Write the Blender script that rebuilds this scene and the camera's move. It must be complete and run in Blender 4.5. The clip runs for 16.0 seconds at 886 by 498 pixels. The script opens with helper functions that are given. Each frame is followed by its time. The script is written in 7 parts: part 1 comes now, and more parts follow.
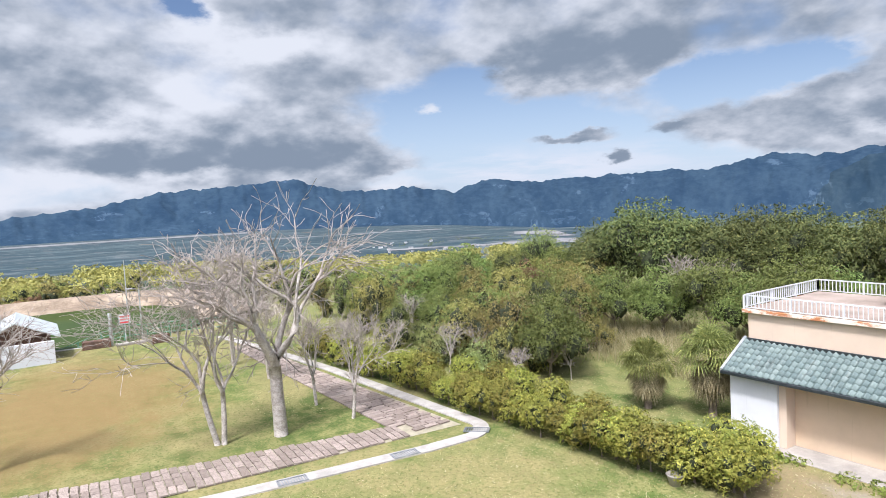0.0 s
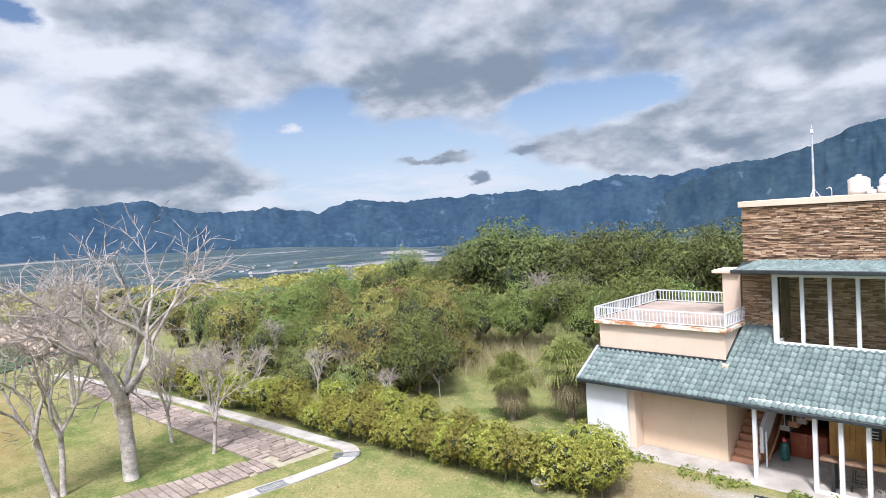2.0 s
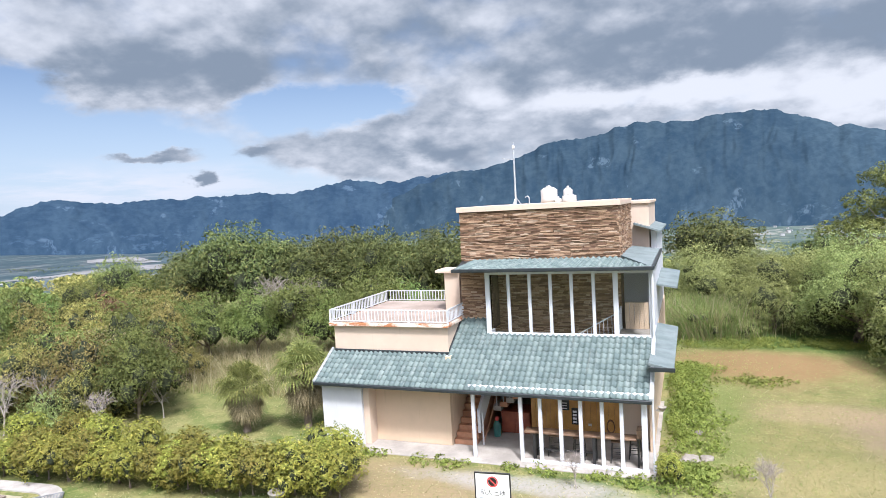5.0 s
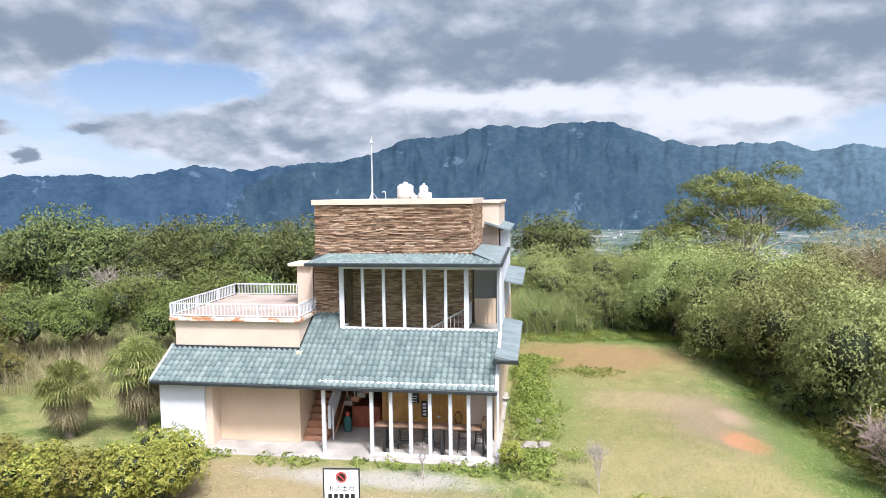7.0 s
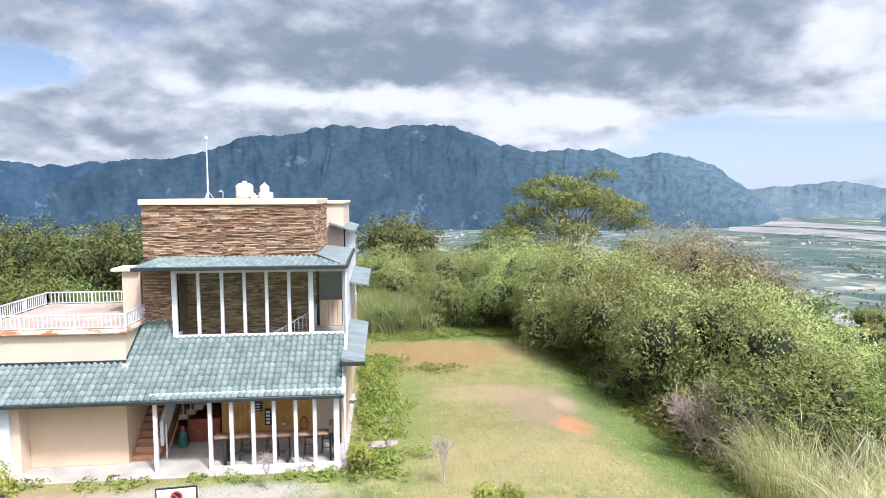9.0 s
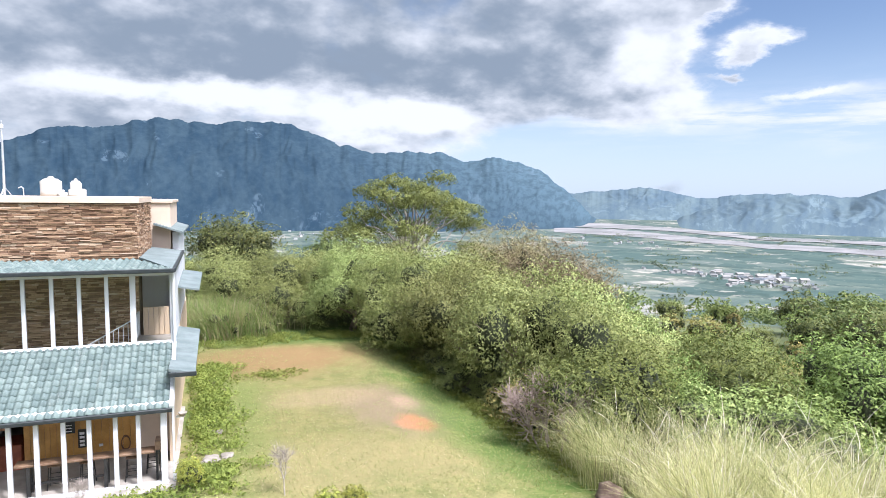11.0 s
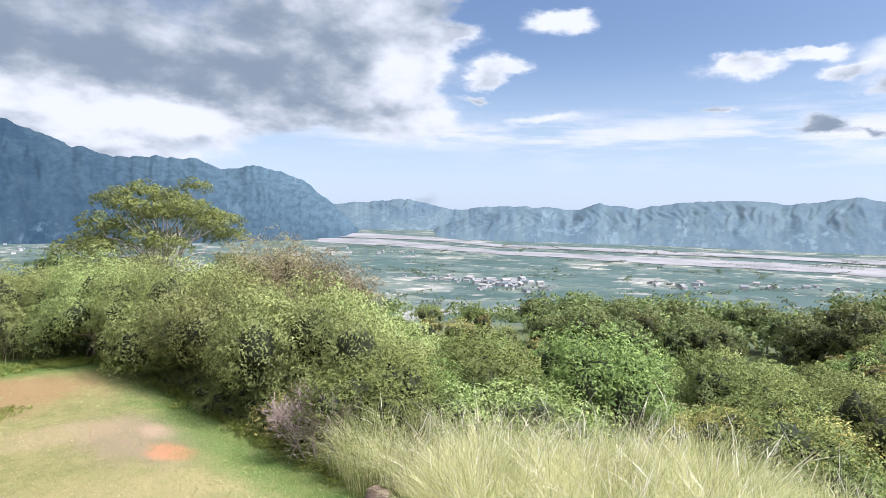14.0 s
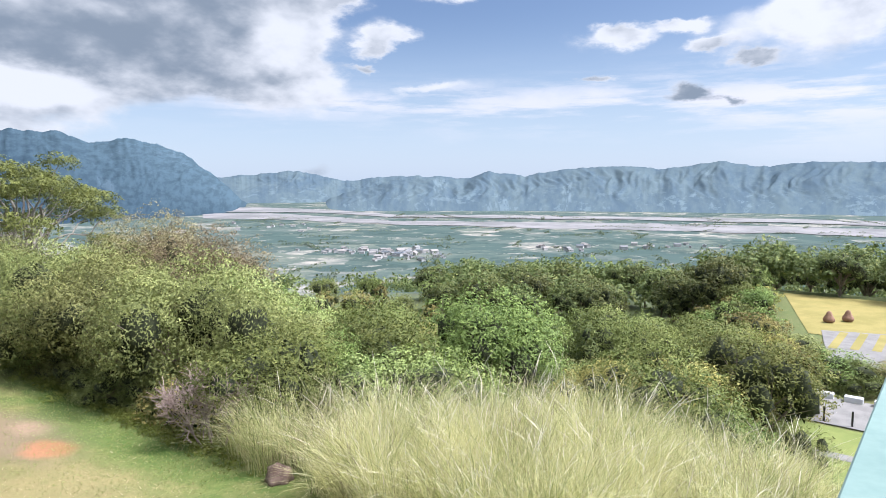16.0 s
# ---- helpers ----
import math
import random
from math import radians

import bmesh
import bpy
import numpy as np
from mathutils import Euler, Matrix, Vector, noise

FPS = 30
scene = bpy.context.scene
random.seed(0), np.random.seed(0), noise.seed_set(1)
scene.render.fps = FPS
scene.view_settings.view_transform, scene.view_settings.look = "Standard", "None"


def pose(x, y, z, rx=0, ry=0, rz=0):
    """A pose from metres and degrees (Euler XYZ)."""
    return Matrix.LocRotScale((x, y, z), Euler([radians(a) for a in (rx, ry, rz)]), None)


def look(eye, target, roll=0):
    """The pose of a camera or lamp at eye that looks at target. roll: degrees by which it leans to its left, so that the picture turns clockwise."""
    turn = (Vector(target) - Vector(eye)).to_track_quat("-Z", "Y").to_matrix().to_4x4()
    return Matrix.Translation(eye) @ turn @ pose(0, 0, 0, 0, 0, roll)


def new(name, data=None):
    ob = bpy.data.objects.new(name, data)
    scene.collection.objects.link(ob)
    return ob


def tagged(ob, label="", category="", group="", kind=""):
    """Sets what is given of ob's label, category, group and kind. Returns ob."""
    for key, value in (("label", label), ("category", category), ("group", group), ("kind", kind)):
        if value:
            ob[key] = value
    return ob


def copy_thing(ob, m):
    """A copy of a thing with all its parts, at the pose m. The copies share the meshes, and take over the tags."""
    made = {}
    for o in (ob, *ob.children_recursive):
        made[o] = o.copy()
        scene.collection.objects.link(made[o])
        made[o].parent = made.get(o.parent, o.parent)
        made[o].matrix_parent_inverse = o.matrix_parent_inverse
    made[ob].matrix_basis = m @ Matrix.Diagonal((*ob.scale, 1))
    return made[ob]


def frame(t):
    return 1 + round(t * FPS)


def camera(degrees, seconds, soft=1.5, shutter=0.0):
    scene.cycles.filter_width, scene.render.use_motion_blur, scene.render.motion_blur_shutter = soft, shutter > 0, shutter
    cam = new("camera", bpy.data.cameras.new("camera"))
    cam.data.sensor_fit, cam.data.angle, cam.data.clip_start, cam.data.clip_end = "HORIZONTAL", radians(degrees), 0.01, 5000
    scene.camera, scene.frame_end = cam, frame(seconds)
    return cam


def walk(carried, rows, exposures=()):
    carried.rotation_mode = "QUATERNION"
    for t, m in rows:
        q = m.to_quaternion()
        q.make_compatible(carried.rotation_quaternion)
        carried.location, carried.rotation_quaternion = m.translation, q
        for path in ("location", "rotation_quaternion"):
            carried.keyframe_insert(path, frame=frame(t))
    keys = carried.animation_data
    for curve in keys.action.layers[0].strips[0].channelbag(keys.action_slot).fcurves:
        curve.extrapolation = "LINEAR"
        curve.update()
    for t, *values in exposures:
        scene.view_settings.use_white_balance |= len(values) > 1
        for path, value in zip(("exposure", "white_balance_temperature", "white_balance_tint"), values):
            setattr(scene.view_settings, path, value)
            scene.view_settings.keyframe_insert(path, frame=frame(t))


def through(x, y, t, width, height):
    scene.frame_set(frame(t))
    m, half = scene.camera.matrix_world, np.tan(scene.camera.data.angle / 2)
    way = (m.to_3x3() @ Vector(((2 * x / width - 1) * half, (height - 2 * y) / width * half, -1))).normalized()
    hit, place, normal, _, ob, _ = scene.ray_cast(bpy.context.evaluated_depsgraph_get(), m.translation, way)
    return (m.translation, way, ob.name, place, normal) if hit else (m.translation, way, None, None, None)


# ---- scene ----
# The camera stands on a high balcony and turns from the lawn, past the house, to the valley.
EYE = 8.83
cam = camera(69.76, 16.0, soft=0.5)
ROWS = [
    (0, 56.99, -3.97, -3.04), (0.5, 54.06, -4.09, -3.20), (1, 51.07, -3.64, -3.36), (1.5, 48.40, -3.12, -3.32),
    (2, 44.88, -2.83, -3.61), (2.5, 40.86, -2.72, -3.68), (3, 38.85, -2.91, -3.78), (3.5, 36.61, -3.21, -3.60),
    (4, 34.15, -3.58, -3.01), (4.5, 27.19, -3.57, -3.15), (7, 8.20, -4.79, -0.65), (7.5, 3.76, -4.81, -0.17),
    (8, -0.42, -4.75, 0.18), (8.5, -2.95, -4.80, 0.00), (9, -5.74, -4.83, -0.19), (11.5, -23.28, -4.48, 0.41),
    (12, -26.28, -4.23, 0.11), (12.5, -30.57, -3.81, 0.43), (13, -35.57, -2.95, 0.53), (13.5, -38.62, -3.20, 0.54),
    (14, -41.13, -3.47, 1.07), (14.5, -43.78, -4.32, 0.97), (15, -46.30, -4.95, 0.60), (15.5, -48.41, -5.63, 0.29),
    (16, -50.70, -6.08, -0.27),
]
walk(cam, [(t, pose(0, 0, EYE, 90 + pitch, 0, yaw) @ pose(0, 0, 0, 0, 0, roll)) for t, yaw, pitch, roll in ROWS],
     [(0, 0.58, 6100, 17), (3.5, 0.63, 6050, 17), (8, 0.76, 6050, 17), (11.5, 0.88, 6050, 17), (13, 0.83, 6050, 17), (14.5, 0.76, 6050, 17), (16, 0.72, 6050, 17)])

# ---------------------------------------------------------------- sky and sun
SUN_AZ, SUN_EL = -148.0, 58.0


def toward(az, el):
    """The unit vector at an azimuth (to the left of +y) and an elevation, in degrees."""
    a, e = radians(az), radians(el)
    return Vector((-math.sin(a) * math.cos(e), math.cos(a) * math.cos(e), math.sin(e)))


class Nodes:
    """Short hand for building a node tree."""

    def __init__(self, tree):
        self.tree = tree
        tree.nodes.clear()

    def add(self, kind, _out=0, **values):
        node = self.tree.nodes.new(kind)
        for key, value in values.items():
            self.put(node.inputs[key.replace("_", " ")], value)
        return node.outputs[_out]

    def put(self, socket, value):
        if isinstance(value, bpy.types.NodeSocket):
            self.tree.links.new(value, socket)
        else:
            socket.default_value = value

    def math(self, op, a, b=0.0, c=0.0, clamp=False):
        node = self.tree.nodes.new("ShaderNodeMath")
        node.operation, node.use_clamp = op, clamp
        for i, v in enumerate((a, b, c)):
            self.put(node.inputs[i], v)
        return node.outputs[0]

    def vec(self, op, a, b=(0, 0, 0), scale=1.0, out=0):
        node = self.tree.nodes.new("ShaderNodeVectorMath")
        node.operation = op
        self.put(node.inputs[0], a)
        self.put(node.inputs[1], b)
        self.put(node.inputs[3], scale)
        return node.outputs[out]

    def noise(self, vector, scale, detail=4.0, rough=0.55, out=0, distort=0.0):
        node = self.tree.nodes.new("ShaderNodeTexNoise")
        if vector is not None:
            self.put(node.inputs["Vector"], vector)
        for key, v in (("Scale", scale), ("Detail", detail), ("Roughness", rough), ("Distortion", distort)):
            self.put(node.inputs[key], v)
        return node.outputs[out]

    def mix(self, fac, a, b, blend="MIX"):
        node = self.tree.nodes.new("ShaderNodeMix")
        node.data_type, node.blend_type = "RGBA", blend
        self.put(node.inputs[0], fac)
        for i, v in ((6, a), (7, b)):
            self.put(node.inputs[i], v if isinstance(v, bpy.types.NodeSocket) else (*v[:3], 1))
        return node.outputs[2]

    def step(self, value, lo, hi, a=0.0, b=1.0):
        node = self.tree.nodes.new("ShaderNodeMapRange")
        node.interpolation_type = "SMOOTHSTEP"
        for i, v in enumerate((value, lo, hi, a, b)):
            self.put(node.inputs[i], v)
        return node.outputs[0]


# (azimuth, elevation, spread of each, weight): where the deck of cloud thickens or opens
COVER = [
    (57, 7.6, 6.5, 2.7, -0.62), (46, 5.6, 8.5, 2.6, -0.50), (34, 9.0, 6.5, 1.5, -0.50), (26.5, 9.4, 3.2, 1.1, -0.34), (53, 11.2, 3.2, 1.3, -0.25),
    (47, 11.4, 5.5, 2.4, 0.36), (41, 10.6, 4, 1.3, 0.18), (46, 2.2, 15, 1.7, -0.42), (60, 3.0, 5, 1.1, -0.14), (88, 2.0, 8, 1.0, -0.2),
    (46.2, 5.1, 4.6, 0.55, 0.62), (44.0, 5.7, 2.0, 0.4, 0.3), (41.2, 3.2, 1.3, 0.6, 0.62), (57.1, 8.0, 1.5, 0.75, 0.46), (36.5, 5.6, 2.6, 0.35, 0.3),
    (26.5, 5.6, 6.5, 1.9, 0.34), (75, 5.2, 12, 2.2, 0.30), (62, 3.6, 3.0, 0.7, 0.28), (34, 2.2, 7, 1.4, -0.2), (77.5, 16.6, 1.6, 0.9, -0.36),
    (-33, 4.6, 9.5, 2.3, -0.62), (-27, 2.0, 12, 2.0, -0.5), (-14, 6.4, 9, 2.2, 0.26), (-34, 12, 6, 4, 0.2),
    (-46.3, 12.4, 2.3, 0.95, 0.60), (-45.0, 11.2, 1.4, 0.6, 0.4), (-43.6, 9.8, 1.1, 0.4, 0.45), (-41.5, 15.2, 2.6, 0.8, 0.4), (-51.8, 16.4, 3.0, 0.9, 0.55),
    (-65.8, 12.1, 2.6, 0.85, 0.62), (-71.2, 12.8, 2.2, 0.55, 0.58), (-73.2, 10.9, 1.7, 0.55, 0.55), (-80.5, 12.0, 3.4, 2.0, 0.66), (-75.4, 9.3, 1.6, 0.45, 0.48),
    (-71.6, 7.1, 1.8, 0.65, 0.46), (-74.2, 6.3, 1.2, 0.45, 0.42), (-49, 8.2, 3.4, 0.5, 0.36), (-64, 8.6, 1.0, 0.3, 0.4)]
BRIGHT = [
    (84, 7.4, 4.0, 1.1, 0.75), (77, 10.3, 3.2, 1.5, 0.65), (72, 13.9, 5.0, 1.3, 0.8), (77, 15.6, 2.5, 1.4, 0.7), (90, 3.0, 9, 0.9, 0.7), (78, 3.6, 5, 0.5, 0.5), (56, 2.0, 7, 0.7, 0.7),
    (72, 5.0, 11, 1.5, -0.42), (88, 12.0, 6, 2.2, -0.25), (66, 8.0, 5, 2.0, -0.15), (48, 11.0, 8, 1.6, -0.38), (46, 9.3, 4, 1.0, 0.30), (34, 12.5, 9, 1.6, -0.38), (46.2, 5.0, 5, 0.8, -0.25), (41.2, 3.2, 2, 0.9, -0.25),
    (26, 6.0, 6, 1.6, -0.18), (22, 4.0, 3, 0.6, 0.5), (17, 9.0, 3, 1.8, 0.45), (6, 8.4, 7, 1.0, 0.75), (-3, 8.2, 6, 1.5, 0.9), (-15, 6.4, 8.5, 2.1, 1.1), (-8, 11.5, 14, 1.6, -0.30), (0, 14, 15, 3, -0.22),
    (-26, 9.4, 8, 1.3, -0.30), (-24, 13, 9, 3, -0.1), (-37, 13, 5, 5, 0.42), (-40, 9, 3, 2.0, 0.35), (-47, 12, 5, 4, 0.55), (-68, 12, 9, 2.2, 0.6), (-81, 12, 6, 4, 0.55), (-52, 16, 5, 2, 0.9), (-71.8, 6.8, 3.0, 1.1, -0.35), (-49, 8, 4, 1, 0.7)]


def build_world():
    world = bpy.data.worlds.new("sky")
    scene.world = world
    world.use_nodes = True
    n = Nodes(world.node_tree)
    d = n.add("ShaderNodeTexCoord", _out=0)
    tex = n.tree.nodes.new("ShaderNodeTexSky")
    tex.sky_type, tex.sun_disc, tex.sun_elevation, tex.sun_rotation = "NISHITA", False, radians(SUN_EL), radians(-SUN_AZ)
    tex.altitude, tex.air_density, tex.dust_density, tex.ozone_density = 300.0, 1.0, 1.0, 2.0
    sky = n.vec("SCALE", tex.outputs[0], scale=0.112)
    split = n.tree.nodes.new("ShaderNodeSeparateXYZ")
    n.put(split.inputs[0], d)
    x, y, z = split.outputs
    az = n.math("MULTIPLY", n.math("ARCTAN2", n.math("MULTIPLY", x, -1.0), y), 57.2958)
    el = n.math("MULTIPLY", n.math("ARCSINE", z), 57.2958)

    # ragged outlines: azimuth and elevation wander with the billows
    stir = n.vec("MULTIPLY", d, (1, 1, 2.2))
    waz = n.math("MULTIPLY_ADD", n.math("SUBTRACT", n.noise(stir, 7.0, 6, 0.62), 0.5), 9.0, az)
    wel = n.math("MULTIPLY_ADD", n.math("SUBTRACT", n.noise(n.vec("ADD", stir, (3, 7, 1)), 9.0, 6, 0.62), 0.5), 3.6, el)

    def blob(a, e, sa, se, weight):
        p = n.math("MULTIPLY", n.math("SUBTRACT", waz, a), 1 / sa)
        q = n.math("MULTIPLY", n.math("SUBTRACT", wel, e), 1 / se)
        r = n.math("ADD", n.math("MULTIPLY", p, p), n.math("MULTIPLY", q, q))
        return n.math("MULTIPLY", n.math("EXPONENT", n.math("MULTIPLY", r, -1.0)), weight)

    # billows: wide and flat, smaller towards the horizon
    squash = n.math("DIVIDE", 1.0, n.math("ADD", n.math("MULTIPLY", n.math("MAXIMUM", z, 0.0), 0.5), 0.36))
    flat = n.vec("MULTIPLY", d, (1, 1, 1.6))
    flat = n.vec("SCALE", flat, scale=squash)

    def billow(shift):
        p = n.vec("ADD", flat, shift)
        return n.math("ADD", n.math("MULTIPLY", n.noise(p, 1.7, 2, 0.5, distort=0.35), 0.58), n.math("MULTIPLY", n.noise(p, 4.8, 6, 0.52), 0.42))

    bias = n.math("MULTIPLY_ADD", n.step(waz, -43.5, -39.5), 0.36, -0.19)
    for row in COVER:
        bias = n.math("ADD", blob(*row), bias)
    here = billow((0, 0, 0))
    dens = n.math("ADD", n.math("MULTIPLY_ADD", n.math("SUBTRACT", here, 0.5), 1.05, 0.5), bias)
    mask = n.step(dens, 0.39, 0.66)
    relief = n.math("SUBTRACT", here, billow((0.02, -0.03, 0.13)))
    fine = n.math("SUBTRACT", n.noise(flat, 11.0, 3, 0.5), n.noise(n.vec("ADD", flat, (0.01, -0.01, 0.045)), 11.0, 3, 0.5))
    bright = 0.0
    for row in BRIGHT:
        bright = n.math("ADD", blob(*row), bright)
    lit = n.math("ADD", n.math("ADD", n.math("MULTIPLY", relief, 3.2), n.math("MULTIPLY", fine, 0.45)), n.math("ADD", bright, n.math("MULTIPLY_ADD", n.math("MINIMUM", dens, 0.72), -1.5, 1.34)))
    cloud = n.mix(n.step(lit, -0.1, 1.0), (0.250, 0.312, 0.376), (0.785, 0.825, 0.845))
    veil = n.math("MULTIPLY", n.step(el, -1.0, 15.0, 1.0, 0.0), 0.74)
    sky = n.mix(veil, sky, (0.62, 0.755, 0.90))
    streak = n.noise(n.vec("MULTIPLY", d, (2.2, 2.2, 18)), 2.2, 8, 0.62)
    streak = n.math("MULTIPLY", n.math("MULTIPLY", n.step(streak, 0.40, 0.60), n.math("ADD", n.math("ADD", blob(-60, 6.4, 24, 1.9, 1.0), blob(-86, 6, 14, 3.5, 0.8)), n.math("ADD", blob(48, 2.6, 14, 1.5, 0.9), blob(-36, 7.0, 9, 0.9, 0.8)))), 0.9)
    sky = n.mix(streak, sky, (0.80, 0.825, 0.86))
    out = n.mix(mask, sky, cloud)
    # thin bright haze round the veiled sun
    near = n.math("SUBTRACT", 1.0, n.vec("DOT_PRODUCT", d, toward(SUN_AZ, SUN_EL), out=1))
    glow = n.math("MULTIPLY", n.math("EXPONENT", n.math("MULTIPLY", near, -8.5)), 6.0)
    out = n.mix(1.0, out, n.vec("SCALE", (1.0, 0.985, 0.965), scale=glow), "ADD")
    bg = n.add("ShaderNodeBackground", Color=out, Strength=0.68)
    end = n.tree.nodes.new("ShaderNodeOutputWorld")
    n.tree.links.new(bg, end.inputs[0])


build_world()

sun = new("sun", bpy.data.lights.new("sun", "SUN"))
sun.data.energy, sun.data.angle, sun.data.color = 3.7, radians(7), (1.0, 0.97, 0.92)
sun.matrix_world = look(toward(SUN_AZ, SUN_EL) * 100, (0, 0, 0))

# ---------------------------------------------------------------- materials
def material(name, paint, rough=0.8, metal=0.0, bump=0.0, spec=0.5):
    """A Principled material; paint(n) gives its colour, or the colour and a height for relief."""
    m = bpy.data.materials.new(name)
    m.use_nodes = True
    n = Nodes(m.node_tree)
    colour = paint(n)
    height = None
    if isinstance(colour, tuple) and len(colour) == 2:
        colour, height = colour
    node = m.node_tree.nodes.new("ShaderNodeBsdfPrincipled")
    n.put(node.inputs["Base Color"], colour if isinstance(colour, bpy.types.NodeSocket) else (*colour[:3], 1))
    n.put(node.inputs["Roughness"], rough)
    n.put(node.inputs["Metallic"], metal)
    n.put(node.inputs["Specular IOR Level"], spec)
    if height is not None and bump:
        n.put(node.inputs["Normal"], n.add("ShaderNodeBump", Height=height, Strength=bump, Distance=0.02))
    out = m.node_tree.nodes.new("ShaderNodeOutputMaterial")
    m.node_tree.links.new(node.outputs[0], out.inputs[0])
    return m


def mottled(a, b, scale=3.0, fine=40.0, spread=0.5):
    """Colour between a and b in large clouds, with fine grain."""
    def paint(n):
        p = n.add("ShaderNodeTexCoord", _out=3)
        big = n.noise(p, scale, 5, 0.6)
        small = n.noise(p, fine, 3, 0.6)
        f = n.math("ADD", n.math("MULTIPLY", big, 1 - spread * 0.5), n.math("MULTIPLY", small, spread * 0.5))
        return n.mix(n.step(f, 0.35, 0.65), a, b), small
    return paint


def foliage(name, a, b, c, through=0.4, flecks=1.0, deep=(0.80, 0.78, 0.52)):
    """Leaves that vary from leaf to leaf and from plant to plant."""
    m = bpy.data.materials.new(name)
    m.use_nodes = True
    n = Nodes(m.node_tree)
    a, b, c = ([v * k for v, k in zip(col, deep)] for col in (a, b, c))
    leaf = n.add("ShaderNodeNewGeometry", _out=8)
    plant = n.add("ShaderNodeObjectInfo", _out=5)
    p = n.add("ShaderNodeTexCoord", _out=3)
    patch = n.noise(p, 0.9, 3, 0.6)
    col = n.mix(n.step(n.math("ADD", n.math("MULTIPLY", leaf, 0.42), n.math("MULTIPLY", patch, 0.78)), 0.25, 0.95), a, b)
    col = n.mix(n.math("MULTIPLY", n.step(leaf, 0.82, 1.0), 0.5), col, c)
    # fine noise pulls some spots to near-black and others towards c
    fleck = n.noise(p, 16.0, 3, 0.7)
    col = n.mix(n.step(fleck, 0.36, 0.66), n.mix(0.55 * flecks, col, (0.02, 0.03, 0.012)), n.mix(0.22 * flecks, col, c))
    hsv = n.add("ShaderNodeHueSaturation", Hue=n.math("MULTIPLY_ADD", plant, 0.045, 0.478), Saturation=0.95,
                Value=n.math("MULTIPLY_ADD", plant, 0.6, 0.7), Color=col)
    node = m.node_tree.nodes.new("ShaderNodeBsdfPrincipled")
    n.put(node.inputs["Base Color"], hsv)
    n.put(node.inputs["Normal"], n.add("ShaderNodeBump", Height=n.noise(p, 5.0, 4, 0.75), Strength=0.6 * flecks, Distance=0.25))
    n.put(node.inputs["Roughness"], 0.6)
    n.put(node.inputs["Specular IOR Level"], 0.3)
    t = n.add("ShaderNodeBsdfTranslucent", Color=hsv)
    mixer = m.node_tree.nodes.new("ShaderNodeMixShader")
    n.put(mixer.inputs[0], through)
    m.node_tree.links.new(node.outputs[0], mixer.inputs[1])
    m.node_tree.links.new(t, mixer.inputs[2])
    out = m.node_tree.nodes.new("ShaderNodeOutputMaterial")
    m.node_tree.links.new(mixer.outputs[0], out.inputs[0])
    return m


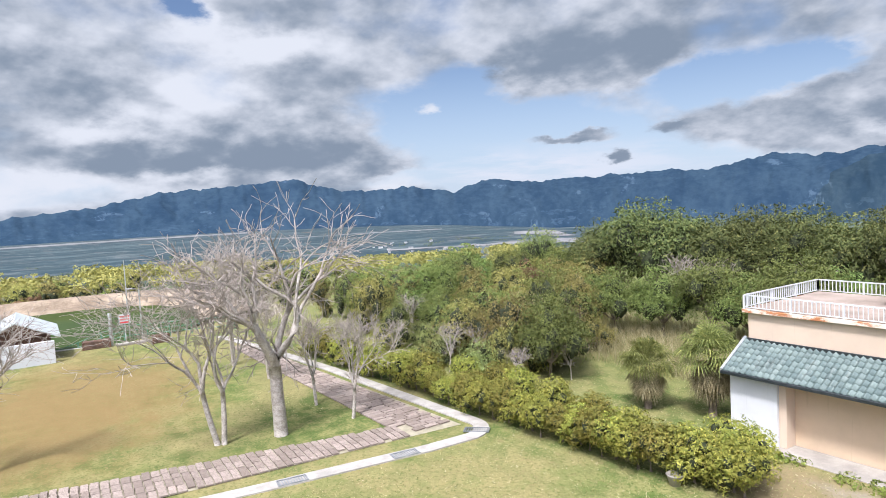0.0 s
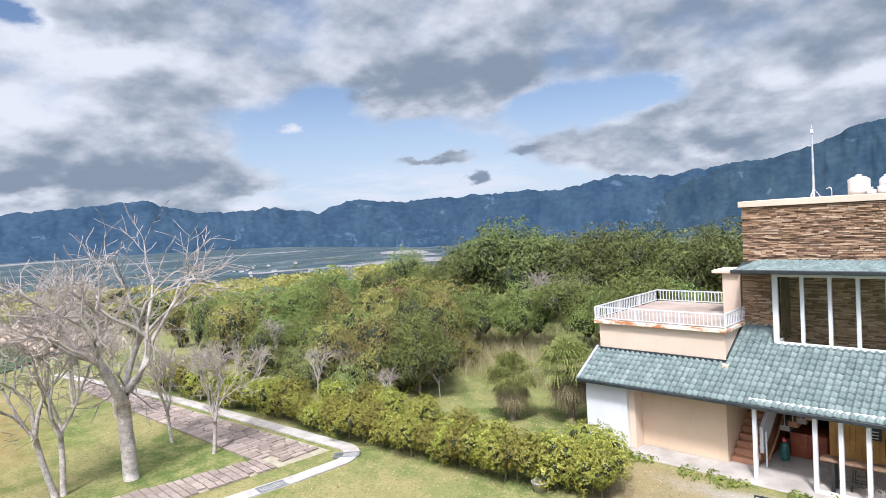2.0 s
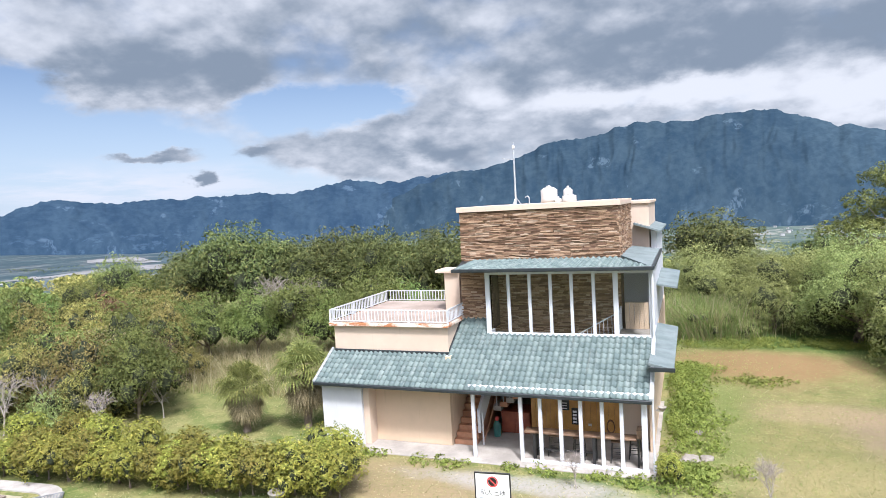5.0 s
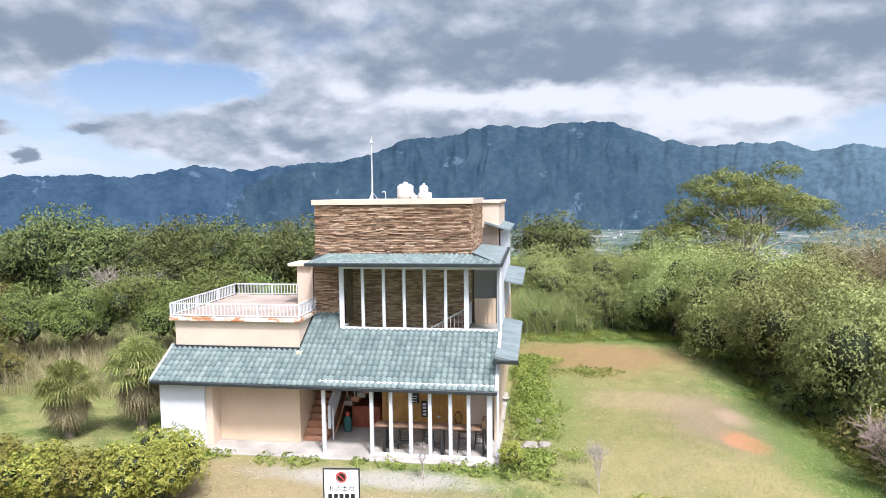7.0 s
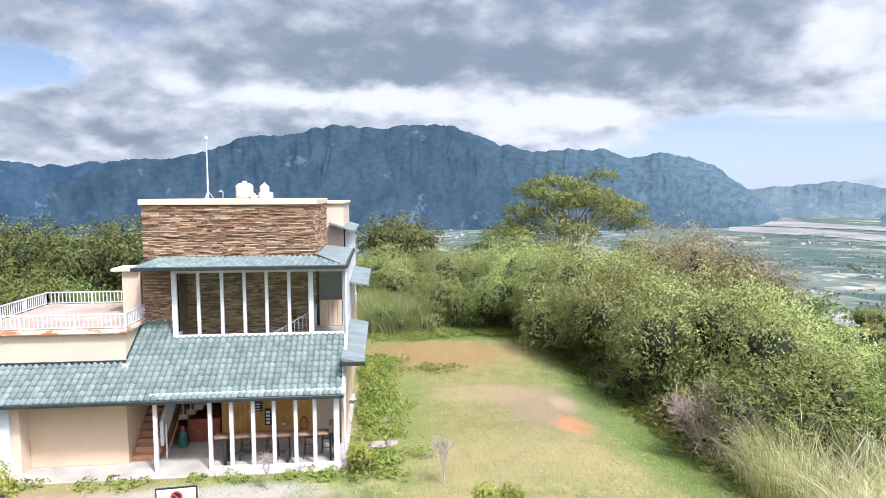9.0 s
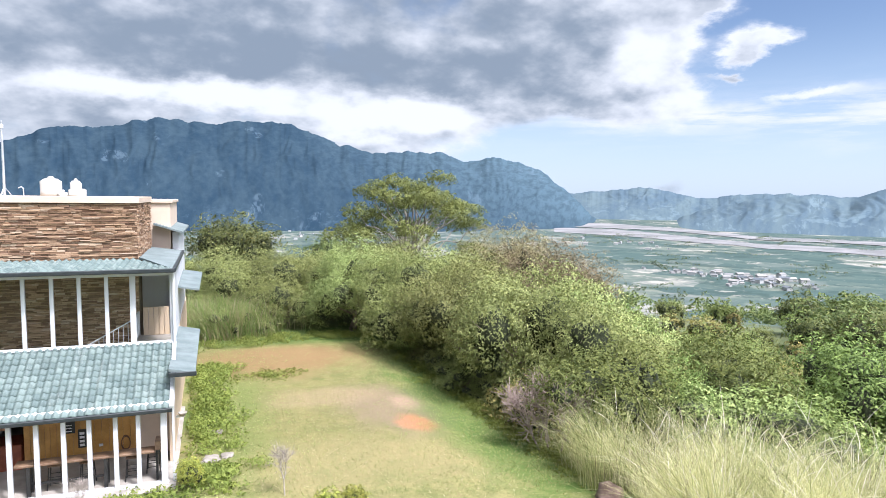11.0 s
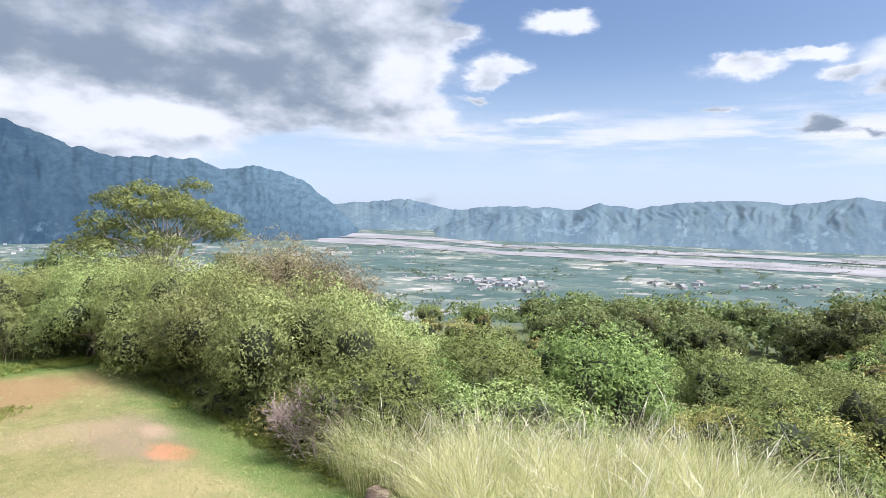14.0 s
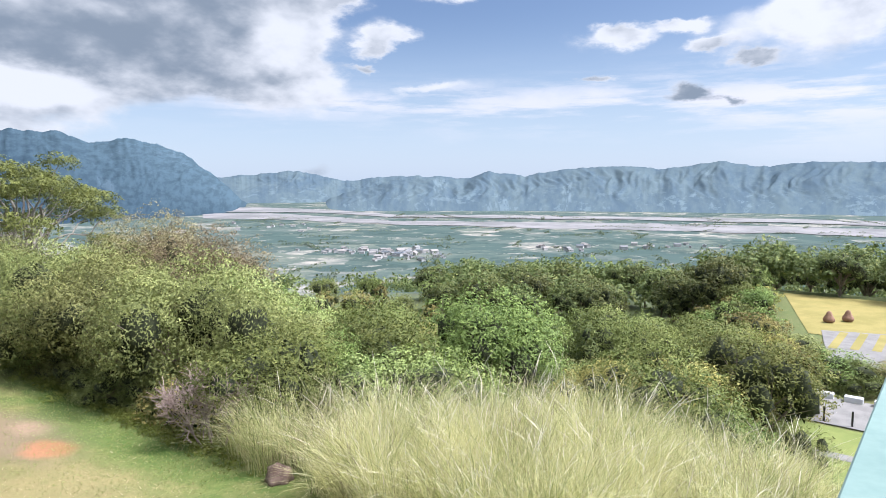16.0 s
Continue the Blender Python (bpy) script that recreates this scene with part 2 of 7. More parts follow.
def paint_ground(n):
    """Lawn with worn patches near by, scrub further off, fields on the plain."""
    p = n.add("ShaderNodeTexCoord", _out=3)
    grain = n.noise(p, 9.0, 5, 0.7)
    tuft = n.noise(p, 1.3, 4, 0.6)
    wide = n.noise(p, 0.16, 4, 0.55)
    grass = n.mix(n.step(n.math("ADD", tuft, n.math("MULTIPLY", n.math("SUBTRACT", grain, 0.5), 0.6)), 0.35, 0.68), (0.075, 0.115, 0.028), (0.225, 0.22, 0.085))
    grass = n.mix(n.math("MULTIPLY", n.step(wide, 0.42, 0.62), 0.7), grass, (0.27, 0.225, 0.105))
    speck = n.noise(p, 6.5, 6, 0.8)
    grass = n.mix(n.math("MULTIPLY", n.step(speck, 0.50, 0.62), 0.75), grass, (0.065, 0.095, 0.022))
    grass = n.mix(n.math("MULTIPLY", n.step(n.noise(n.vec("ADD", p, (40, 9, 0)), 0.45, 6, 0.7), 0.52, 0.6), 0.3), grass, (0.10, 0.15, 0.035))
    grass = n.mix(n.math("MULTIPLY", n.step(n.noise(n.vec("ADD", p, (7, 70, 0)), 2.6, 6, 0.75), 0.56, 0.64), 0.5), grass, (0.22, 0.165, 0.085))
    grass = n.mix(n.math("MULTIPLY", n.step(n.noise(p, 8.0, 6, 0.85), 0.55, 0.66), 0.7), grass, (0.36, 0.31, 0.155))

    def spot(x, y, rx, ry, soft=0.35, rag=0.7):
        q = n.vec("MULTIPLY", n.vec("SUBTRACT", p, (x, y, 0)), (1 / rx, 1 / ry, 0))
        r = n.math("ADD", n.vec("LENGTH", q, out=1), n.math("MULTIPLY", n.math("SUBTRACT", n.noise(p, 0.7, 5, 0.65), 0.5), rag * 2))
        return n.step(r, 1 - soft, 1 + soft, 1.0, 0.0)

    for x, y, rx, ry, colour, strength in SPOTS:
        grass = n.mix(n.math("MULTIPLY", n.math("MULTIPLY", spot(x, y, rx, ry, 0.5), strength), n.step(n.noise(p, 7.0, 6, 0.85), 0.36, 0.56, 0.45, 1.0)), grass, n.mix(grain, colour, tuple(c * 0.72 for c in colour)))
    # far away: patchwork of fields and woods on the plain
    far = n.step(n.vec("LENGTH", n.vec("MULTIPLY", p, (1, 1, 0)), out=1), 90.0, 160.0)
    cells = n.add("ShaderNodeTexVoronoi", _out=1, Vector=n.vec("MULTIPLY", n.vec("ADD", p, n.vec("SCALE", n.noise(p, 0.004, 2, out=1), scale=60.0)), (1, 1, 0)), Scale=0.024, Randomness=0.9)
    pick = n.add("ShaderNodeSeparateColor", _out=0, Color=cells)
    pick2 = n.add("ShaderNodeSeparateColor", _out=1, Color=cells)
    # distance haze goes into these blue-grey field colours, bluest in the west
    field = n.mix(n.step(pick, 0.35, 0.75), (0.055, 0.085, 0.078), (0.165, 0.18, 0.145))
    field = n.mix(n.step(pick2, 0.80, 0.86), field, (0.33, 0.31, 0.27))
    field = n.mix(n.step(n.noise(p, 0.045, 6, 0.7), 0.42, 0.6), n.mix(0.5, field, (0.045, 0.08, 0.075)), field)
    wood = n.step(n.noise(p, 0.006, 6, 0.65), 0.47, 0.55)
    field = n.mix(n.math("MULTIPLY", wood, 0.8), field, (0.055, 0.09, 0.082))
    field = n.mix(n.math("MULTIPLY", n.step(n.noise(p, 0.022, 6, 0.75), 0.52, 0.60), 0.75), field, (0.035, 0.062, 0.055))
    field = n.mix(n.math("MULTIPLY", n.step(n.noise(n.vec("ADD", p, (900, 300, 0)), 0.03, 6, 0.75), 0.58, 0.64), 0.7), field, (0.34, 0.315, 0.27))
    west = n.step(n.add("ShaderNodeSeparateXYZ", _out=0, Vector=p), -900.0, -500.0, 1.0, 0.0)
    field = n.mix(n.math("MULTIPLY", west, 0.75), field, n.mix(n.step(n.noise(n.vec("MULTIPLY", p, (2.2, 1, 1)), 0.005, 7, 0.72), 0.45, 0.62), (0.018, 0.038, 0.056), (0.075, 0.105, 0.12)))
    return n.mix(far, grass, field), grain


SPOTS = [(-32, 36, 19, 13, (0.17, 0.165, 0.065), 0.8), (77, 38, 58, 50, (0.12, 0.15, 0.06), 0.95), (0, 104, 75, 54, (0.12, 0.15, 0.06), 0.95), (-62, 72, 52, 48, (0.22, 0.23, 0.09), 0.9),
         (-38, 2.2, 9, 5.0, (0.23, 0.155, 0.065), 0.85), (-33, -1.5, 8, 4.5, (0.24, 0.165, 0.07), 0.8), (-116, 18.6, 6, 3.5, (0.55, 0.37, 0.24), 0.95), (4.4, 25, 3.6, 8, (0.225, 0.18, 0.082), 0.6), (7.2, 25.6, 2.2, 3.0, (0.22, 0.165, 0.115), 0.85), (0.7, 28, 1.3, 9, (0.12, 0.17, 0.04), 0.55),
         (7.6, 23.6, 0.75, 0.85, (0.40, 0.185, 0.10), 1.0), (7.9, 26.2, 0.7, 0.9, (0.36, 0.25, 0.18), 0.8), (3.0, 35.0, 4.6, 3.4, (0.25, 0.15, 0.075), 0.9), (4.5, 20, 4.0, 2.5, (0.30, 0.25, 0.125), 0.5),
         (-9, 18, 3.5, 1.6, (0.29, 0.21, 0.13), 0.7), (-3.5, 17.3, 3.5, 1.2, (0.29, 0.22, 0.14), 0.55), (-5.0, 18.8, 3.4, 0.6, (0.36, 0.34, 0.31), 0.9),
         (4.5, 27.5, 2.4, 1.3, (0.30, 0.23, 0.14), 0.6), (6, 40, 9, 2.2, (0.05, 0.13, 0.02), 0.7), (10.5, 24, 2.2, 9, (0.06, 0.14, 0.02), 0.7)]


def plaster(tint):
    def paint(n):
        p = n.add("ShaderNodeTexCoord", _out=3)
        cloud = n.noise(p, 0.8, 5, 0.6)
        grain = n.noise(p, 60, 3, 0.6)
        run = n.noise(n.vec("MULTIPLY", p, (9, 9, 0.5)), 1.0, 4, 0.6)
        col = n.mix(n.step(cloud, 0.35, 0.7), tint, tuple(c * 0.9 for c in tint))
        return n.mix(n.math("MULTIPLY", n.step(run, 0.58, 0.75), 0.3), col, tuple(c * 0.62 for c in tint)), grain
    return paint


def stone_paint(n):
    p = n.add("ShaderNodeTexCoord", _out=3)
    one = n.add("ShaderNodeNewGeometry", _out=8)
    grain = n.noise(p, 14, 5, 0.65)
    col = n.mix(n.step(one, 0.0, 1.0), (0.23, 0.135, 0.08), (0.50, 0.34, 0.215))
    col = n.mix(n.step(n.math("FRACT", n.math("MULTIPLY", one, 7.31)), 0.72, 0.9), col, (0.17, 0.10, 0.065))
    col = n.mix(n.step(n.math("FRACT", n.math("MULTIPLY", one, 13.7)), 0.8, 0.95), col, (0.55, 0.42, 0.30))
    return n.mix(n.math("MULTIPLY", grain, 0.45), col, (0.27, 0.18, 0.12)), grain


def tile_paint(n):
    p = n.add("ShaderNodeNewGeometry", _out=0)
    one = n.math("FRACT", n.math("ADD", n.add("ShaderNodeNewGeometry", _out=8), n.add("ShaderNodeObjectInfo", _out=5)))
    dirt = n.noise(p, 1.6, 6, 0.65)
    grain = n.noise(p, 30, 4, 0.6)
    col = n.mix(one, (0.095, 0.135, 0.13), (0.165, 0.215, 0.20))
    col = n.mix(n.math("MULTIPLY", n.step(dirt, 0.5, 0.72), 0.75), col, (0.085, 0.115, 0.11))
    moss = n.noise(n.vec("MULTIPLY", p, (5, 0.7, 0.7)), 1.0, 6, 0.7)
    col = n.mix(n.math("MULTIPLY", n.step(moss, 0.52, 0.68), 0.5), col, (0.26, 0.30, 0.28))
    return n.mix(n.math("MULTIPLY", n.step(grain, 0.55, 0.75), 0.35), col, (0.33, 0.38, 0.36)), grain


def rust_paint(n):
    p = n.add("ShaderNodeTexCoord", _out=3)
    run = n.noise(n.vec("MULTIPLY", p, (2.2, 2.2, 5)), 1.0, 5, 0.65)
    return n.mix(n.step(run, 0.45, 0.6), (0.70, 0.62, 0.52), (0.42, 0.17, 0.07)), run


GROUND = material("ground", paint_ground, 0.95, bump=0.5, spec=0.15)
BEIGE = material("beige_plaster", plaster((0.62, 0.475, 0.335)), 0.85, bump=0.15)
PINK = material("cream_plaster", plaster((0.62, 0.495, 0.385)), 0.85, bump=0.15)
WHITE = material("white_paint", plaster((0.60, 0.615, 0.635)), 0.6, bump=0.1)
STONE = material("ledge_stone", stone_paint, 0.9, bump=0.6, spec=0.2)
MORTAR = material("dark_joint", mottled((0.08, 0.05, 0.035), (0.14, 0.09, 0.06)), 0.95)
TILE = material("glazed_roof_tile", tile_paint, 0.6, bump=0.25, spec=0.3)
TRIM = material("dark_gutter", mottled((0.012, 0.018, 0.02), (0.03, 0.036, 0.04)), 0.45)
RUST = material("rusty_slab_edge", rust_paint, 0.85, bump=0.3)
CONCRETE = material("concrete", mottled((0.27, 0.25, 0.22), (0.39, 0.36, 0.32), 1.2), 0.9, bump=0.25)
DUSTY = material("dusty_screed", mottled((0.24, 0.19, 0.155), (0.36, 0.295, 0.25), 0.8), 0.92, bump=0.2)
PATH = material("path_concrete", mottled((0.29, 0.275, 0.25), (0.44, 0.415, 0.38), 1.5), 0.92, bump=0.3)
WOOD = material("varnished_wood", mottled((0.40, 0.20, 0.05), (0.58, 0.31, 0.085), 2.0), 0.4, bump=0.1)
DARKWOOD = material("dark_wood", mottled((0.07, 0.03, 0.018), (0.15, 0.07, 0.04), 4.0), 0.5, bump=0.1)
REDWOOD = material("red_wood", mottled((0.22, 0.05, 0.025), (0.32, 0.085, 0.04), 3.0), 0.45, bump=0.1)
TERRACOTTA = material("terracotta_tread", mottled((0.35, 0.16, 0.085), (0.46, 0.24, 0.14), 3.0), 0.7, bump=0.1)
METAL = material("galvanised_metal", mottled((0.5, 0.52, 0.53), (0.66, 0.68, 0.69), 3.0), 0.4, 0.7)
BLACK = material("black_metal", mottled((0.012, 0.012, 0.012), (0.03, 0.03, 0.03)), 0.5)
TANK = material("tank_plastic", mottled((0.44, 0.42, 0.38), (0.55, 0.53, 0.49), 2.0), 0.45)
BARK_PALE = material("pale_bark", mottled((0.25, 0.215, 0.185), (0.56, 0.51, 0.455), 5.0, 30, 0.9), 0.9, bump=0.5)
BARK = material("brown_bark", mottled((0.13, 0.10, 0.075), (0.26, 0.21, 0.16), 3.5, 25), 0.9, bump=0.5)
TWIG = material("dry_twig", mottled((0.25, 0.185, 0.165), (0.40, 0.315, 0.285), 3.5, 25), 0.9)
# near-black: the shade inside crowns is put into the twig colour
INNER_SHADE = material("inner_twigs", mottled((0.012, 0.018, 0.007), (0.05, 0.06, 0.026), 6.0, 20), 0.95, bump=0.5)
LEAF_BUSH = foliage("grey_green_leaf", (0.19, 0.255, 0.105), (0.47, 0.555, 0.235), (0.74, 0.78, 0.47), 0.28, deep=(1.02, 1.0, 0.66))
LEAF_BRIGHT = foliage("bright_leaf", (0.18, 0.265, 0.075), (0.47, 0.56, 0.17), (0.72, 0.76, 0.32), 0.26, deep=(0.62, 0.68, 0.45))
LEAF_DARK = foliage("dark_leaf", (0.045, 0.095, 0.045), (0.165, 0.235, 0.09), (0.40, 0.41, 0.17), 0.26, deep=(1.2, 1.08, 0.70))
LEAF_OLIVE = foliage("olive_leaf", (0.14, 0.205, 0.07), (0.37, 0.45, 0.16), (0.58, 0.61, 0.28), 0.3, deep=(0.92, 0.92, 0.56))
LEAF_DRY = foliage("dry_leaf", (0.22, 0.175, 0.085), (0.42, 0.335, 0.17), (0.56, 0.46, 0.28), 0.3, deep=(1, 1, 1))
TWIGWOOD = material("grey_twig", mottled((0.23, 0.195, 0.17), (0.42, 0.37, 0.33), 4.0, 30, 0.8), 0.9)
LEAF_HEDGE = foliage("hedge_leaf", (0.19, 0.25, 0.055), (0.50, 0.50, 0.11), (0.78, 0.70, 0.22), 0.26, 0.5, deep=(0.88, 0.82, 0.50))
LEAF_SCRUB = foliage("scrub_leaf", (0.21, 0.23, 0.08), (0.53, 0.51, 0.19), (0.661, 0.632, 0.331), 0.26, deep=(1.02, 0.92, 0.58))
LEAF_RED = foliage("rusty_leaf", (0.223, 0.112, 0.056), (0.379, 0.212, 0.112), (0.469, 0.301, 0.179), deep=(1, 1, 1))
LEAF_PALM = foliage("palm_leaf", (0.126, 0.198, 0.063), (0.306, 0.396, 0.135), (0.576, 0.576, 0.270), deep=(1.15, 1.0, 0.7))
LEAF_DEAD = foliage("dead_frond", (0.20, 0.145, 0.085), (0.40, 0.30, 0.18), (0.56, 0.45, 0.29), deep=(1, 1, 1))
STRAW = foliage("straw_blade", (0.42, 0.41, 0.17), (0.76, 0.71, 0.40), (0.88, 0.84, 0.62), 0.5, 0.0, deep=(1, 1, 1))
PLUME = foliage("grass_plume", (0.58, 0.50, 0.42), (0.80, 0.74, 0.64), (0.88, 0.84, 0.76), 0.5, 0.0, deep=(1, 1, 1))
GREENBLADE = foliage("green_blade", (0.14, 0.21, 0.05), (0.33, 0.41, 0.11), (0.52, 0.52, 0.22), 0.5, 0.0, deep=(1, 1, 1))


def glass():
    m = bpy.data.materials.new("window_glass")
    m.use_nodes = True
    n = Nodes(m.node_tree)
    clear = n.add("ShaderNodeBsdfTransparent", Color=(0.95, 0.96, 0.96, 1))
    gloss = n.add("ShaderNodeBsdfGlossy", Color=(1, 1, 1, 1), Roughness=0.02)
    mixer = m.node_tree.nodes.new("ShaderNodeMixShader")
    n.put(mixer.inputs[0], n.add("ShaderNodeFresnel", IOR=1.3))
    m.node_tree.links.new(clear, mixer.inputs[1])
    m.node_tree.links.new(gloss, mixer.inputs[2])
    out = m.node_tree.nodes.new("ShaderNodeOutputMaterial")
    m.node_tree.links.new(mixer.outputs[0], out.inputs[0])
    return m


GLASS = glass()


# ---------------------------------------------------------------- mesh helpers
WORLD = {}


def join(ob, parent):
    """Hang ob under parent, leaving it where it is."""
    if parent is not None:
        ob.parent = parent
        ob.matrix_parent_inverse = WORLD.get(parent.name, Matrix()).inverted()


def obj(name, verts, faces, mat, parent=None, label="", smooth=False, normals=None):
    me = bpy.data.meshes.new(name)
    if isinstance(verts, np.ndarray):
        faces = np.asarray(faces, dtype=np.int32)
        k = faces.shape[1]
        me.vertices.add(len(verts))
        me.vertices.foreach_set("co", verts.astype(np.float32).ravel())
        me.loops.add(faces.size)
        me.loops.foreach_set("vertex_index", faces.ravel())
        me.polygons.add(len(faces))
        me.polygons.foreach_set("loop_start", np.arange(0, faces.size, k, dtype=np.int32))
        me.update(calc_edges=True)
    else:
        me.from_pydata(verts, [], faces)
        me.update()
    if smooth:
        me.polygons.foreach_set("use_smooth", np.ones(len(me.polygons), dtype=bool))
    if normals is not None:
        me.polygons.foreach_set("use_smooth", np.ones(len(me.polygons), dtype=bool))
        me.normals_split_custom_set_from_vertices(normals.astype(np.float32))
    me.materials.append(mat)
    ob = new(name, me)
    join(ob, parent)
    if label:
        tagged(ob, label)
    return ob


class Build:
    """Collects faces for one mesh."""

    def __init__(self):
        self.v, self.f = [], []

    def face(self, *pts):
        k = len(self.v)
        self.v += [tuple(p) for p in pts]
        self.f.append(tuple(range(k, k + len(pts))))
        return self

    def box(self, x0, x1, y0, y1, z0, z1, c=0.0):
        """A box, with its edges chamfered by c."""
        if c <= 0:
            k = len(self.v)
            self.v += [(x, y, z) for z in (z0, z1) for y in (y0, y1) for x in (x0, x1)]
            self.f += [tuple(k + i for i in q) for q in ((0, 2, 3, 1), (4, 5, 7, 6), (0, 1, 5, 4), (2, 6, 7, 3), (0, 4, 6, 2), (1, 3, 7, 5))]
            return self
        bm = bmesh.new()
        bmesh.ops.create_cube(bm, size=1.0)
        bmesh.ops.scale(bm, vec=(x1 - x0, y1 - y0, z1 - z0), verts=bm.verts)
        bmesh.ops.translate(bm, vec=((x0 + x1) / 2, (y0 + y1) / 2, (z0 + z1) / 2), verts=bm.verts)
        bmesh.ops.bevel(bm, geom=bm.edges[:], offset=c, segments=1, affect="EDGES")
        return self.take(bm)

    def take(self, bm, m=None):
        k = len(self.v)
        bm.verts.index_update()
        self.v += [tuple((m @ v.co) if m else v.co) for v in bm.verts]
        self.f += [tuple(k + v.index for v in f.verts) for f in bm.faces]
        bm.free()
        return self

    def tube(self, pts, radii, sides=6, cap=True):
        """A round limb along points."""
        pts = [Vector(p) for p in pts]
        if not isinstance(radii, (list, tuple)):
            radii = [radii] * len(pts)
        k = len(self.v)
        for i, (p, r) in enumerate(zip(pts, radii)):
            a = (pts[min(i + 1, len(pts) - 1)] - pts[max(i - 1, 0)]).normalized()
            s = a.cross(Vector((0, 0, 1)) if abs(a.z) < 0.9 else Vector((1, 0, 0))).normalized()
            t = a.cross(s)
            for j in range(sides):
                w = 2 * math.pi * j / sides
                self.v.append(tuple(p + (s * math.cos(w) + t * math.sin(w)) * r))
        for i in range(len(pts) - 1):
            for j in range(sides):
                q = (j + 1) % sides
                self.f.append((k + i * sides + j, k + i * sides + q, k + (i + 1) * sides + q, k + (i + 1) * sides + j))
        if cap:
            self.f.append(tuple(k + j for j in range(sides)))
            self.f.append(tuple(k + (len(pts) - 1) * sides + j for j in reversed(range(sides))))
        return self

    def lathe(self, centre, profile, sides=20):
        """A turned body: profile of (radius, height)."""
        k = len(self.v)
        for r, h in profile:
            for j in range(sides):
                w = 2 * math.pi * j / sides
                self.v.append((centre[0] + r * math.cos(w), centre[1] + r * math.sin(w), centre[2] + h))
        for i in range(len(profile) - 1):
            for j in range(sides):
                q = (j + 1) % sides
                self.f.append((k + i * sides + j, k + i * sides + q, k + (i + 1) * sides + q, k + (i + 1) * sides + j))
        self.f.append(tuple(k + j for j in reversed(range(sides))))
        self.f.append(tuple(k + (len(profile) - 1) * sides + j for j in range(sides)))
        return self

    def done(self, name, mat, parent=None, label="", smooth=False):
        return obj(name, self.v, self.f, mat, parent, label, smooth)


def empty(name, at=(0, 0, 0), label="", category="", group="", kind=""):
    ob = new(name)
    ob.location = at
    ob.empty_display_size = 0.2
    WORLD[ob.name] = Matrix.Translation(at)
    return tagged(ob, label, category, group, kind)


# ---------------------------------------------------------------- ground, plain and mountains
VALLEY = -71.0


def smooth(a, b, x):
    t = min(max((x - a) / (b - a), 0.0), 1.0)
    return t * t * (3 - 2 * t)


def height(x, y):
    """The lie of the land: a level hilltop that falls to the valley, sooner on the right."""
    r = math.hypot(x, y)
    az = math.degrees(math.atan2(-x, y))
    right = smooth(-12, -38, az) if az > -150 else smooth(-178, -150, az)
    hill = smooth(15, 48, r) * -6.2 + smooth(48, 105, r) * -6.0
    park = smooth(15, 40, r) * -6.2 + smooth(92, 140, r) * -6
    p = smooth(-70, -79, az) * smooth(-150, -125, az)
    near = hill * (1 - p) + park * p
    level = smooth(48, 115, r) * -3.5 - 5.0 * smooth(56, 110, r) * smooth(16, 4, az)
    near -= 3.4 * math.exp(-((r - 70) / 15) ** 2) * (1 - p)
    z = right * near + (1 - right) * level
    start = 125 - 25 * right
    fall = smooth(start, start + 420 - 150 * right, r)
    z = z * (1 - fall) + VALLEY * fall
    bumps = noise.noise((x * 0.06, y * 0.06, 0)) * 0.5 * smooth(28, 60, r) * (1 - fall) * (1 - p)
    if -86 < x < -48 and abs(y) < 24:
        q = ((abs(x + 66) / 13.5) ** 3.5 + (abs(y + 2) / 16.5) ** 3) ** 0.3
        bumps = bumps * smooth(1.0, 1.3, q) - 1.6 * smooth(1.0, 0.82, q) + 0.5 * smooth(0.95, 1.05, q) * smooth(1.3, 1.08, q) * smooth(-62, -70, x)
    return z + bumps


def build_ground():
    rings = [0.0, 2.0]
    while rings[-1] < 130:
        rings.append(rings[-1] + max(0.8, rings[-1] * 0.035))
    while rings[-1] < 4900:
        rings.append(rings[-1] * 1.07)
    steps = 288
    v = [(0, 0, height(0, 0.01))]
    for r in rings[1:]:
        for j in range(steps):
            a = 2 * math.pi * j / steps
            x, y = r * math.sin(a), r * math.cos(a)
            v.append((x, y, height(x, y)))
    f = [(0, 1 + (j + 1) % steps, 1 + j) for j in range(steps)]
    for i in range(len(rings) - 2):
        for j in range(steps):
            a, b = 1 + i * steps + j, 1 + i * steps + (j + 1) % steps
            f.append((a, b, b + steps, a + steps))
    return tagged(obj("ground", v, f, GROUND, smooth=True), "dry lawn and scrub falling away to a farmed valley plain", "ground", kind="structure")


build_ground()


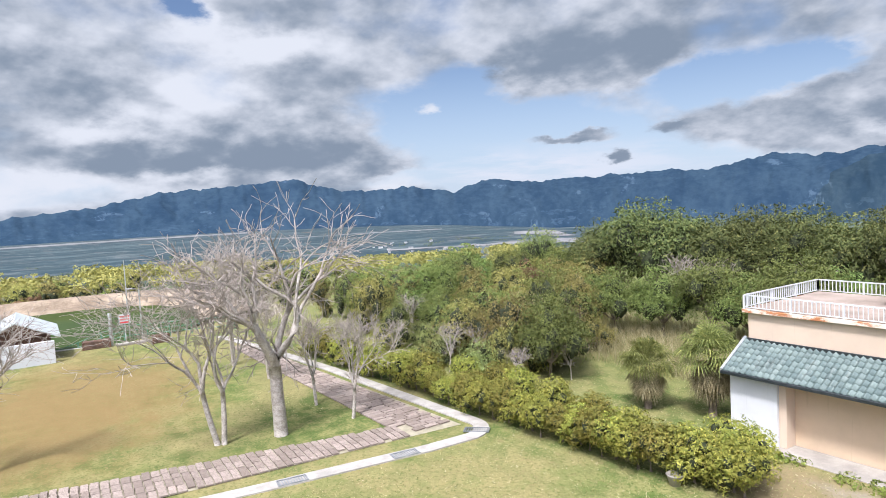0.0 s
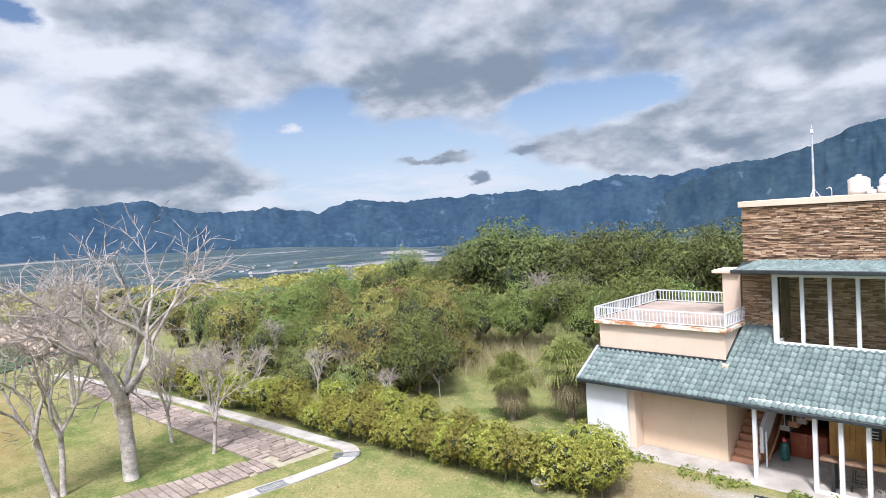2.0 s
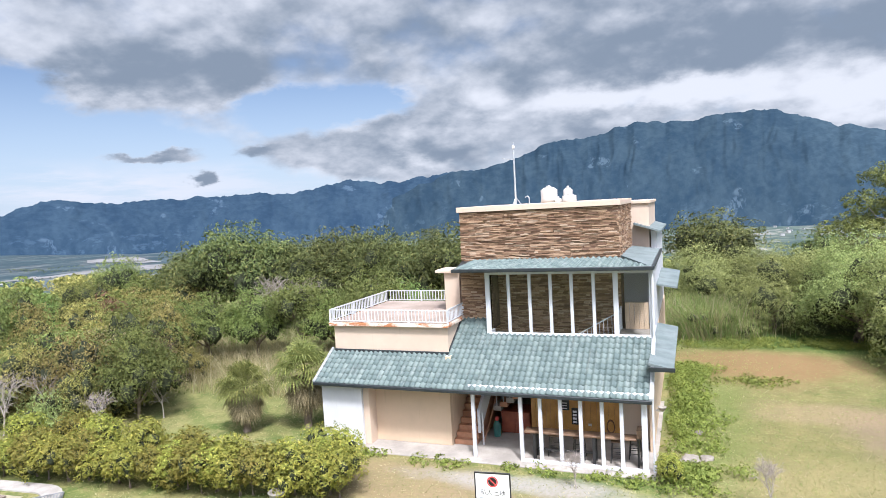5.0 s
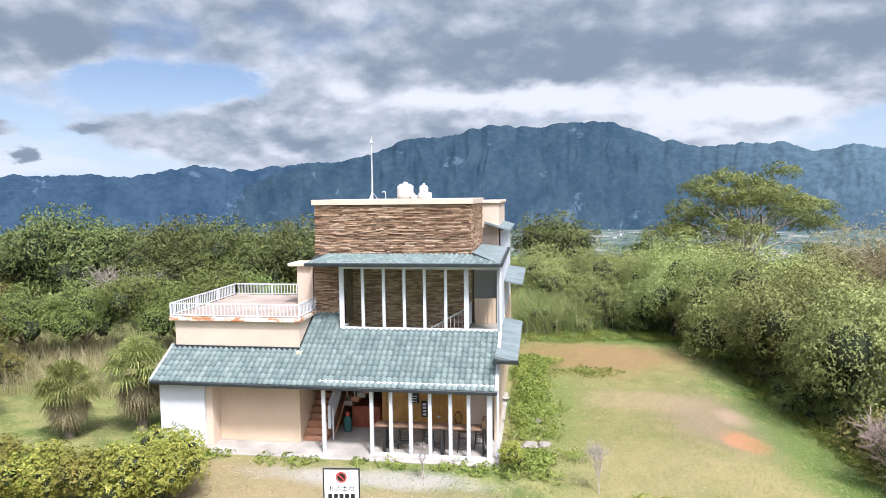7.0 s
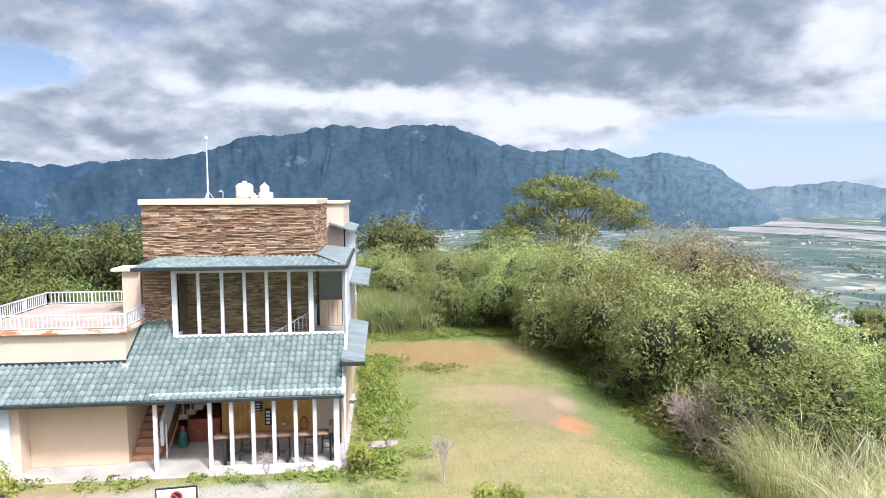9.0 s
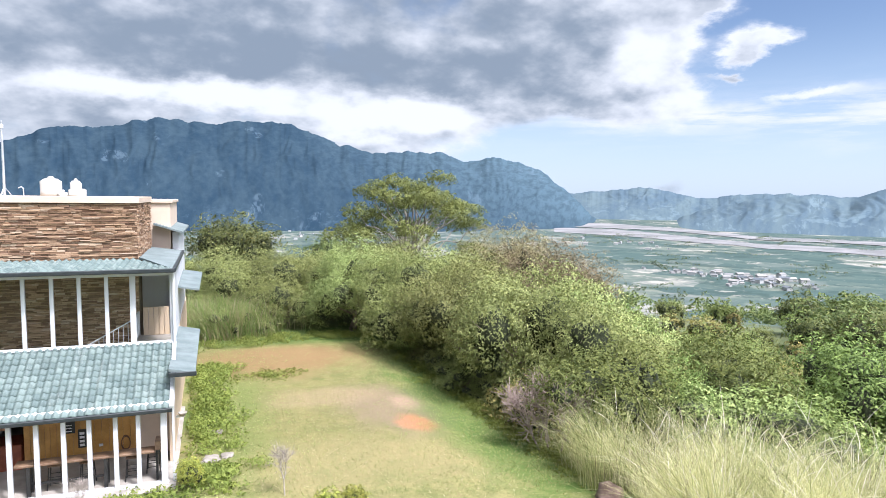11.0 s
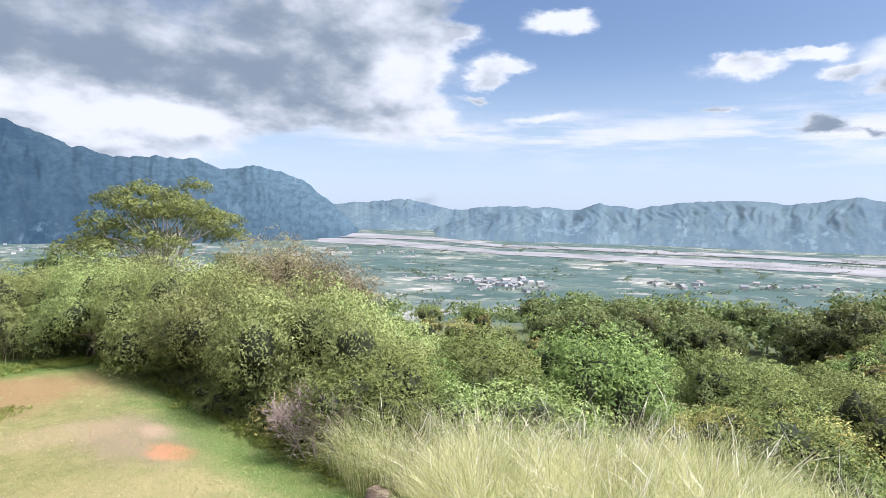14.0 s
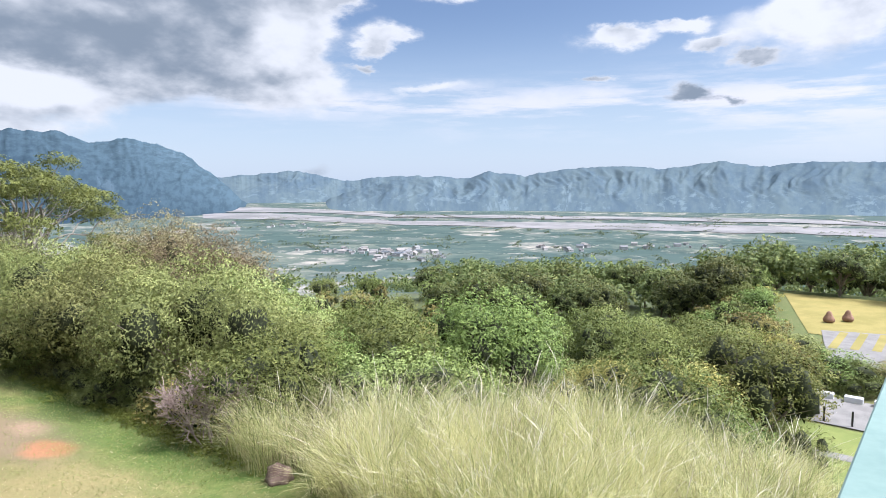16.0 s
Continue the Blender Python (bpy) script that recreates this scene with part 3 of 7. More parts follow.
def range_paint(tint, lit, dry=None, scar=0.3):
    """Forest in patches over the spurs and a few pale landslips, with distance haze put into the colours."""
    def paint(n):
        p = n.add("ShaderNodeTexCoord", _out=3)
        part = n.tree.nodes.new("ShaderNodeSeparateXYZ")
        n.put(part.inputs[0], p)
        run = n.math("MULTIPLY", n.math("ARCTAN2", part.outputs[0], part.outputs[1]), 2600.0)
        q = n.add("ShaderNodeCombineXYZ", X=run, Y=n.math("MULTIPLY", part.outputs[2], 1.35), Z=0.0)
        q = n.vec("ADD", q, n.vec("SCALE", n.noise(q, 0.012, 3, 0.5, out=1), scale=45.0))
        folds = n.noise(n.vec("MULTIPLY", q, (1.5, 0.8, 1)), 0.008, 5, 0.6)
        woods = n.noise(q, 0.04, 7, 0.68)
        col = n.mix(n.step(n.math("MULTIPLY_ADD", woods, 0.45, n.math("MULTIPLY", folds, 0.55)), 0.36, 0.64), tint, lit)
        # dry holds the east side's haze and sunlight as a paler colour
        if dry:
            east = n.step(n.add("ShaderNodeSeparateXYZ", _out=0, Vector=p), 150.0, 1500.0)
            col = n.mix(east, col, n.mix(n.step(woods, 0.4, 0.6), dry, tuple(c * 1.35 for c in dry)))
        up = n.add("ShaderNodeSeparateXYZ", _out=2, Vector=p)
        # clearing puts the haze at the mountain foot into paler patches
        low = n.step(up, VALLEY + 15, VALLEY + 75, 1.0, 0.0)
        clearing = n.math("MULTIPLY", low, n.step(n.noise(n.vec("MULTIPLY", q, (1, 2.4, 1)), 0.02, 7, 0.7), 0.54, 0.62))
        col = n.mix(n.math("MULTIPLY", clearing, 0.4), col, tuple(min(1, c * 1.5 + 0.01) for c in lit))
        slip = n.math("MULTIPLY", n.step(n.noise(q, 0.008, 3, 0.5), 0.63, 0.68), n.step(n.noise(n.vec("MULTIPLY", q, (1, 0.4, 1)), 0.06, 5, 0.7), 0.46, 0.56))
        return n.mix(n.math("MULTIPLY", slip, scar), col, tuple(min(1, c * 2.2 + 0.05) for c in lit)), woods
    return paint


def build_range(name, label, peaks, dist, foot, mat, rag, seed, carve=0.12):
    """A mountain range: peaks of (azimuth, elevation in degrees) joined by a ridge line, with spurs and gullies running down to the plain. foot: pairs of azimuth and distance."""
    az0, az1 = peaks[0][0], peaks[-1][0]
    cols, rows = 560, 64
    xs = [p[0] for p in peaks][::-1]
    es = [p[1] for p in peaks][::-1]
    fx, fr = [p[0] for p in foot], [p[1] for p in foot]
    v = []
    for i in range(cols + 1):
        az = az0 + (az1 - az0) * i / cols
        el = float(np.interp(az, xs, es))
        rough = noise.fractal((az * 0.8, seed, 0), 0.8, 2.1, 7) * rag * 0.5
        top = EYE + dist * math.tan(radians(el + rough))
        near = float(np.interp(az, fx, fr))
        u = toward(az, 0)
        for j in range(rows + 2):
            s = min(j / rows, 1.0)
            d = dist + (near - dist) * s
            a = az + 2.2 * noise.noise((az * 0.12, s * 1.6, seed + 4)) + 0.7 * noise.noise((az * 0.5, s * 4, seed + 6))
            spur = 0.55 * (0.26 - abs(noise.noise((a * 0.24, s * 1.3, seed)))) + 0.34 * (0.26 - abs(noise.noise((a * 0.62, s * 2.6, seed + 11)))) + 0.18 * (0.26 - abs(noise.noise((a * 1.6, s * 5.5, seed + 17)))) + 0.04 * noise.noise((a * 4.0, s * 14.0, seed))
            fall = (1 - s) ** 1.55
            lift = min(1.0, s * 5) * (1 - s) ** 0.7 * min(1.0, fall * 2.2 + 0.12)
            z = VALLEY - 2 + (top - VALLEY) * max(0.0, fall + lift * spur * carve * 3.0)
            if j > rows:
                z = VALLEY - 6
            v.append((u.x * d, u.y * d, z))
    f = []
    w = rows + 2
    for i in range(cols):
        for j in range(w - 1):
            a = i * w + j
            f.append((a, a + 1, a + w + 1, a + w))
    return tagged(obj(name, v, f, mat, smooth=True), label, "mountain", kind="structure")


# these blue-grey forest colours hold the haze of distance
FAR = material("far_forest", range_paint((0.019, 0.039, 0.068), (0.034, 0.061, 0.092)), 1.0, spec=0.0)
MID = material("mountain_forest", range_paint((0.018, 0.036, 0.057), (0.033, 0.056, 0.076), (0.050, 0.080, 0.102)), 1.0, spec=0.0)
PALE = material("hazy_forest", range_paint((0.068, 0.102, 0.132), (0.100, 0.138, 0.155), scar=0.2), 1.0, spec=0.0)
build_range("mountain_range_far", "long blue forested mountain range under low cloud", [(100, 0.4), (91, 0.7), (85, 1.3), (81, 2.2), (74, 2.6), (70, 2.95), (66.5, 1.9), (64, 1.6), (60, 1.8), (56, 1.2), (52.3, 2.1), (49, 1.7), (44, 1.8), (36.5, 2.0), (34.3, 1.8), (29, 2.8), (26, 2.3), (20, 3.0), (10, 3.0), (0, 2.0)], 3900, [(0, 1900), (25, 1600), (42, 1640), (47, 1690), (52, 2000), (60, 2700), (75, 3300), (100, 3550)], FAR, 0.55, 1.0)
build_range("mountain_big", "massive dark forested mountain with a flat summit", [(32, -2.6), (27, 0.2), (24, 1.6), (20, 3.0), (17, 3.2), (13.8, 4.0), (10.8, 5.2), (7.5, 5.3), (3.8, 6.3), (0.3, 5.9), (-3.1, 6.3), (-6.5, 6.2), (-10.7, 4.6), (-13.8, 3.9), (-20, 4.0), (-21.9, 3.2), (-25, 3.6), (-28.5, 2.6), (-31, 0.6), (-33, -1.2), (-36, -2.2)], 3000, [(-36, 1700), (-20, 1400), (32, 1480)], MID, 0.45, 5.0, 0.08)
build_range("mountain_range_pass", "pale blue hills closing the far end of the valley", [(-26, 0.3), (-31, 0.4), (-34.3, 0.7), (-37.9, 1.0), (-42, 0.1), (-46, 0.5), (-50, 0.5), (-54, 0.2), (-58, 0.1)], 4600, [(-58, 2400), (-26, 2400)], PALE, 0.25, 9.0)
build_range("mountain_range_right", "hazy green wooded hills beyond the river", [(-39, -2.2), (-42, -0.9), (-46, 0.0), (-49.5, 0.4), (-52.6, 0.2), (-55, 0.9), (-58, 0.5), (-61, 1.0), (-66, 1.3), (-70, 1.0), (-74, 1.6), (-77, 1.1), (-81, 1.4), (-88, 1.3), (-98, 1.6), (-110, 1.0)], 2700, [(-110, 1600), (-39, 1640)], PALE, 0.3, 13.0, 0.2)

# ---------------------------------------------------------------- the house
house = empty("house", (-7.3, 25.0, 0), "two-storey cream house with green tiled roofs and a stone-clad tower", "house")
SLOPE = 0.604
EAVE_Y, EAVE_Z = 20.3, 2.44


def roof_z(y):
    return EAVE_Z + (y - EAVE_Y) * SLOPE


def wall(name, mat, x0, x1, y0, y1, z0, z1, label="", c=0.012):
    return Build().box(x0, x1, y0, y1, z0, z1, c).done(name, mat, house, label)


# ground storey
wall("floor_slab", CONCRETE, -11.58, -1.15, 20.02, 28.0, -0.25, 0.03, "pale concrete porch floor")
wall("wall", WHITE, -13.3, -11.6, 20.6, 30.0, -0.1, 2.62, "white painted end wall")
wall("wall", PINK, -11.6, -11.35, 20.72, 21.3, 0.03, 2.6)
wall("wall", BEIGE, -11.35, -8.3, 21.25, 21.5, 0.03, 2.9, "plain beige wall under the eave")
wall("wall", BEIGE, -8.5, -8.3, 21.5, 27.6, 0.03, 3.3)
wall("wall", PINK, -13.3, -1.3, 27.6, 27.8, 0.03, 3.4)
wall("wall", BEIGE, -1.42, -1.3, 22.2, 36.0, -0.2, 3.4, "cream side wall")
wall("ceiling_slab", WHITE, -8.28, -1.44, 21.45, 27.58, 2.78, 2.9)


def post(x, w=0.06):
    return Build().box(x - w, x + w, 20.45, 20.57, 0.03, 2.52, 0.008).done("post", WHITE, house)


for px in (-7.16, -5.47, -4.80, -4.12, -3.46, -2.77, -2.16):
    post(px, 0.06)
post(-1.46, 0.09)
wall("beam", WHITE, -7.3, -1.3, 20.44, 20.58, 2.44, 2.6, c=0.006)
wall("sill", WHITE, -5.5, -1.35, 20.42, 20.6, 0.03, 0.1, c=0.006)

# terrace over the left bay
wall("terrace_wall", PINK, -13.28, -8.45, 21.77, 26.9, 2.6, 4.33, "cream plastered terrace block")
wall("terrace_slab", RUST, -13.42, -8.34, 21.6, 27.0, 4.332, 4.47, "terrace slab with a rust-streaked edge")
wall("terrace_floor", DUSTY, -13.3, -8.45, 21.75, 26.85, 4.472, 4.49)


def railing(name, a, b, z0, z1, gap=0.14):
    """White bar railing between two plan points; the bars are its parts."""
    a, b = Vector(a), Vector(b)
    run = (b - a).length
    u = (b - a) / run
    side = Vector((-u.y, u.x)) * 0.02
    rail = Build()
    for z, h in ((z1 - 0.045, 0.045), (z0 + 0.05, 0.03)):
        p = [a - side, b - side, b + side, a + side]
        k = len(rail.v)
        rail.v += [(q.x, q.y, z) for q in p] + [(q.x, q.y, z + h) for q in p]
        rail.f += [tuple(k + i for i in q) for q in ((3, 2, 1, 0), (4, 5, 6, 7), (0, 1, 5, 4), (1, 2, 6, 5), (2, 3, 7, 6), (3, 0, 4, 7))]
    body = rail.done(name, WHITE, house, "white painted metal railing")
    bars = int(run / gap)
    first = None
    for i in range(bars + 1):
        c = a + u * (run * i / bars)
        w = 0.03 if i % 12 == 0 else 0.014
        low = z0 if i % 12 == 0 else z0 + 0.08
        if i % 12 == 0:
            Build().box(c.x - w, c.x + w, c.y - w, c.y + w, low, z1 - 0.02).done("rail_post", WHITE, body)
            continue
        if first is None:
            first = Build().box(-w, w, -w, w, low, z1 - 0.045).done("bar", WHITE, body)
            first.location = (c.x, c.y, 0)
        else:
            o = new("bar", first.data)
            join(o, body)
            o.location = (c.x, c.y, 0)
    return body


railing("railing", (-13.36, 21.66), (-8.40, 21.66), 4.47, 4.99)
railing("railing", (-13.36, 26.9), (-13.36, 21.7), 4.47, 4.99)
railing("railing", (-13.36, 26.9), (-8.5, 26.9), 4.47, 4.99)
railing("railing", (-8.40, 21.7), (-8.40, 24.2), 4.47, 4.99)
wall("pier", PINK, -9.45, -8.79, 24.3, 25.2, 4.5, 6.08, "cream pier beside the terrace door")
wall("pier_cap", PINK, -9.78, -8.79, 24.15, 25.4, 6.082, 6.2)


# stone cladding, laid in thin courses
def cladding(name, x0, x1, y, z0, z1, side=False, seed=1):
    """Thin ledge stones proud of a dark backing; side: the wall runs along y at x = y."""
    rnd = random.Random(seed)
    b = Build()
    z = z0
    while z < z1 - 0.015:
        h = min(rnd.choice((0.035, 0.045, 0.055, 0.07)), z1 - z)
        x = x0
        while x < x1 - 0.01:
            w = min(rnd.uniform(0.12, 0.44), x1 - x)
            d = rnd.uniform(0.012, 0.085)
            if side:
                b.box(y - 0.005, y + d, x + 0.006, x + w - 0.006, z + 0.006, z + h - 0.006)
            else:
                b.box(x + 0.006, x + w - 0.006, y - d, y + 0.005, z + 0.006, z + h - 0.006)
            x += w
        z += h
    return tagged(b.done(name, STONE, house, "stacked brown ledge-stone cladding"), kind="stuff")


wall("tower_wall", MORTAR, -8.77, -2.43, 24.66, 29.5, 3.0, 8.5)
cladding("stone_cladding", -8.77, -2.43, 24.66, 3.62, 8.5, seed=2)
cladding("stone_cladding", 24.62, 29.5, -2.43, 6.4, 8.5, True, seed=3)
wall("stone_backing", MORTAR, -8.43, -7.22, 23.5, 24.6, 3.9, 6.4)
cladding("stone_cladding", -8.43, -7.22, 23.5, 3.9, 6.4, seed=4)
wall("parapet_cap", PINK, -8.86, -2.34, 24.52, 29.6, 8.502, 8.72, "cream parapet coping")
wall("rear_block", PINK, -8.4, -1.66, 30.2, 36.0, 3.4, 8.45, "cream rear block")
wall("parapet_cap", PINK, -8.46, -1.58, 30.1, 36.1, 8.452, 8.58)
wall("side_wall", WHITE, -1.45, -1.32, 24.7, 30.2, 3.4, 6.4, "white side wall of the upper storey")
wall("side_wall", WHITE, -1.6, -1.34, 30.2, 36.0, 3.4, 7.2)


# glazed gallery on the upper storey
MULLIONS = (-7.12, -6.31, -5.51, -4.74, -3.98, -3.20, -2.44, -1.27)
window = Build().box(-7.2, -1.2, 22.69, 22.81, 3.86, 3.98, 0.006).box(-7.2, -1.2, 22.69, 22.81, 6.16, 6.28, 0.006).done("window", WHITE, house, "white framed floor-to-ceiling gallery windows")
for i, mx in enumerate(MULLIONS):
    w = 0.085 if i in (0, 6) else 0.055
    Build().box(mx - w, mx + w, 22.695, 22.805, 3.98, 6.16, 0.006).done("frame", WHITE, window)
    if i < len(MULLIONS) - 1:
        pane = Build().box(mx + w, MULLIONS[i + 1] - 0.05, 22.742, 22.75, 3.98, 6.16).done("pane", GLASS, window)
        pane.visible_shadow = False
for sx in (-7.15, -1.27):
    end = 23.45 if sx < -5 else 24.6
    pane = Build().box(sx - 0.004, sx + 0.004, 22.82, end, 3.98, 6.16).done("pane", GLASS, window)
    pane.visible_shadow = False
    Build().box(sx - 0.05, sx + 0.05, 22.82, end, 3.86, 3.98).done("frame", WHITE, window)
wall("landing_wall", WHITE, -2.42, -1.46, 25.6, 25.7, 3.84, 6.38)
for i in range(5):
    wall("landing_panel", BEIGE, -2.3 + i * 0.17, -2.14 + i * 0.17, 24.4, 24.44, 3.85, 4.85, "", 0.006)
wall("landing", CONCRETE, -2.6, -1.35, 22.85, 24.6, 3.7, 3.84)
railing("railing", (-2.45, 22.95), (-2.45, 24.5), 3.84, 4.7, 0.12)
stair_rail = Build()
stair_rail.tube([(-2.5, 23.1, 4.66), (-4.1, 23.1, 3.75)], 0.022, 6)
for i in range(12):
    q = i / 11
    x, z = -2.5 - 1.6 * q, 4.66 - 0.91 * q
    stair_rail.tube([(x, 23.1, z), (x, 23.1, z - 0.85)], 0.011, 5)
stair_rail.done("stair_rail", WHITE, house, "white sloping stair balustrade")


# tiled roofs
def tile_mesh(w, length):
    """One curved roof tile: a roll and a pan with a thick lower lip. Local x across, y up the slope, z out of the roof."""
    b = Build()
    prof = []
    for i in range(9):
        q = i / 8
        prof.append((q * w, 0.034 * math.sin(2 * math.pi * q) + 0.012))
    lip = 0.034
    for (x, z) in prof:
        b.v += [(x, 0, z + lip), (x, length, z - 0.004), (x, 0, z - 0.012)]
    for i in range(8):
        a, c = 3 * i, 3 * i + 3
        b.f += [(a, c, c + 1, a + 1), (a + 2, c + 2, c, a)]
    return b


ROLL, COURSE = 0.205, 0.25
unit = tile_mesh(ROLL + 0.004, COURSE + 0.04)


def lay_tiles(name, parent, origin, across, up, width, length, mask=None, singles=0, rnd=None):
    """Courses of tiles over a sloping rectangle. The first ones are parts of their own, the rest one joined part."""
    origin, across, up = Vector(origin), Vector(across).normalized(), Vector(up).normalized()
    out = across.cross(up)
    frame_m = Matrix((across, up, out)).transposed().to_4x4()
    cols, rows = max(1, round(width / ROLL)), max(1, math.ceil(length / COURSE))
    sx = width / cols / ROLL
    shared, left = None, Build()
    for r in range(rows):
        for c in range(cols):
            p = origin + across * (c * ROLL * sx) + up * (r * COURSE)
            if mask and not mask(p + across * ROLL * 0.5 + up * COURSE * 0.5):
                continue
            m = Matrix.Translation(p) @ frame_m @ Matrix.Diagonal((sx, min(1.0, (length - r * COURSE) / COURSE), 1, 1)) @ Matrix.Translation((0, 0, 0.003 * ((r * 7 + c * 3) % 5)))
            if singles > 0:
                if shared is None:
                    shared = obj("roof_tile", unit.v, unit.f, TILE, parent, smooth=True)
                    o = shared
                else:
                    o = new("roof_tile", shared.data)
                    join(o, parent)
                o.matrix_basis = m
                singles -= 1
            else:
                k = len(left.v)
                left.v += [tuple(m @ Vector(q)) for q in unit.v]
                left.f += [tuple(k + i for i in q) for q in unit.f]
    if left.v:
        tagged(left.done(name, TILE, parent, smooth=True), kind="stuff")


def slab(name, pts, thick, mat, label=""):
    """A sloping slab under four corner points."""
    b = Build()
    top = [Vector(p) for p in pts]
    low = [p - Vector((0, 0, thick)) for p in top]
    b.v = [tuple(p) for p in top + low]
    b.f = [(0, 1, 2, 3), (7, 6, 5, 4), (0, 4, 5, 1), (1, 5, 6, 2), (2, 6, 7, 3), (3, 7, 4, 0)]
    return b.done(name, mat, house, label)


main = slab("roof", [(-13.36, 20.3, 2.40), (-1.26, 20.3, 2.40), (-1.26, 22.75, roof_z(22.75) - 0.04), (-13.36, 22.75, roof_z(22.75) - 0.04)], 0.09, TRIM, "green glazed pantile roof over the porch")
slab("roof", [(-8.43, 22.76, roof_z(22.76) - 0.04), (-7.2, 22.76, roof_z(22.76) - 0.04), (-7.2, 23.5, roof_z(23.5) - 0.04), (-8.43, 23.5, roof_z(23.5) - 0.04)], 0.09, TRIM)
up_roof = (0, 1, SLOPE)
run_main = math.hypot(22.72 - 20.27, (22.72 - 20.27) * SLOPE)
lay_tiles("roof_tiles", main, (-13.36, 20.27, EAVE_Z - 0.01), (1, 0, 0), up_roof, 12.1, run_main, lambda p: p.x > -8.45 or p.y < 21.8, 300)
lay_tiles("roof_tiles", main, (-8.43, 22.72, roof_z(22.72)), (1, 0, 0), up_roof, 1.2, 0.9)
wall("gutter", TRIM, -13.42, -1.2, 20.19, 20.3, 2.33, 2.45, "dark eave gutter", 0.02)
wall("flashing", TRIM, -7.2, -1.2, 22.66, 22.72, 3.82, 3.9, "dark flashing under the windows")
wall("flashing", TRIM, -13.3, -8.4, 21.7, 21.765, 3.28, 3.40)
slab("verge", [(-1.28, 20.25, 2.5), (-1.16, 20.25, 2.5), (-1.16, 22.75, 4.0), (-1.28, 22.75, 4.0)], 0.14, METAL, "pale metal verge flashing")
slab("verge", [(-13.46, 20.25, 2.5), (-13.36, 20.25, 2.5), (-13.36, 21.8, 3.43), (-13.46, 21.8, 3.43)], 0.14, METAL)
slab("flashing", [(-8.5, 21.8, 3.48), (-8.40, 21.8, 3.48), (-8.40, 23.5, 4.5), (-8.5, 23.5, 4.5)], 0.2, TRIM)

# upper roof skirt round the tower
skirt = slab("roof", [(-8.2, 22.12, 6.40), (-1.19, 22.12, 6.40), (-2.43, 24.66, 6.50), (-8.77, 24.66, 6.50)], 0.09, TRIM, "low tiled skirt roof below the tower")
lay_tiles("roof_tiles", skirt, (-8.2, 22.08, 6.41), (1, 0, 0), (0, 1, 0.04), 7.0, 2.55, lambda p: p.x < -1.19 - (p.y - 22.1) * 0.49)
wall("gutter", TRIM, -8.3, -1.12, 22.02, 22.12, 6.32, 6.45, "", 0.02)
TILE_FLAT = material("metal_roof", mottled((0.12, 0.155, 0.155), (0.19, 0.225, 0.225), 1.2), 0.75, bump=0.1, spec=0.2)
slab("roof", [(-1.19, 22.12, 6.44), (-1.15, 29.3, 6.44), (-2.43, 29.3, 6.62), (-2.43, 24.66, 6.62)], 0.08, TILE_FLAT, "flat grey-green metal side roof")
wall("gutter", TRIM, -1.2, -1.1, 22.1, 29.3, 6.32, 6.46, "", 0.02)
slab("roof", [(-1.13, 29.6, 7.22), (-1.1, 36.0, 7.22), (-2.3, 36.0, 7.6), (-2.3, 29.6, 7.6)], 0.08, TILE_FLAT)
slab("roof", [(-0.54, 20.7, 3.36), (-0.5, 27.47, 3.36), (-1.3, 27.47, 3.52), (-1.3, 20.7, 3.52)], 0.08, TILE_FLAT, "narrow metal side canopy")
wall("gutter", TRIM, -1.3, -0.5, 20.64, 20.7, 3.26, 3.4, "", 0.01)
slab("roof", [(-0.5, 27.9, 4.95), (-0.45, 34.0, 4.95), (-1.34, 34.0, 5.1), (-1.34, 27.9, 5.1)], 0.08, TILE_FLAT)
Build().tube([(-1.2, 22.6, 6.3), (-1.2, 22.6, 3.9), (-1.2, 20.6, 2.4), (-1.2, 20.6, 0.0)], 0.045, 8).done("downpipe", WHITE, house, "white plastic downpipe")

# on the tower roof
mast = empty("mast", (-6.88, 26.67, 8.72), "thin grey metal mast with a lightning rod", "mast")
Build().tube([(-6.88, 26.67, 8.72), (-6.88, 26.67, 10.4), (-6.88, 26.67, 11.1), (-6.88, 26.67, 11.38)], [0.045, 0.038, 0.03, 0.012], 8).done("pole", METAL, mast)
for a in (20, 140, 260):
    Build().tube([(-6.88, 26.67, 9.05), (-6.88 + 0.22 * math.cos(radians(a)), 26.67 + 0.22 * math.sin(radians(a)), 8.72)], 0.014, 5).done("stay", METAL, mast)
Build().tube([(-6.88, 26.67, 10.62), (-7.38, 26.67, 10.72)], 0.014, 5).done("arm", METAL, mast)
Build().box(-6.93, -6.83, 26.62, 26.72, 11.1, 11.24, 0.01).done("head", WHITE, mast)


def tank(x, y, r, h):
    t = empty("water_tank", (x, y, 8.72), "cream plastic water tank on the flat roof", "water tank", "roof tanks")
    Build().lathe((x, y, 8.72), [(r, 0), (r, h * 0.25), (r * 0.98, h * 0.27), (r, h * 0.5), (r * 0.98, h * 0.52), (r, h * 0.8), (r * 0.6, h * 0.95), (r * 0.25, h * 0.97)], 20).done("body", TANK, t, smooth=True)
    Build().lathe((x, y, 8.72 + h * 0.955), [(r * 0.3, 0), (r * 0.3, 0.06), (r * 0.1, 0.09)], 14).done("lid", TANK, t, smooth=True)


tank(-5.6, 27.5, 0.36, 0.68)
tank(-4.85, 27.9, 0.2, 0.62)
tank(-4.68, 27.2, 0.3, 0.3)
tank(-5.15, 27.2, 0.16, 0.16)
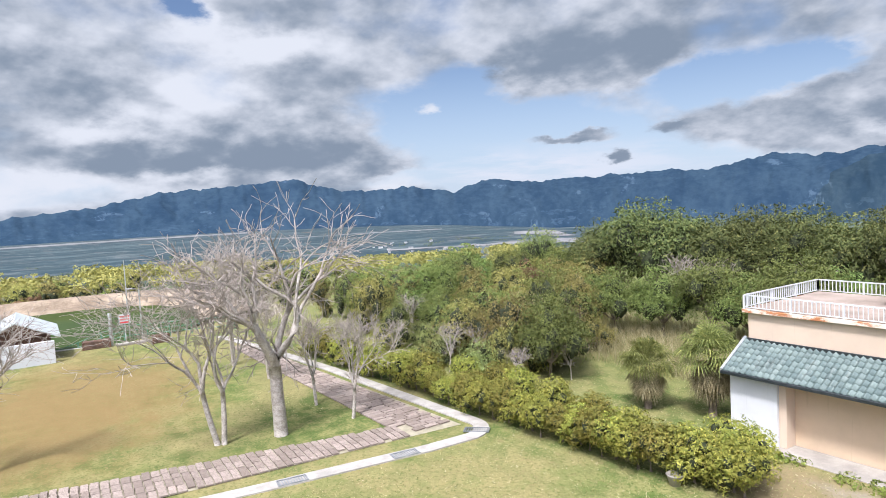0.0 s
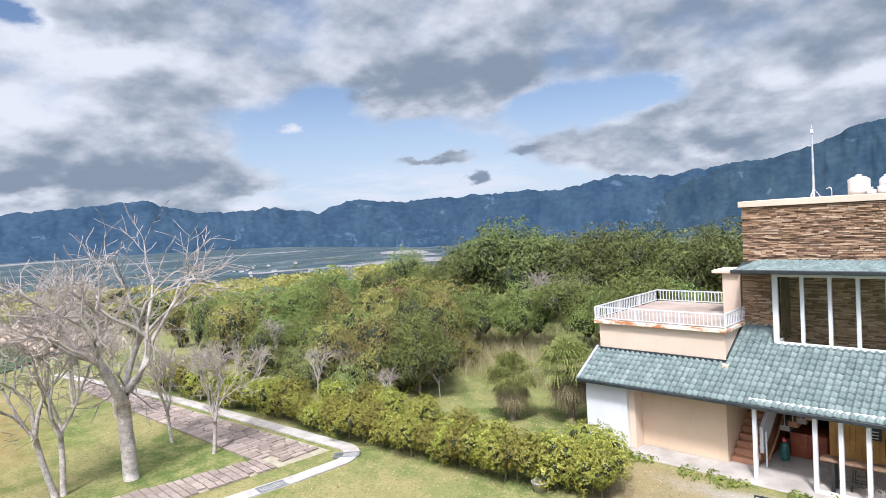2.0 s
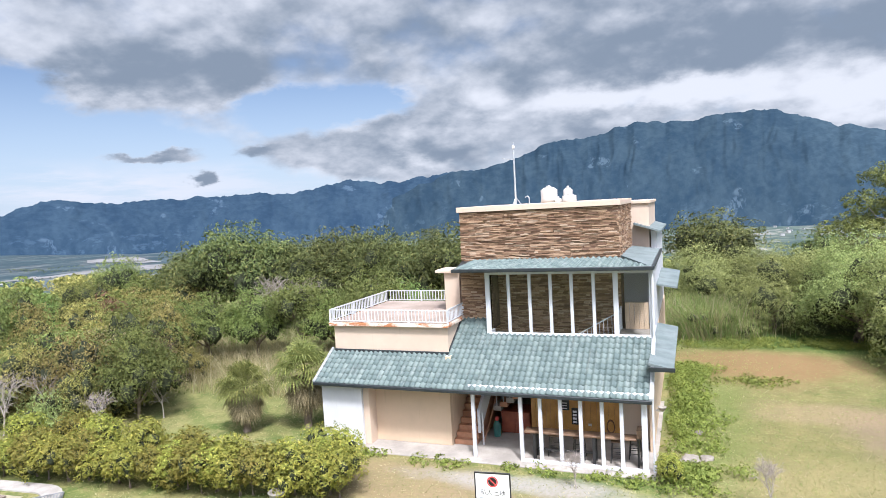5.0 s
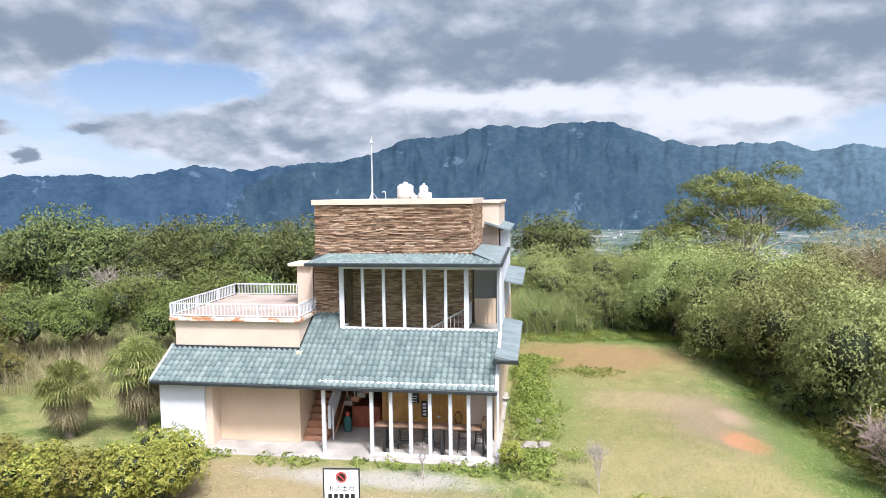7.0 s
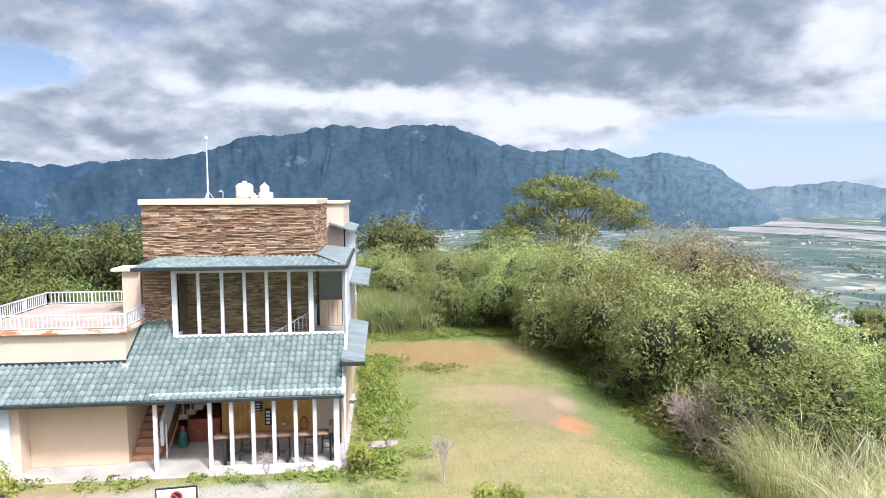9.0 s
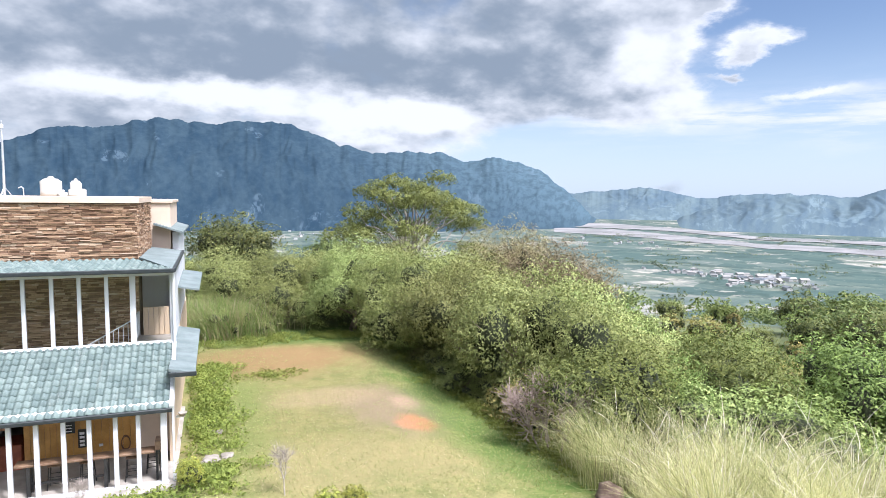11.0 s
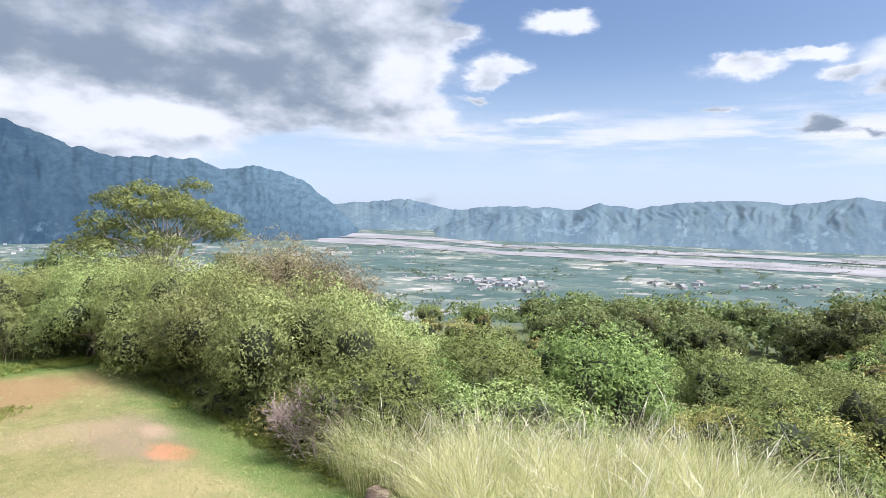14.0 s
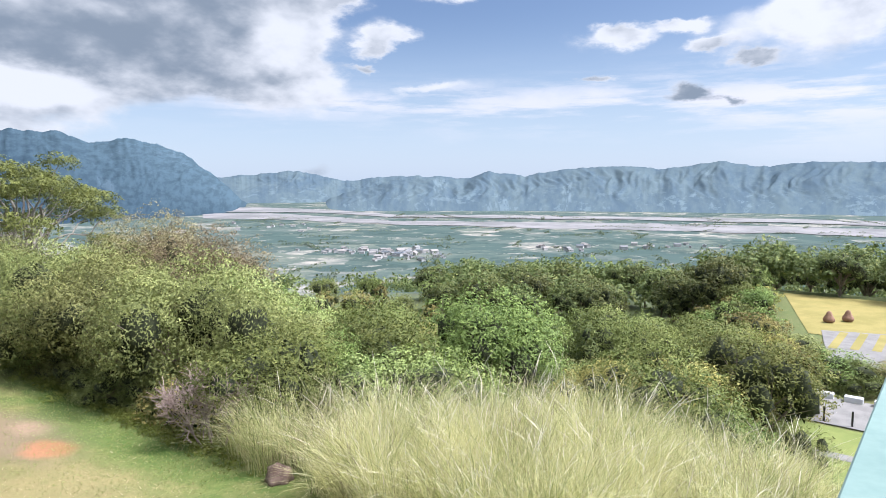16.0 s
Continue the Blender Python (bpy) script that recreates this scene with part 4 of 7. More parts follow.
Build().tube([(-6.3, 26.7, 8.72), (-6.3, 26.7, 8.98), (-6.36, 26.7, 9.05), (-6.46, 26.7, 9.0)], 0.018, 6).done("vent_pipe", METAL, house, "bent roof vent pipe")

# ---------------------------------------------------------------- plants
def pointed_leaves(rng, at, out, crown, size, aspect=0.5, droop=0.2, flat=0.4):
    """Pointed leaves at the points, facing roughly outwards; their shading leans to that of the crown."""
    k = len(at)
    nrm = out + rng.normal(0, flat, (k, 3)) + np.array((0, 0, 0.15))
    nrm /= np.linalg.norm(nrm, axis=1, keepdims=True) + 1e-9
    side = np.cross(nrm, rng.normal(0, 1, (k, 3)))
    side /= np.linalg.norm(side, axis=1, keepdims=True) + 1e-9
    lng = np.cross(nrm, side)
    s = size * rng.uniform(0.6, 1.3, (k, 1))
    tip = at + lng * s - np.array((0, 0, 1)) * s * droop
    base = at - lng * s
    v = np.stack([base - side * s * aspect, base + side * s * aspect, tip], 1).reshape(-1, 3)
    f = np.arange(3 * k).reshape(-1, 3)
    shade = crown * 0.7 + out * 0.5 + nrm * 0.35
    shade /= np.linalg.norm(shade, axis=1, keepdims=True) + 1e-9
    return v, f, np.repeat(shade, 3, 0)


def leaf_cloud(rng, lobes, count, size, clump=0.3, per=18, low=-0.35, aspect=0.5):
    """Leaves gathered in clumps over the outsides of rounded lobes (x, y, z, rx, ry, rz)."""
    lobes = np.array(lobes, float)
    area = (lobes[:, 3] * lobes[:, 4] + lobes[:, 3] * lobes[:, 5] + lobes[:, 4] * lobes[:, 5])
    groups = max(1, count // per)
    pick = np.sort(rng.choice(len(lobes), groups, p=area / area.sum()))
    i = np.arange(groups) - np.searchsorted(pick, pick)
    many = np.bincount(pick, minlength=len(lobes))[pick]
    up = 1 - 2 * (i + 0.5) / many
    turn = i * 2.39996 + pick
    flat = np.sqrt(1 - up * up)
    d = np.stack([np.cos(turn) * flat, np.sin(turn) * flat, up], 1) + rng.normal(0, 0.14, (groups, 3))
    d /= np.linalg.norm(d, axis=1, keepdims=True)
    d[:, 2] = np.where(d[:, 2] < low, -d[:, 2] * 0.6, d[:, 2])
    reach = np.where(rng.random((groups, 1)) < 0.24, rng.uniform(0.45, 0.75, (groups, 1)), 1.0 - 0.2 * rng.random((groups, 1)) ** 2 + rng.normal(0, 0.06, (groups, 1)))
    c = lobes[pick, :3] + d * lobes[pick, 3:] * reach
    # each clump is a small dome of leaves turned outwards and up
    e = rng.normal(0, 1, (groups * per, 3)) + np.repeat(d, per, 0) * 0.7 + np.array((0, 0, 0.7))
    e /= np.linalg.norm(e, axis=1, keepdims=True)
    wide = np.repeat(rng.uniform(0.6, 1.35, (groups, 1)), per, 0) * clump * 1.55
    at = np.repeat(c, per, 0) + e * wide * rng.uniform(0.75, 1.1, (groups * per, 1)) * np.array((1, 1, 0.75))
    return pointed_leaves(rng, at, e, np.repeat(d, per, 0), size, aspect)


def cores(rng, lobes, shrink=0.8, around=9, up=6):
    """A filling inside each lobe: an uneven mass for the inner twigs and the shade among them."""
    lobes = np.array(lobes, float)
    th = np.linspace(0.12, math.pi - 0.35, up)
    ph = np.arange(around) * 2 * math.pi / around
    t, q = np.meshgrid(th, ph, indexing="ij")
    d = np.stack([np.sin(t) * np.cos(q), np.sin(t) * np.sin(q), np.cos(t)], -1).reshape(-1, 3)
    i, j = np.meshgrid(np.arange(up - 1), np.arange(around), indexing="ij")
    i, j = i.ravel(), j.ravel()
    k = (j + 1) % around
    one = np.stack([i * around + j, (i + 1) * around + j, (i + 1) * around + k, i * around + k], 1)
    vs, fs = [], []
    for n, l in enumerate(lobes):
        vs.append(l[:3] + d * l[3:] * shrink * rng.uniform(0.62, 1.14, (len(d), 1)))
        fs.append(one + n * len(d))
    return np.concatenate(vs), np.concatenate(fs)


def limb(b, rng, a, z, r0, r1, bend=0.12, sides=6, parts=5):
    """A crooked tapering limb from a to z."""
    a, z = np.array(a, float), np.array(z, float)
    ln = np.linalg.norm(z - a)
    pts = [a + (z - a) * q + rng.normal(0, bend * ln * 0.35, 3) * math.sin(math.pi * q) for q in np.linspace(0, 1, parts)]
    b.tube(pts, [r0 + (r1 - r0) * q for q in np.linspace(0, 1, parts)], sides)


def tree(name, seed, lobes, count, size, leaf_mat, bark_mat, label, category="tree", trunk=0.16, clump=0.3, base=(0, 0), low=-0.35, group="", stems=1, aspect=0.5, core=True):
    """A tree or shrub at the origin: crooked trunk and limbs, and a crown of leaves."""
    rng = np.random.default_rng(seed)
    root = empty(name, (0, 0, 0), label, category, group)
    wood = Build()
    top = max(l[2] for l in lobes)
    fork = (base[0], base[1], top * 0.28)
    for s in range(stems):
        off = (0, 0) if stems == 1 else tuple(rng.normal(0, trunk * 2.2, 2))
        limb(wood, rng, (base[0] + off[0], base[1] + off[1], -0.35), fork, trunk, trunk * 0.75, 0.06)
    for l in lobes[::max(1, len(lobes) // 22)]:
        if not core:
            # bare limbs that climb steeply, then arch out under the crown
            knee = (fork[0] + (l[0] - fork[0]) * rng.uniform(0.3, 0.5), fork[1] + (l[1] - fork[1]) * rng.uniform(0.3, 0.5), fork[2] + (l[2] - fork[2]) * rng.uniform(0.5, 0.68))
            limb(wood, rng, fork, knee, trunk * 0.62, trunk * 0.36, 0.2, 6, 5)
            limb(wood, rng, knee, (l[0], l[1], l[2]), trunk * 0.36, trunk * 0.1, 0.2, 5, 5)
            continue
        limb(wood, rng, fork, (l[0], l[1], l[2] + l[5] * 0.3), trunk * 0.6, trunk * 0.12, sides=5, parts=4)
        for _ in range(2):
            d = rng.normal(0, 1, 3)
            d /= np.linalg.norm(d)
            limb(wood, rng, (l[0] * 0.6, l[1] * 0.6, fork[2] + (l[2] - fork[2]) * 0.6), (l[0] + d[0] * l[3] * 0.85, l[1] + d[1] * l[4] * 0.85, l[2] + abs(d[2]) * l[5] * 0.8), trunk * 0.28, trunk * 0.06, sides=3, parts=2)
    wood.done("trunk", bark_mat, root, smooth=True)
    v, f, nv = leaf_cloud(rng, lobes, count, size, clump, low=low, aspect=aspect)
    obj("crown", v, f, leaf_mat, root, normals=nv)
    # dark fill standing in for the shade within the crown
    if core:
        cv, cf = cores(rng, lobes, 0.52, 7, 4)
        obj("inner_growth", cv, cf, INNER_SHADE, root)
    return root


def round_lobes(seed, width, high, count, low=0.35, spread=0.62):
    """Lobes for a rounded crown of that width and height."""
    rng = np.random.default_rng(seed)
    out = [(0, 0, high * 0.62, width * 0.32, width * 0.32, high * 0.36)]
    for i in range(count):
        a = 2 * math.pi * (i + rng.uniform(-0.3, 0.3)) / count
        r = width * 0.5 * spread * rng.uniform(0.75, 1.1)
        z = high * rng.uniform(low, 0.68)
        s = rng.uniform(0.85, 1.2)
        out.append((r * math.cos(a), r * math.sin(a), z, width * 0.21 * s, width * 0.21 * s, high * 0.25 * s))
    return out


def plant(proto, x, y, turn=0.0, size=1.0, tall=1.0, first=set()):
    """A copy of a plant on the ground. The first call for each prototype moves the prototype itself."""
    if math.hypot(x, y) > 60:
        proto = FAR_KIND.get(proto.name, proto)
    z = height(x, y)
    m = pose(x, y, z, 0, 0, turn)
    if proto.name not in first:
        first.add(proto.name)
        proto.matrix_basis = m
        ob = proto
    else:
        ob = copy_thing(proto, m)
    ob.scale = (size, size, size * tall)
    return ob


# prototypes; FAR_KIND names the sparser kind that stands further off
FAR_KIND = {}


def both(make, near, far):
    """A plant built twice: with fine leaves for near by, and with fewer and larger ones for further off."""
    a, b = make(*near), make(*far)
    FAR_KIND[a.name] = b
    return a


BUSHES = [tree("broadleaf_tree", 10 + i, round_lobes(20 + i, 6.4, 5.4, 9, 0.22, 0.74), 46000, 0.054, LEAF_BUSH, BARK, "dense grey-green broadleaf tree at the edge of the clearing", trunk=0.14, clump=0.24, low=-0.6, stems=3) for i in range(3)]
DARKS = [both(lambda n, s: tree("forest_tree", 40 + i, round_lobes(50 + i, 7.0, 8.0, 9, 0.42, 0.66), n, s, LEAF_DARK, BARK, "tall dark green forest tree behind the house", trunk=0.2, clump=0.42), (11000, 0.115), (3400, 0.185)) for i in range(2)]
GREENS = [both(lambda n, s: tree("leafy_tree", 60 + i, round_lobes(70 + i, 5.4, 5.6, 8, 0.35, 0.66), n, s, LEAF_BRIGHT, BARK, "bright green leafy tree in the wood", trunk=0.14, clump=0.34), (12000, 0.08), (2800, 0.17)) for i in range(2)]
SCRUBS = [both(lambda n, s: tree("scrub_tree", 80 + i, round_lobes(90 + i, 3.6, 4.8, 9, 0.14, 0.58), n, s, (LEAF_SCRUB, LEAF_OLIVE, LEAF_SCRUB)[i], BARK_PALE, "olive green scrub tree with a thin pale trunk", trunk=0.07, clump=0.26, low=-0.85), (4800, 0.07), (1800, 0.12)) for i in range(3)]
REDS = [tree("rusty_tree", 100, round_lobes(101, 2.4, 4.2, 5, 0.3, 0.5), 1500, 0.13, LEAF_RED, BARK, "small tree with rusty brown leaves", trunk=0.06, clump=0.25)]

def flat_heads(seed, count, wide, high):
    """Crown lobes for a spreading tree: many shallow clumps held up on bare limbs, lower towards the rim."""
    g = random.Random(seed)
    out = []
    for i in range(count):
        r = wide * math.sqrt((i + 0.4) / count)
        a = i * 2.39996
        z = high * (1.0 - 0.42 * (r / wide) ** 2) + g.uniform(-1.6, 0.4)
        out.append((r * math.cos(a), r * math.sin(a) * 0.7, z, g.uniform(0.9, 1.5), g.uniform(0.9, 1.5), g.uniform(0.6, 0.95)))
    return out


UMBRELLA = tree("umbrella_tree", 110, flat_heads(7, 34, 5.6, 9.6), 30000, 0.085, LEAF_OLIVE, BARK_PALE, "tall spreading tree with bare pale limbs", trunk=0.2, clump=0.22, stems=5, low=-0.3, core=False)
HEDGES = [tree("hedge_shrub", 120 + i, round_lobes(130 + i, 1.6, 1.75, 8, 0.3, 0.62), 4600, 0.044, LEAF_HEDGE, BARK, "yellow-green hedge shrub beside the path", "shrub", 0.025, 0.1, stems=3, group="hedge", low=-0.8) for i in range(3)]


VINES = [both(lambda n, s: tree("vine_thicket", 150 + i, round_lobes(155 + i, 5.6, 3.6, 10, 0.15, 0.75), n, s, (LEAF_BRIGHT, LEAF_BUSH, LEAF_SCRUB)[i], BARK, "vine-covered thicket on the slope", "thicket", 0.09, 0.33, stems=2, low=-0.8), (7000, 0.086), (2400, 0.155)) for i in range(3)]


def scatter(protos, places, rnd, size=(0.85, 1.15)):
    for x, y, *s in places:
        k = s[0] if s else 1.0
        plant(rnd.choice(protos), x, y, rnd.uniform(0, 360), k * rnd.uniform(*size), rnd.uniform(0.9, 1.1))


def polar(az, r):
    u = toward(az, 0)
    return u.x * r, u.y * r


rnd = random.Random(5)
# edge of the clearing
for x, y, s, h in ((11.6, 36.0, 1.15, 1.1), (13.2, 31.2, 1.2, 1.1), (15.0, 26.4, 1.26, 1.16), (18.2, 23.0, 0.95, 1.0), (18.8, 30, 1.25, 1.18), (20.4, 26.4, 1.1, 1.1), (8.8, 40.8, 1.1, 1.0), (16, 37, 1.25, 1.15), (23, 24, 0.9, 0.95)):
    plant(rnd.choice(BUSHES), x, y, rnd.uniform(0, 360), s, h)
scatter(BUSHES, [(4.8, 44, 0.95), (0.4, 46, 0.95), (-3, 47, 0.95), (8, 46, 1.0), (12, 43, 1.05), (-6, 45, 0.9), (*polar(-13.6, 51), 0.95), (*polar(-19, 50), 1.0), (*polar(-22.5, 52), 1.0)], rnd)
scatter(DARKS, [(*polar(-2, 53), 1.0), (*polar(-25, 52), 0.7), (*polar(-10, 62), 0.7)], rnd, (0.97, 1.03))
plant(UMBRELLA, *polar(-17.2, 54), 15, 1.2, 0.98)
plant(UMBRELLA, *polar(-24, 62), 200, 0.72)
# low growth that closes the foot of the trees
for i in range(22):
    y = 41 - 19.5 * i / 21
    x = float(np.interp(y, (22, 25, 28, 32, 36, 41), (14.6, 13.4, 12.2, 11.4, 11.6, 10.6))) + rnd.uniform(-0.3, 0.5)
    plant(VINES[1], x, y, rnd.uniform(0, 360), rnd.uniform(0.34, 0.5), rnd.uniform(0.9, 1.25))
# wood behind and left of the house
scatter(DARKS, [(*polar(a, r), s) for a, r, s in ((41.5, 52, 0.94), (38.6, 50, 1.0), (36, 54, 1.0), (33, 50, 0.92), (30, 52, 0.9), (27, 50, 0.86), (24, 47, 0.86), (21, 46, 0.9), (18, 44, 0.9), (15, 47, 0.9), (12, 50, 0.8), (44, 58, 0.8), (8, 50, 0.75))], rnd, (0.97, 1.03))
scatter(GREENS, [(*polar(a, r), s) for a, r, s in ((45, 47, 0.8), (42, 42, 0.75), (38, 41, 0.8), (34, 40, 0.85), (31, 39, 0.8), (28, 38, 0.85), (25, 39, 0.8), (48, 52, 0.8), (22, 37, 0.7))], rnd)
for i in range(120):
    az, r = rnd.uniform(43, 79), 30 + 74 * rnd.random() ** 0.9
    x, y = polar(az, r)
    if y < 19.5 + max(0, (-x - 30)) * 0.02:
        continue
    plant(rnd.choice(SCRUBS + SCRUBS + GREENS[:1]), x, y, rnd.uniform(0, 360), rnd.uniform(0.7, 1.05) * (0.85 if r < 45 else 0.95 if r < 62 else 0.72), rnd.uniform(0.85, 1.1))
scatter(REDS, [(*polar(56, 43), 0.75), (*polar(49.5, 47), 0.9), (*polar(54.5, 40), 0.6)], rnd)
for i in range(54):
    az, r = rnd.uniform(43, 71), rnd.uniform(27, 58)
    x, y = polar(az, r)
    if y < 19.0 or (x > -24 and y < 26):
        continue
    plant(rnd.choice(SCRUBS), x, y, rnd.uniform(0, 360), rnd.uniform(0.6, 0.95), rnd.uniform(0.9, 1.2))
# wood beyond the pond
for i in range(44):
    az, r = rnd.uniform(66, 104), rnd.uniform(92, 125)
    x, y = polar(az, r)
    if abs(az - 80.9) < 2.2:
        continue
    plant(rnd.choice(SCRUBS), x, y, rnd.uniform(0, 360), rnd.uniform(0.7, 1.1), rnd.uniform(0.8, 1.0))
for i in range(26):
    y = -26 + 44 * i / 25 + rnd.uniform(-0.8, 0.8)
    x = -86.5 - rnd.uniform(0, 4)
    if abs(math.degrees(math.atan2(-x, y)) - 80.9) < 2.4:
        continue
    plant(rnd.choice(SCRUBS + SCRUBS + REDS), x, y, rnd.uniform(0, 360), rnd.uniform(0.75, 1.05), rnd.uniform(0.75, 1.0))
# hillside on the right
for i in range(200):
    az, r = rnd.uniform(-82, -30), 24 + 60 * rnd.random() ** 1.25
    if az < -76 and r > 34:
        continue
    if r < 27 and az < -50:
        continue
    x, y = polar(az, r)
    plant(rnd.choice(VINES + VINES + GREENS + SCRUBS[:2]), x, y, rnd.uniform(0, 360), rnd.uniform(0.65, 1.25), rnd.uniform(0.7, 1.1))
for i in range(60):
    az, r = rnd.uniform(-100, -49), rnd.uniform(86, 118)
    if az < -78:
        r += 6
    x, y = polar(az, r)
    plant(rnd.choice(DARKS), x, y, rnd.uniform(0, 360), rnd.uniform(0.8, 1.1), rnd.uniform(0.85, 1.05))
for i in range(26):
    x, y = polar(rnd.uniform(-46, -24), rnd.uniform(55, 100))
    plant(rnd.choice(GREENS + SCRUBS), x, y, rnd.uniform(0, 360), rnd.uniform(0.7, 1.0))

# vine-wrapped stumps, dry shrubs and yellow feathery trees on the slope
COLUMN = tree("vine_column", 170, [(0, 0, 0.9, 0.75, 0.7, 0.9), (0.1, 0, 2.2, 0.55, 0.6, 0.9), (0, 0.1, 3.6, 0.6, 0.5, 0.9), (0.05, 0, 4.8, 0.5, 0.5, 0.7)], 1500, 0.11, LEAF_DARK, BARK, "tall dead stump wrapped in dark vines", "thicket", 0.12, 0.2, low=-0.9)
DRYS = tree("dry_bush", 171, round_lobes(172, 3.4, 3.6, 8, 0.25, 0.7), 3000, 0.06, LEAF_DRY, TWIGWOOD, "half-dead bush with dry brown leaves", "shrub", 0.06, 0.3, stems=4)
FEATHER = tree("feathery_tree", 173, round_lobes(174, 4.6, 6.0, 13, 0.3, 0.72), 8000, 0.07, LEAF_OLIVE, BARK, "feathery yellow-green tree on the slope", trunk=0.1, clump=0.26, stems=3)
for az, r, s in ((-63.7, 38, 0.95), (-42.6, 31, 0.9), (-60.6, 46, 0.8), (-52, 52, 0.8)):
    plant(COLUMN, *polar(az, r), rnd.uniform(0, 360), s)
for az, r, s in ((-58, 34, 0.8), (-50, 66, 1.0), (-66, 44, 0.8), (-38, 50, 0.9), (-72, 60, 1.0), (-55, 44, 0.7)):
    plant(DRYS, *polar(az, r), rnd.uniform(0, 360), s)
DRYTREE = tree("dry_tree", 175, round_lobes(176, 7.0, 9.2, 14, 0.3, 0.7), 26000, 0.06, LEAF_DRY, TWIGWOOD, "half-dead tree with dry brown leaves", "tree", 0.12, 0.3, stems=4)
for az, r in ((-28.4, 41), (-30.8, 42), (-26.0, 43)):
    plant(DRYTREE, *polar(az, r), rnd.uniform(0, 360), 0.95, rnd.uniform(1.15, 1.25))
plant(FEATHER, *polar(-77.3, 34), 40, 1.38, 0.86)
for az, r in ((-81, 52), (-83, 54), (-85, 53), (-87, 55), (-79, 56), (-77, 48), (-75, 54), (-73, 46), (-79, 46), (-78, 62), (-75, 62), (-72, 56), (-75, 68), (-76.5, 74), (-74, 76), (-73, 66), (-77.5, 68), (-80.5, 60), (-70, 50)):
    plant(rnd.choice(VINES + SCRUBS[:1]), *polar(az, r), rnd.uniform(0, 360), rnd.uniform(0.65, 0.9), 0.8)
for az, r in ((-72, 70), (-73.5, 74), (-74.5, 80), (-71, 76), (-75.5, 66), (-76, 60), (-73, 62), (-77, 55), (-72.5, 84), (-75, 88)):
    plant(rnd.choice(VINES), *polar(az, r), rnd.uniform(0, 360), rnd.uniform(0.7, 1.0), 1.0)
for i in range(16):
    x = 69 + i * 1.9
    plant(rnd.choice(VINES + GREENS), x, 13.6 + (x - 70) * 0.29 + rnd.uniform(0, 4.5), rnd.uniform(0, 360), rnd.uniform(0.6, 0.85), 1.0)
for az, r, s in ((-69.8, 33, 0.85), (-70.5, 40, 0.9), (-45.6, 72, 1.0), (-47.5, 76, 0.9), (-75.5, 46, 0.9), (-61, 92, 0.9), (-66, 95, 0.8)):
    plant(FEATHER, *polar(az, r), rnd.uniform(0, 360), s)

for i in range(16):
    x, y = polar(rnd.uniform(-50, -35), rnd.uniform(66, 108))
    plant(rnd.choice(GREENS + SCRUBS + [FEATHER]), x, y, rnd.uniform(0, 360), rnd.uniform(0.8, 1.1), rnd.uniform(0.9, 1.15))

for i in range(30):
    x, y = polar(rnd.uniform(44, 70), rnd.uniform(30, 58))
    if y > 21 and not (x > -24 and y < 27):
        plant(rnd.choice([DRYS, DRYS, FEATHER, FEATHER, REDS[0], GREENS[1]]), x, y, rnd.uniform(0, 360), rnd.uniform(0.55, 0.95), rnd.uniform(0.95, 1.3))
for x, y, s in ((0.6, 41.4, 0.5), (-2.2, 42.0, 0.55), (2.9, 42.2, 0.6), (-0.8, 43, 0.6)):
    plant(VINES[1], x, y, rnd.uniform(0, 360), s, 1.1)

# understorey between the hedge and the wood
for i in range(46):
    x, y = -36 + 20 * rnd.random(), 18.2 + 9 * rnd.random() ** 1.3
    if x > -24.5:
        continue
    plant(rnd.choice([VINES[2], SCRUBS[0], SCRUBS[1], VINES[1], FEATHER]), x, y, rnd.uniform(0, 360), rnd.uniform(0.28, 0.5), rnd.uniform(0.9, 1.3))

# hedge along the path
for i in range(30):
    x = -37 + i * 0.72
    plant(rnd.choice(HEDGES), x + rnd.uniform(-0.15, 0.15), 15.45 + (x + 19) * 0.075 + rnd.uniform(-0.2, 0.2), rnd.uniform(0, 360), rnd.uniform(0.8, 1.18), rnd.uniform(0.85, 1.1))
for i in range(12):
    q = i / 11
    plant(rnd.choice(HEDGES), -16.2 + 6.0 * q + rnd.uniform(-0.2, 0.2), 15.6 + 0.9 * q + rnd.uniform(-0.25, 0.25), rnd.uniform(0, 360), rnd.uniform(0.9, 1.15), rnd.uniform(0.9, 1.05))
for x, y in ((-18.2, 16.6), (-16.4, 17.0), (-20.4, 16.8), (-22.5, 17.2), (-25, 17), (-12.2, 16.9), (-10.8, 17.2)):
    plant(rnd.choice(HEDGES), x, y, rnd.uniform(0, 360), rnd.uniform(0.9, 1.1))


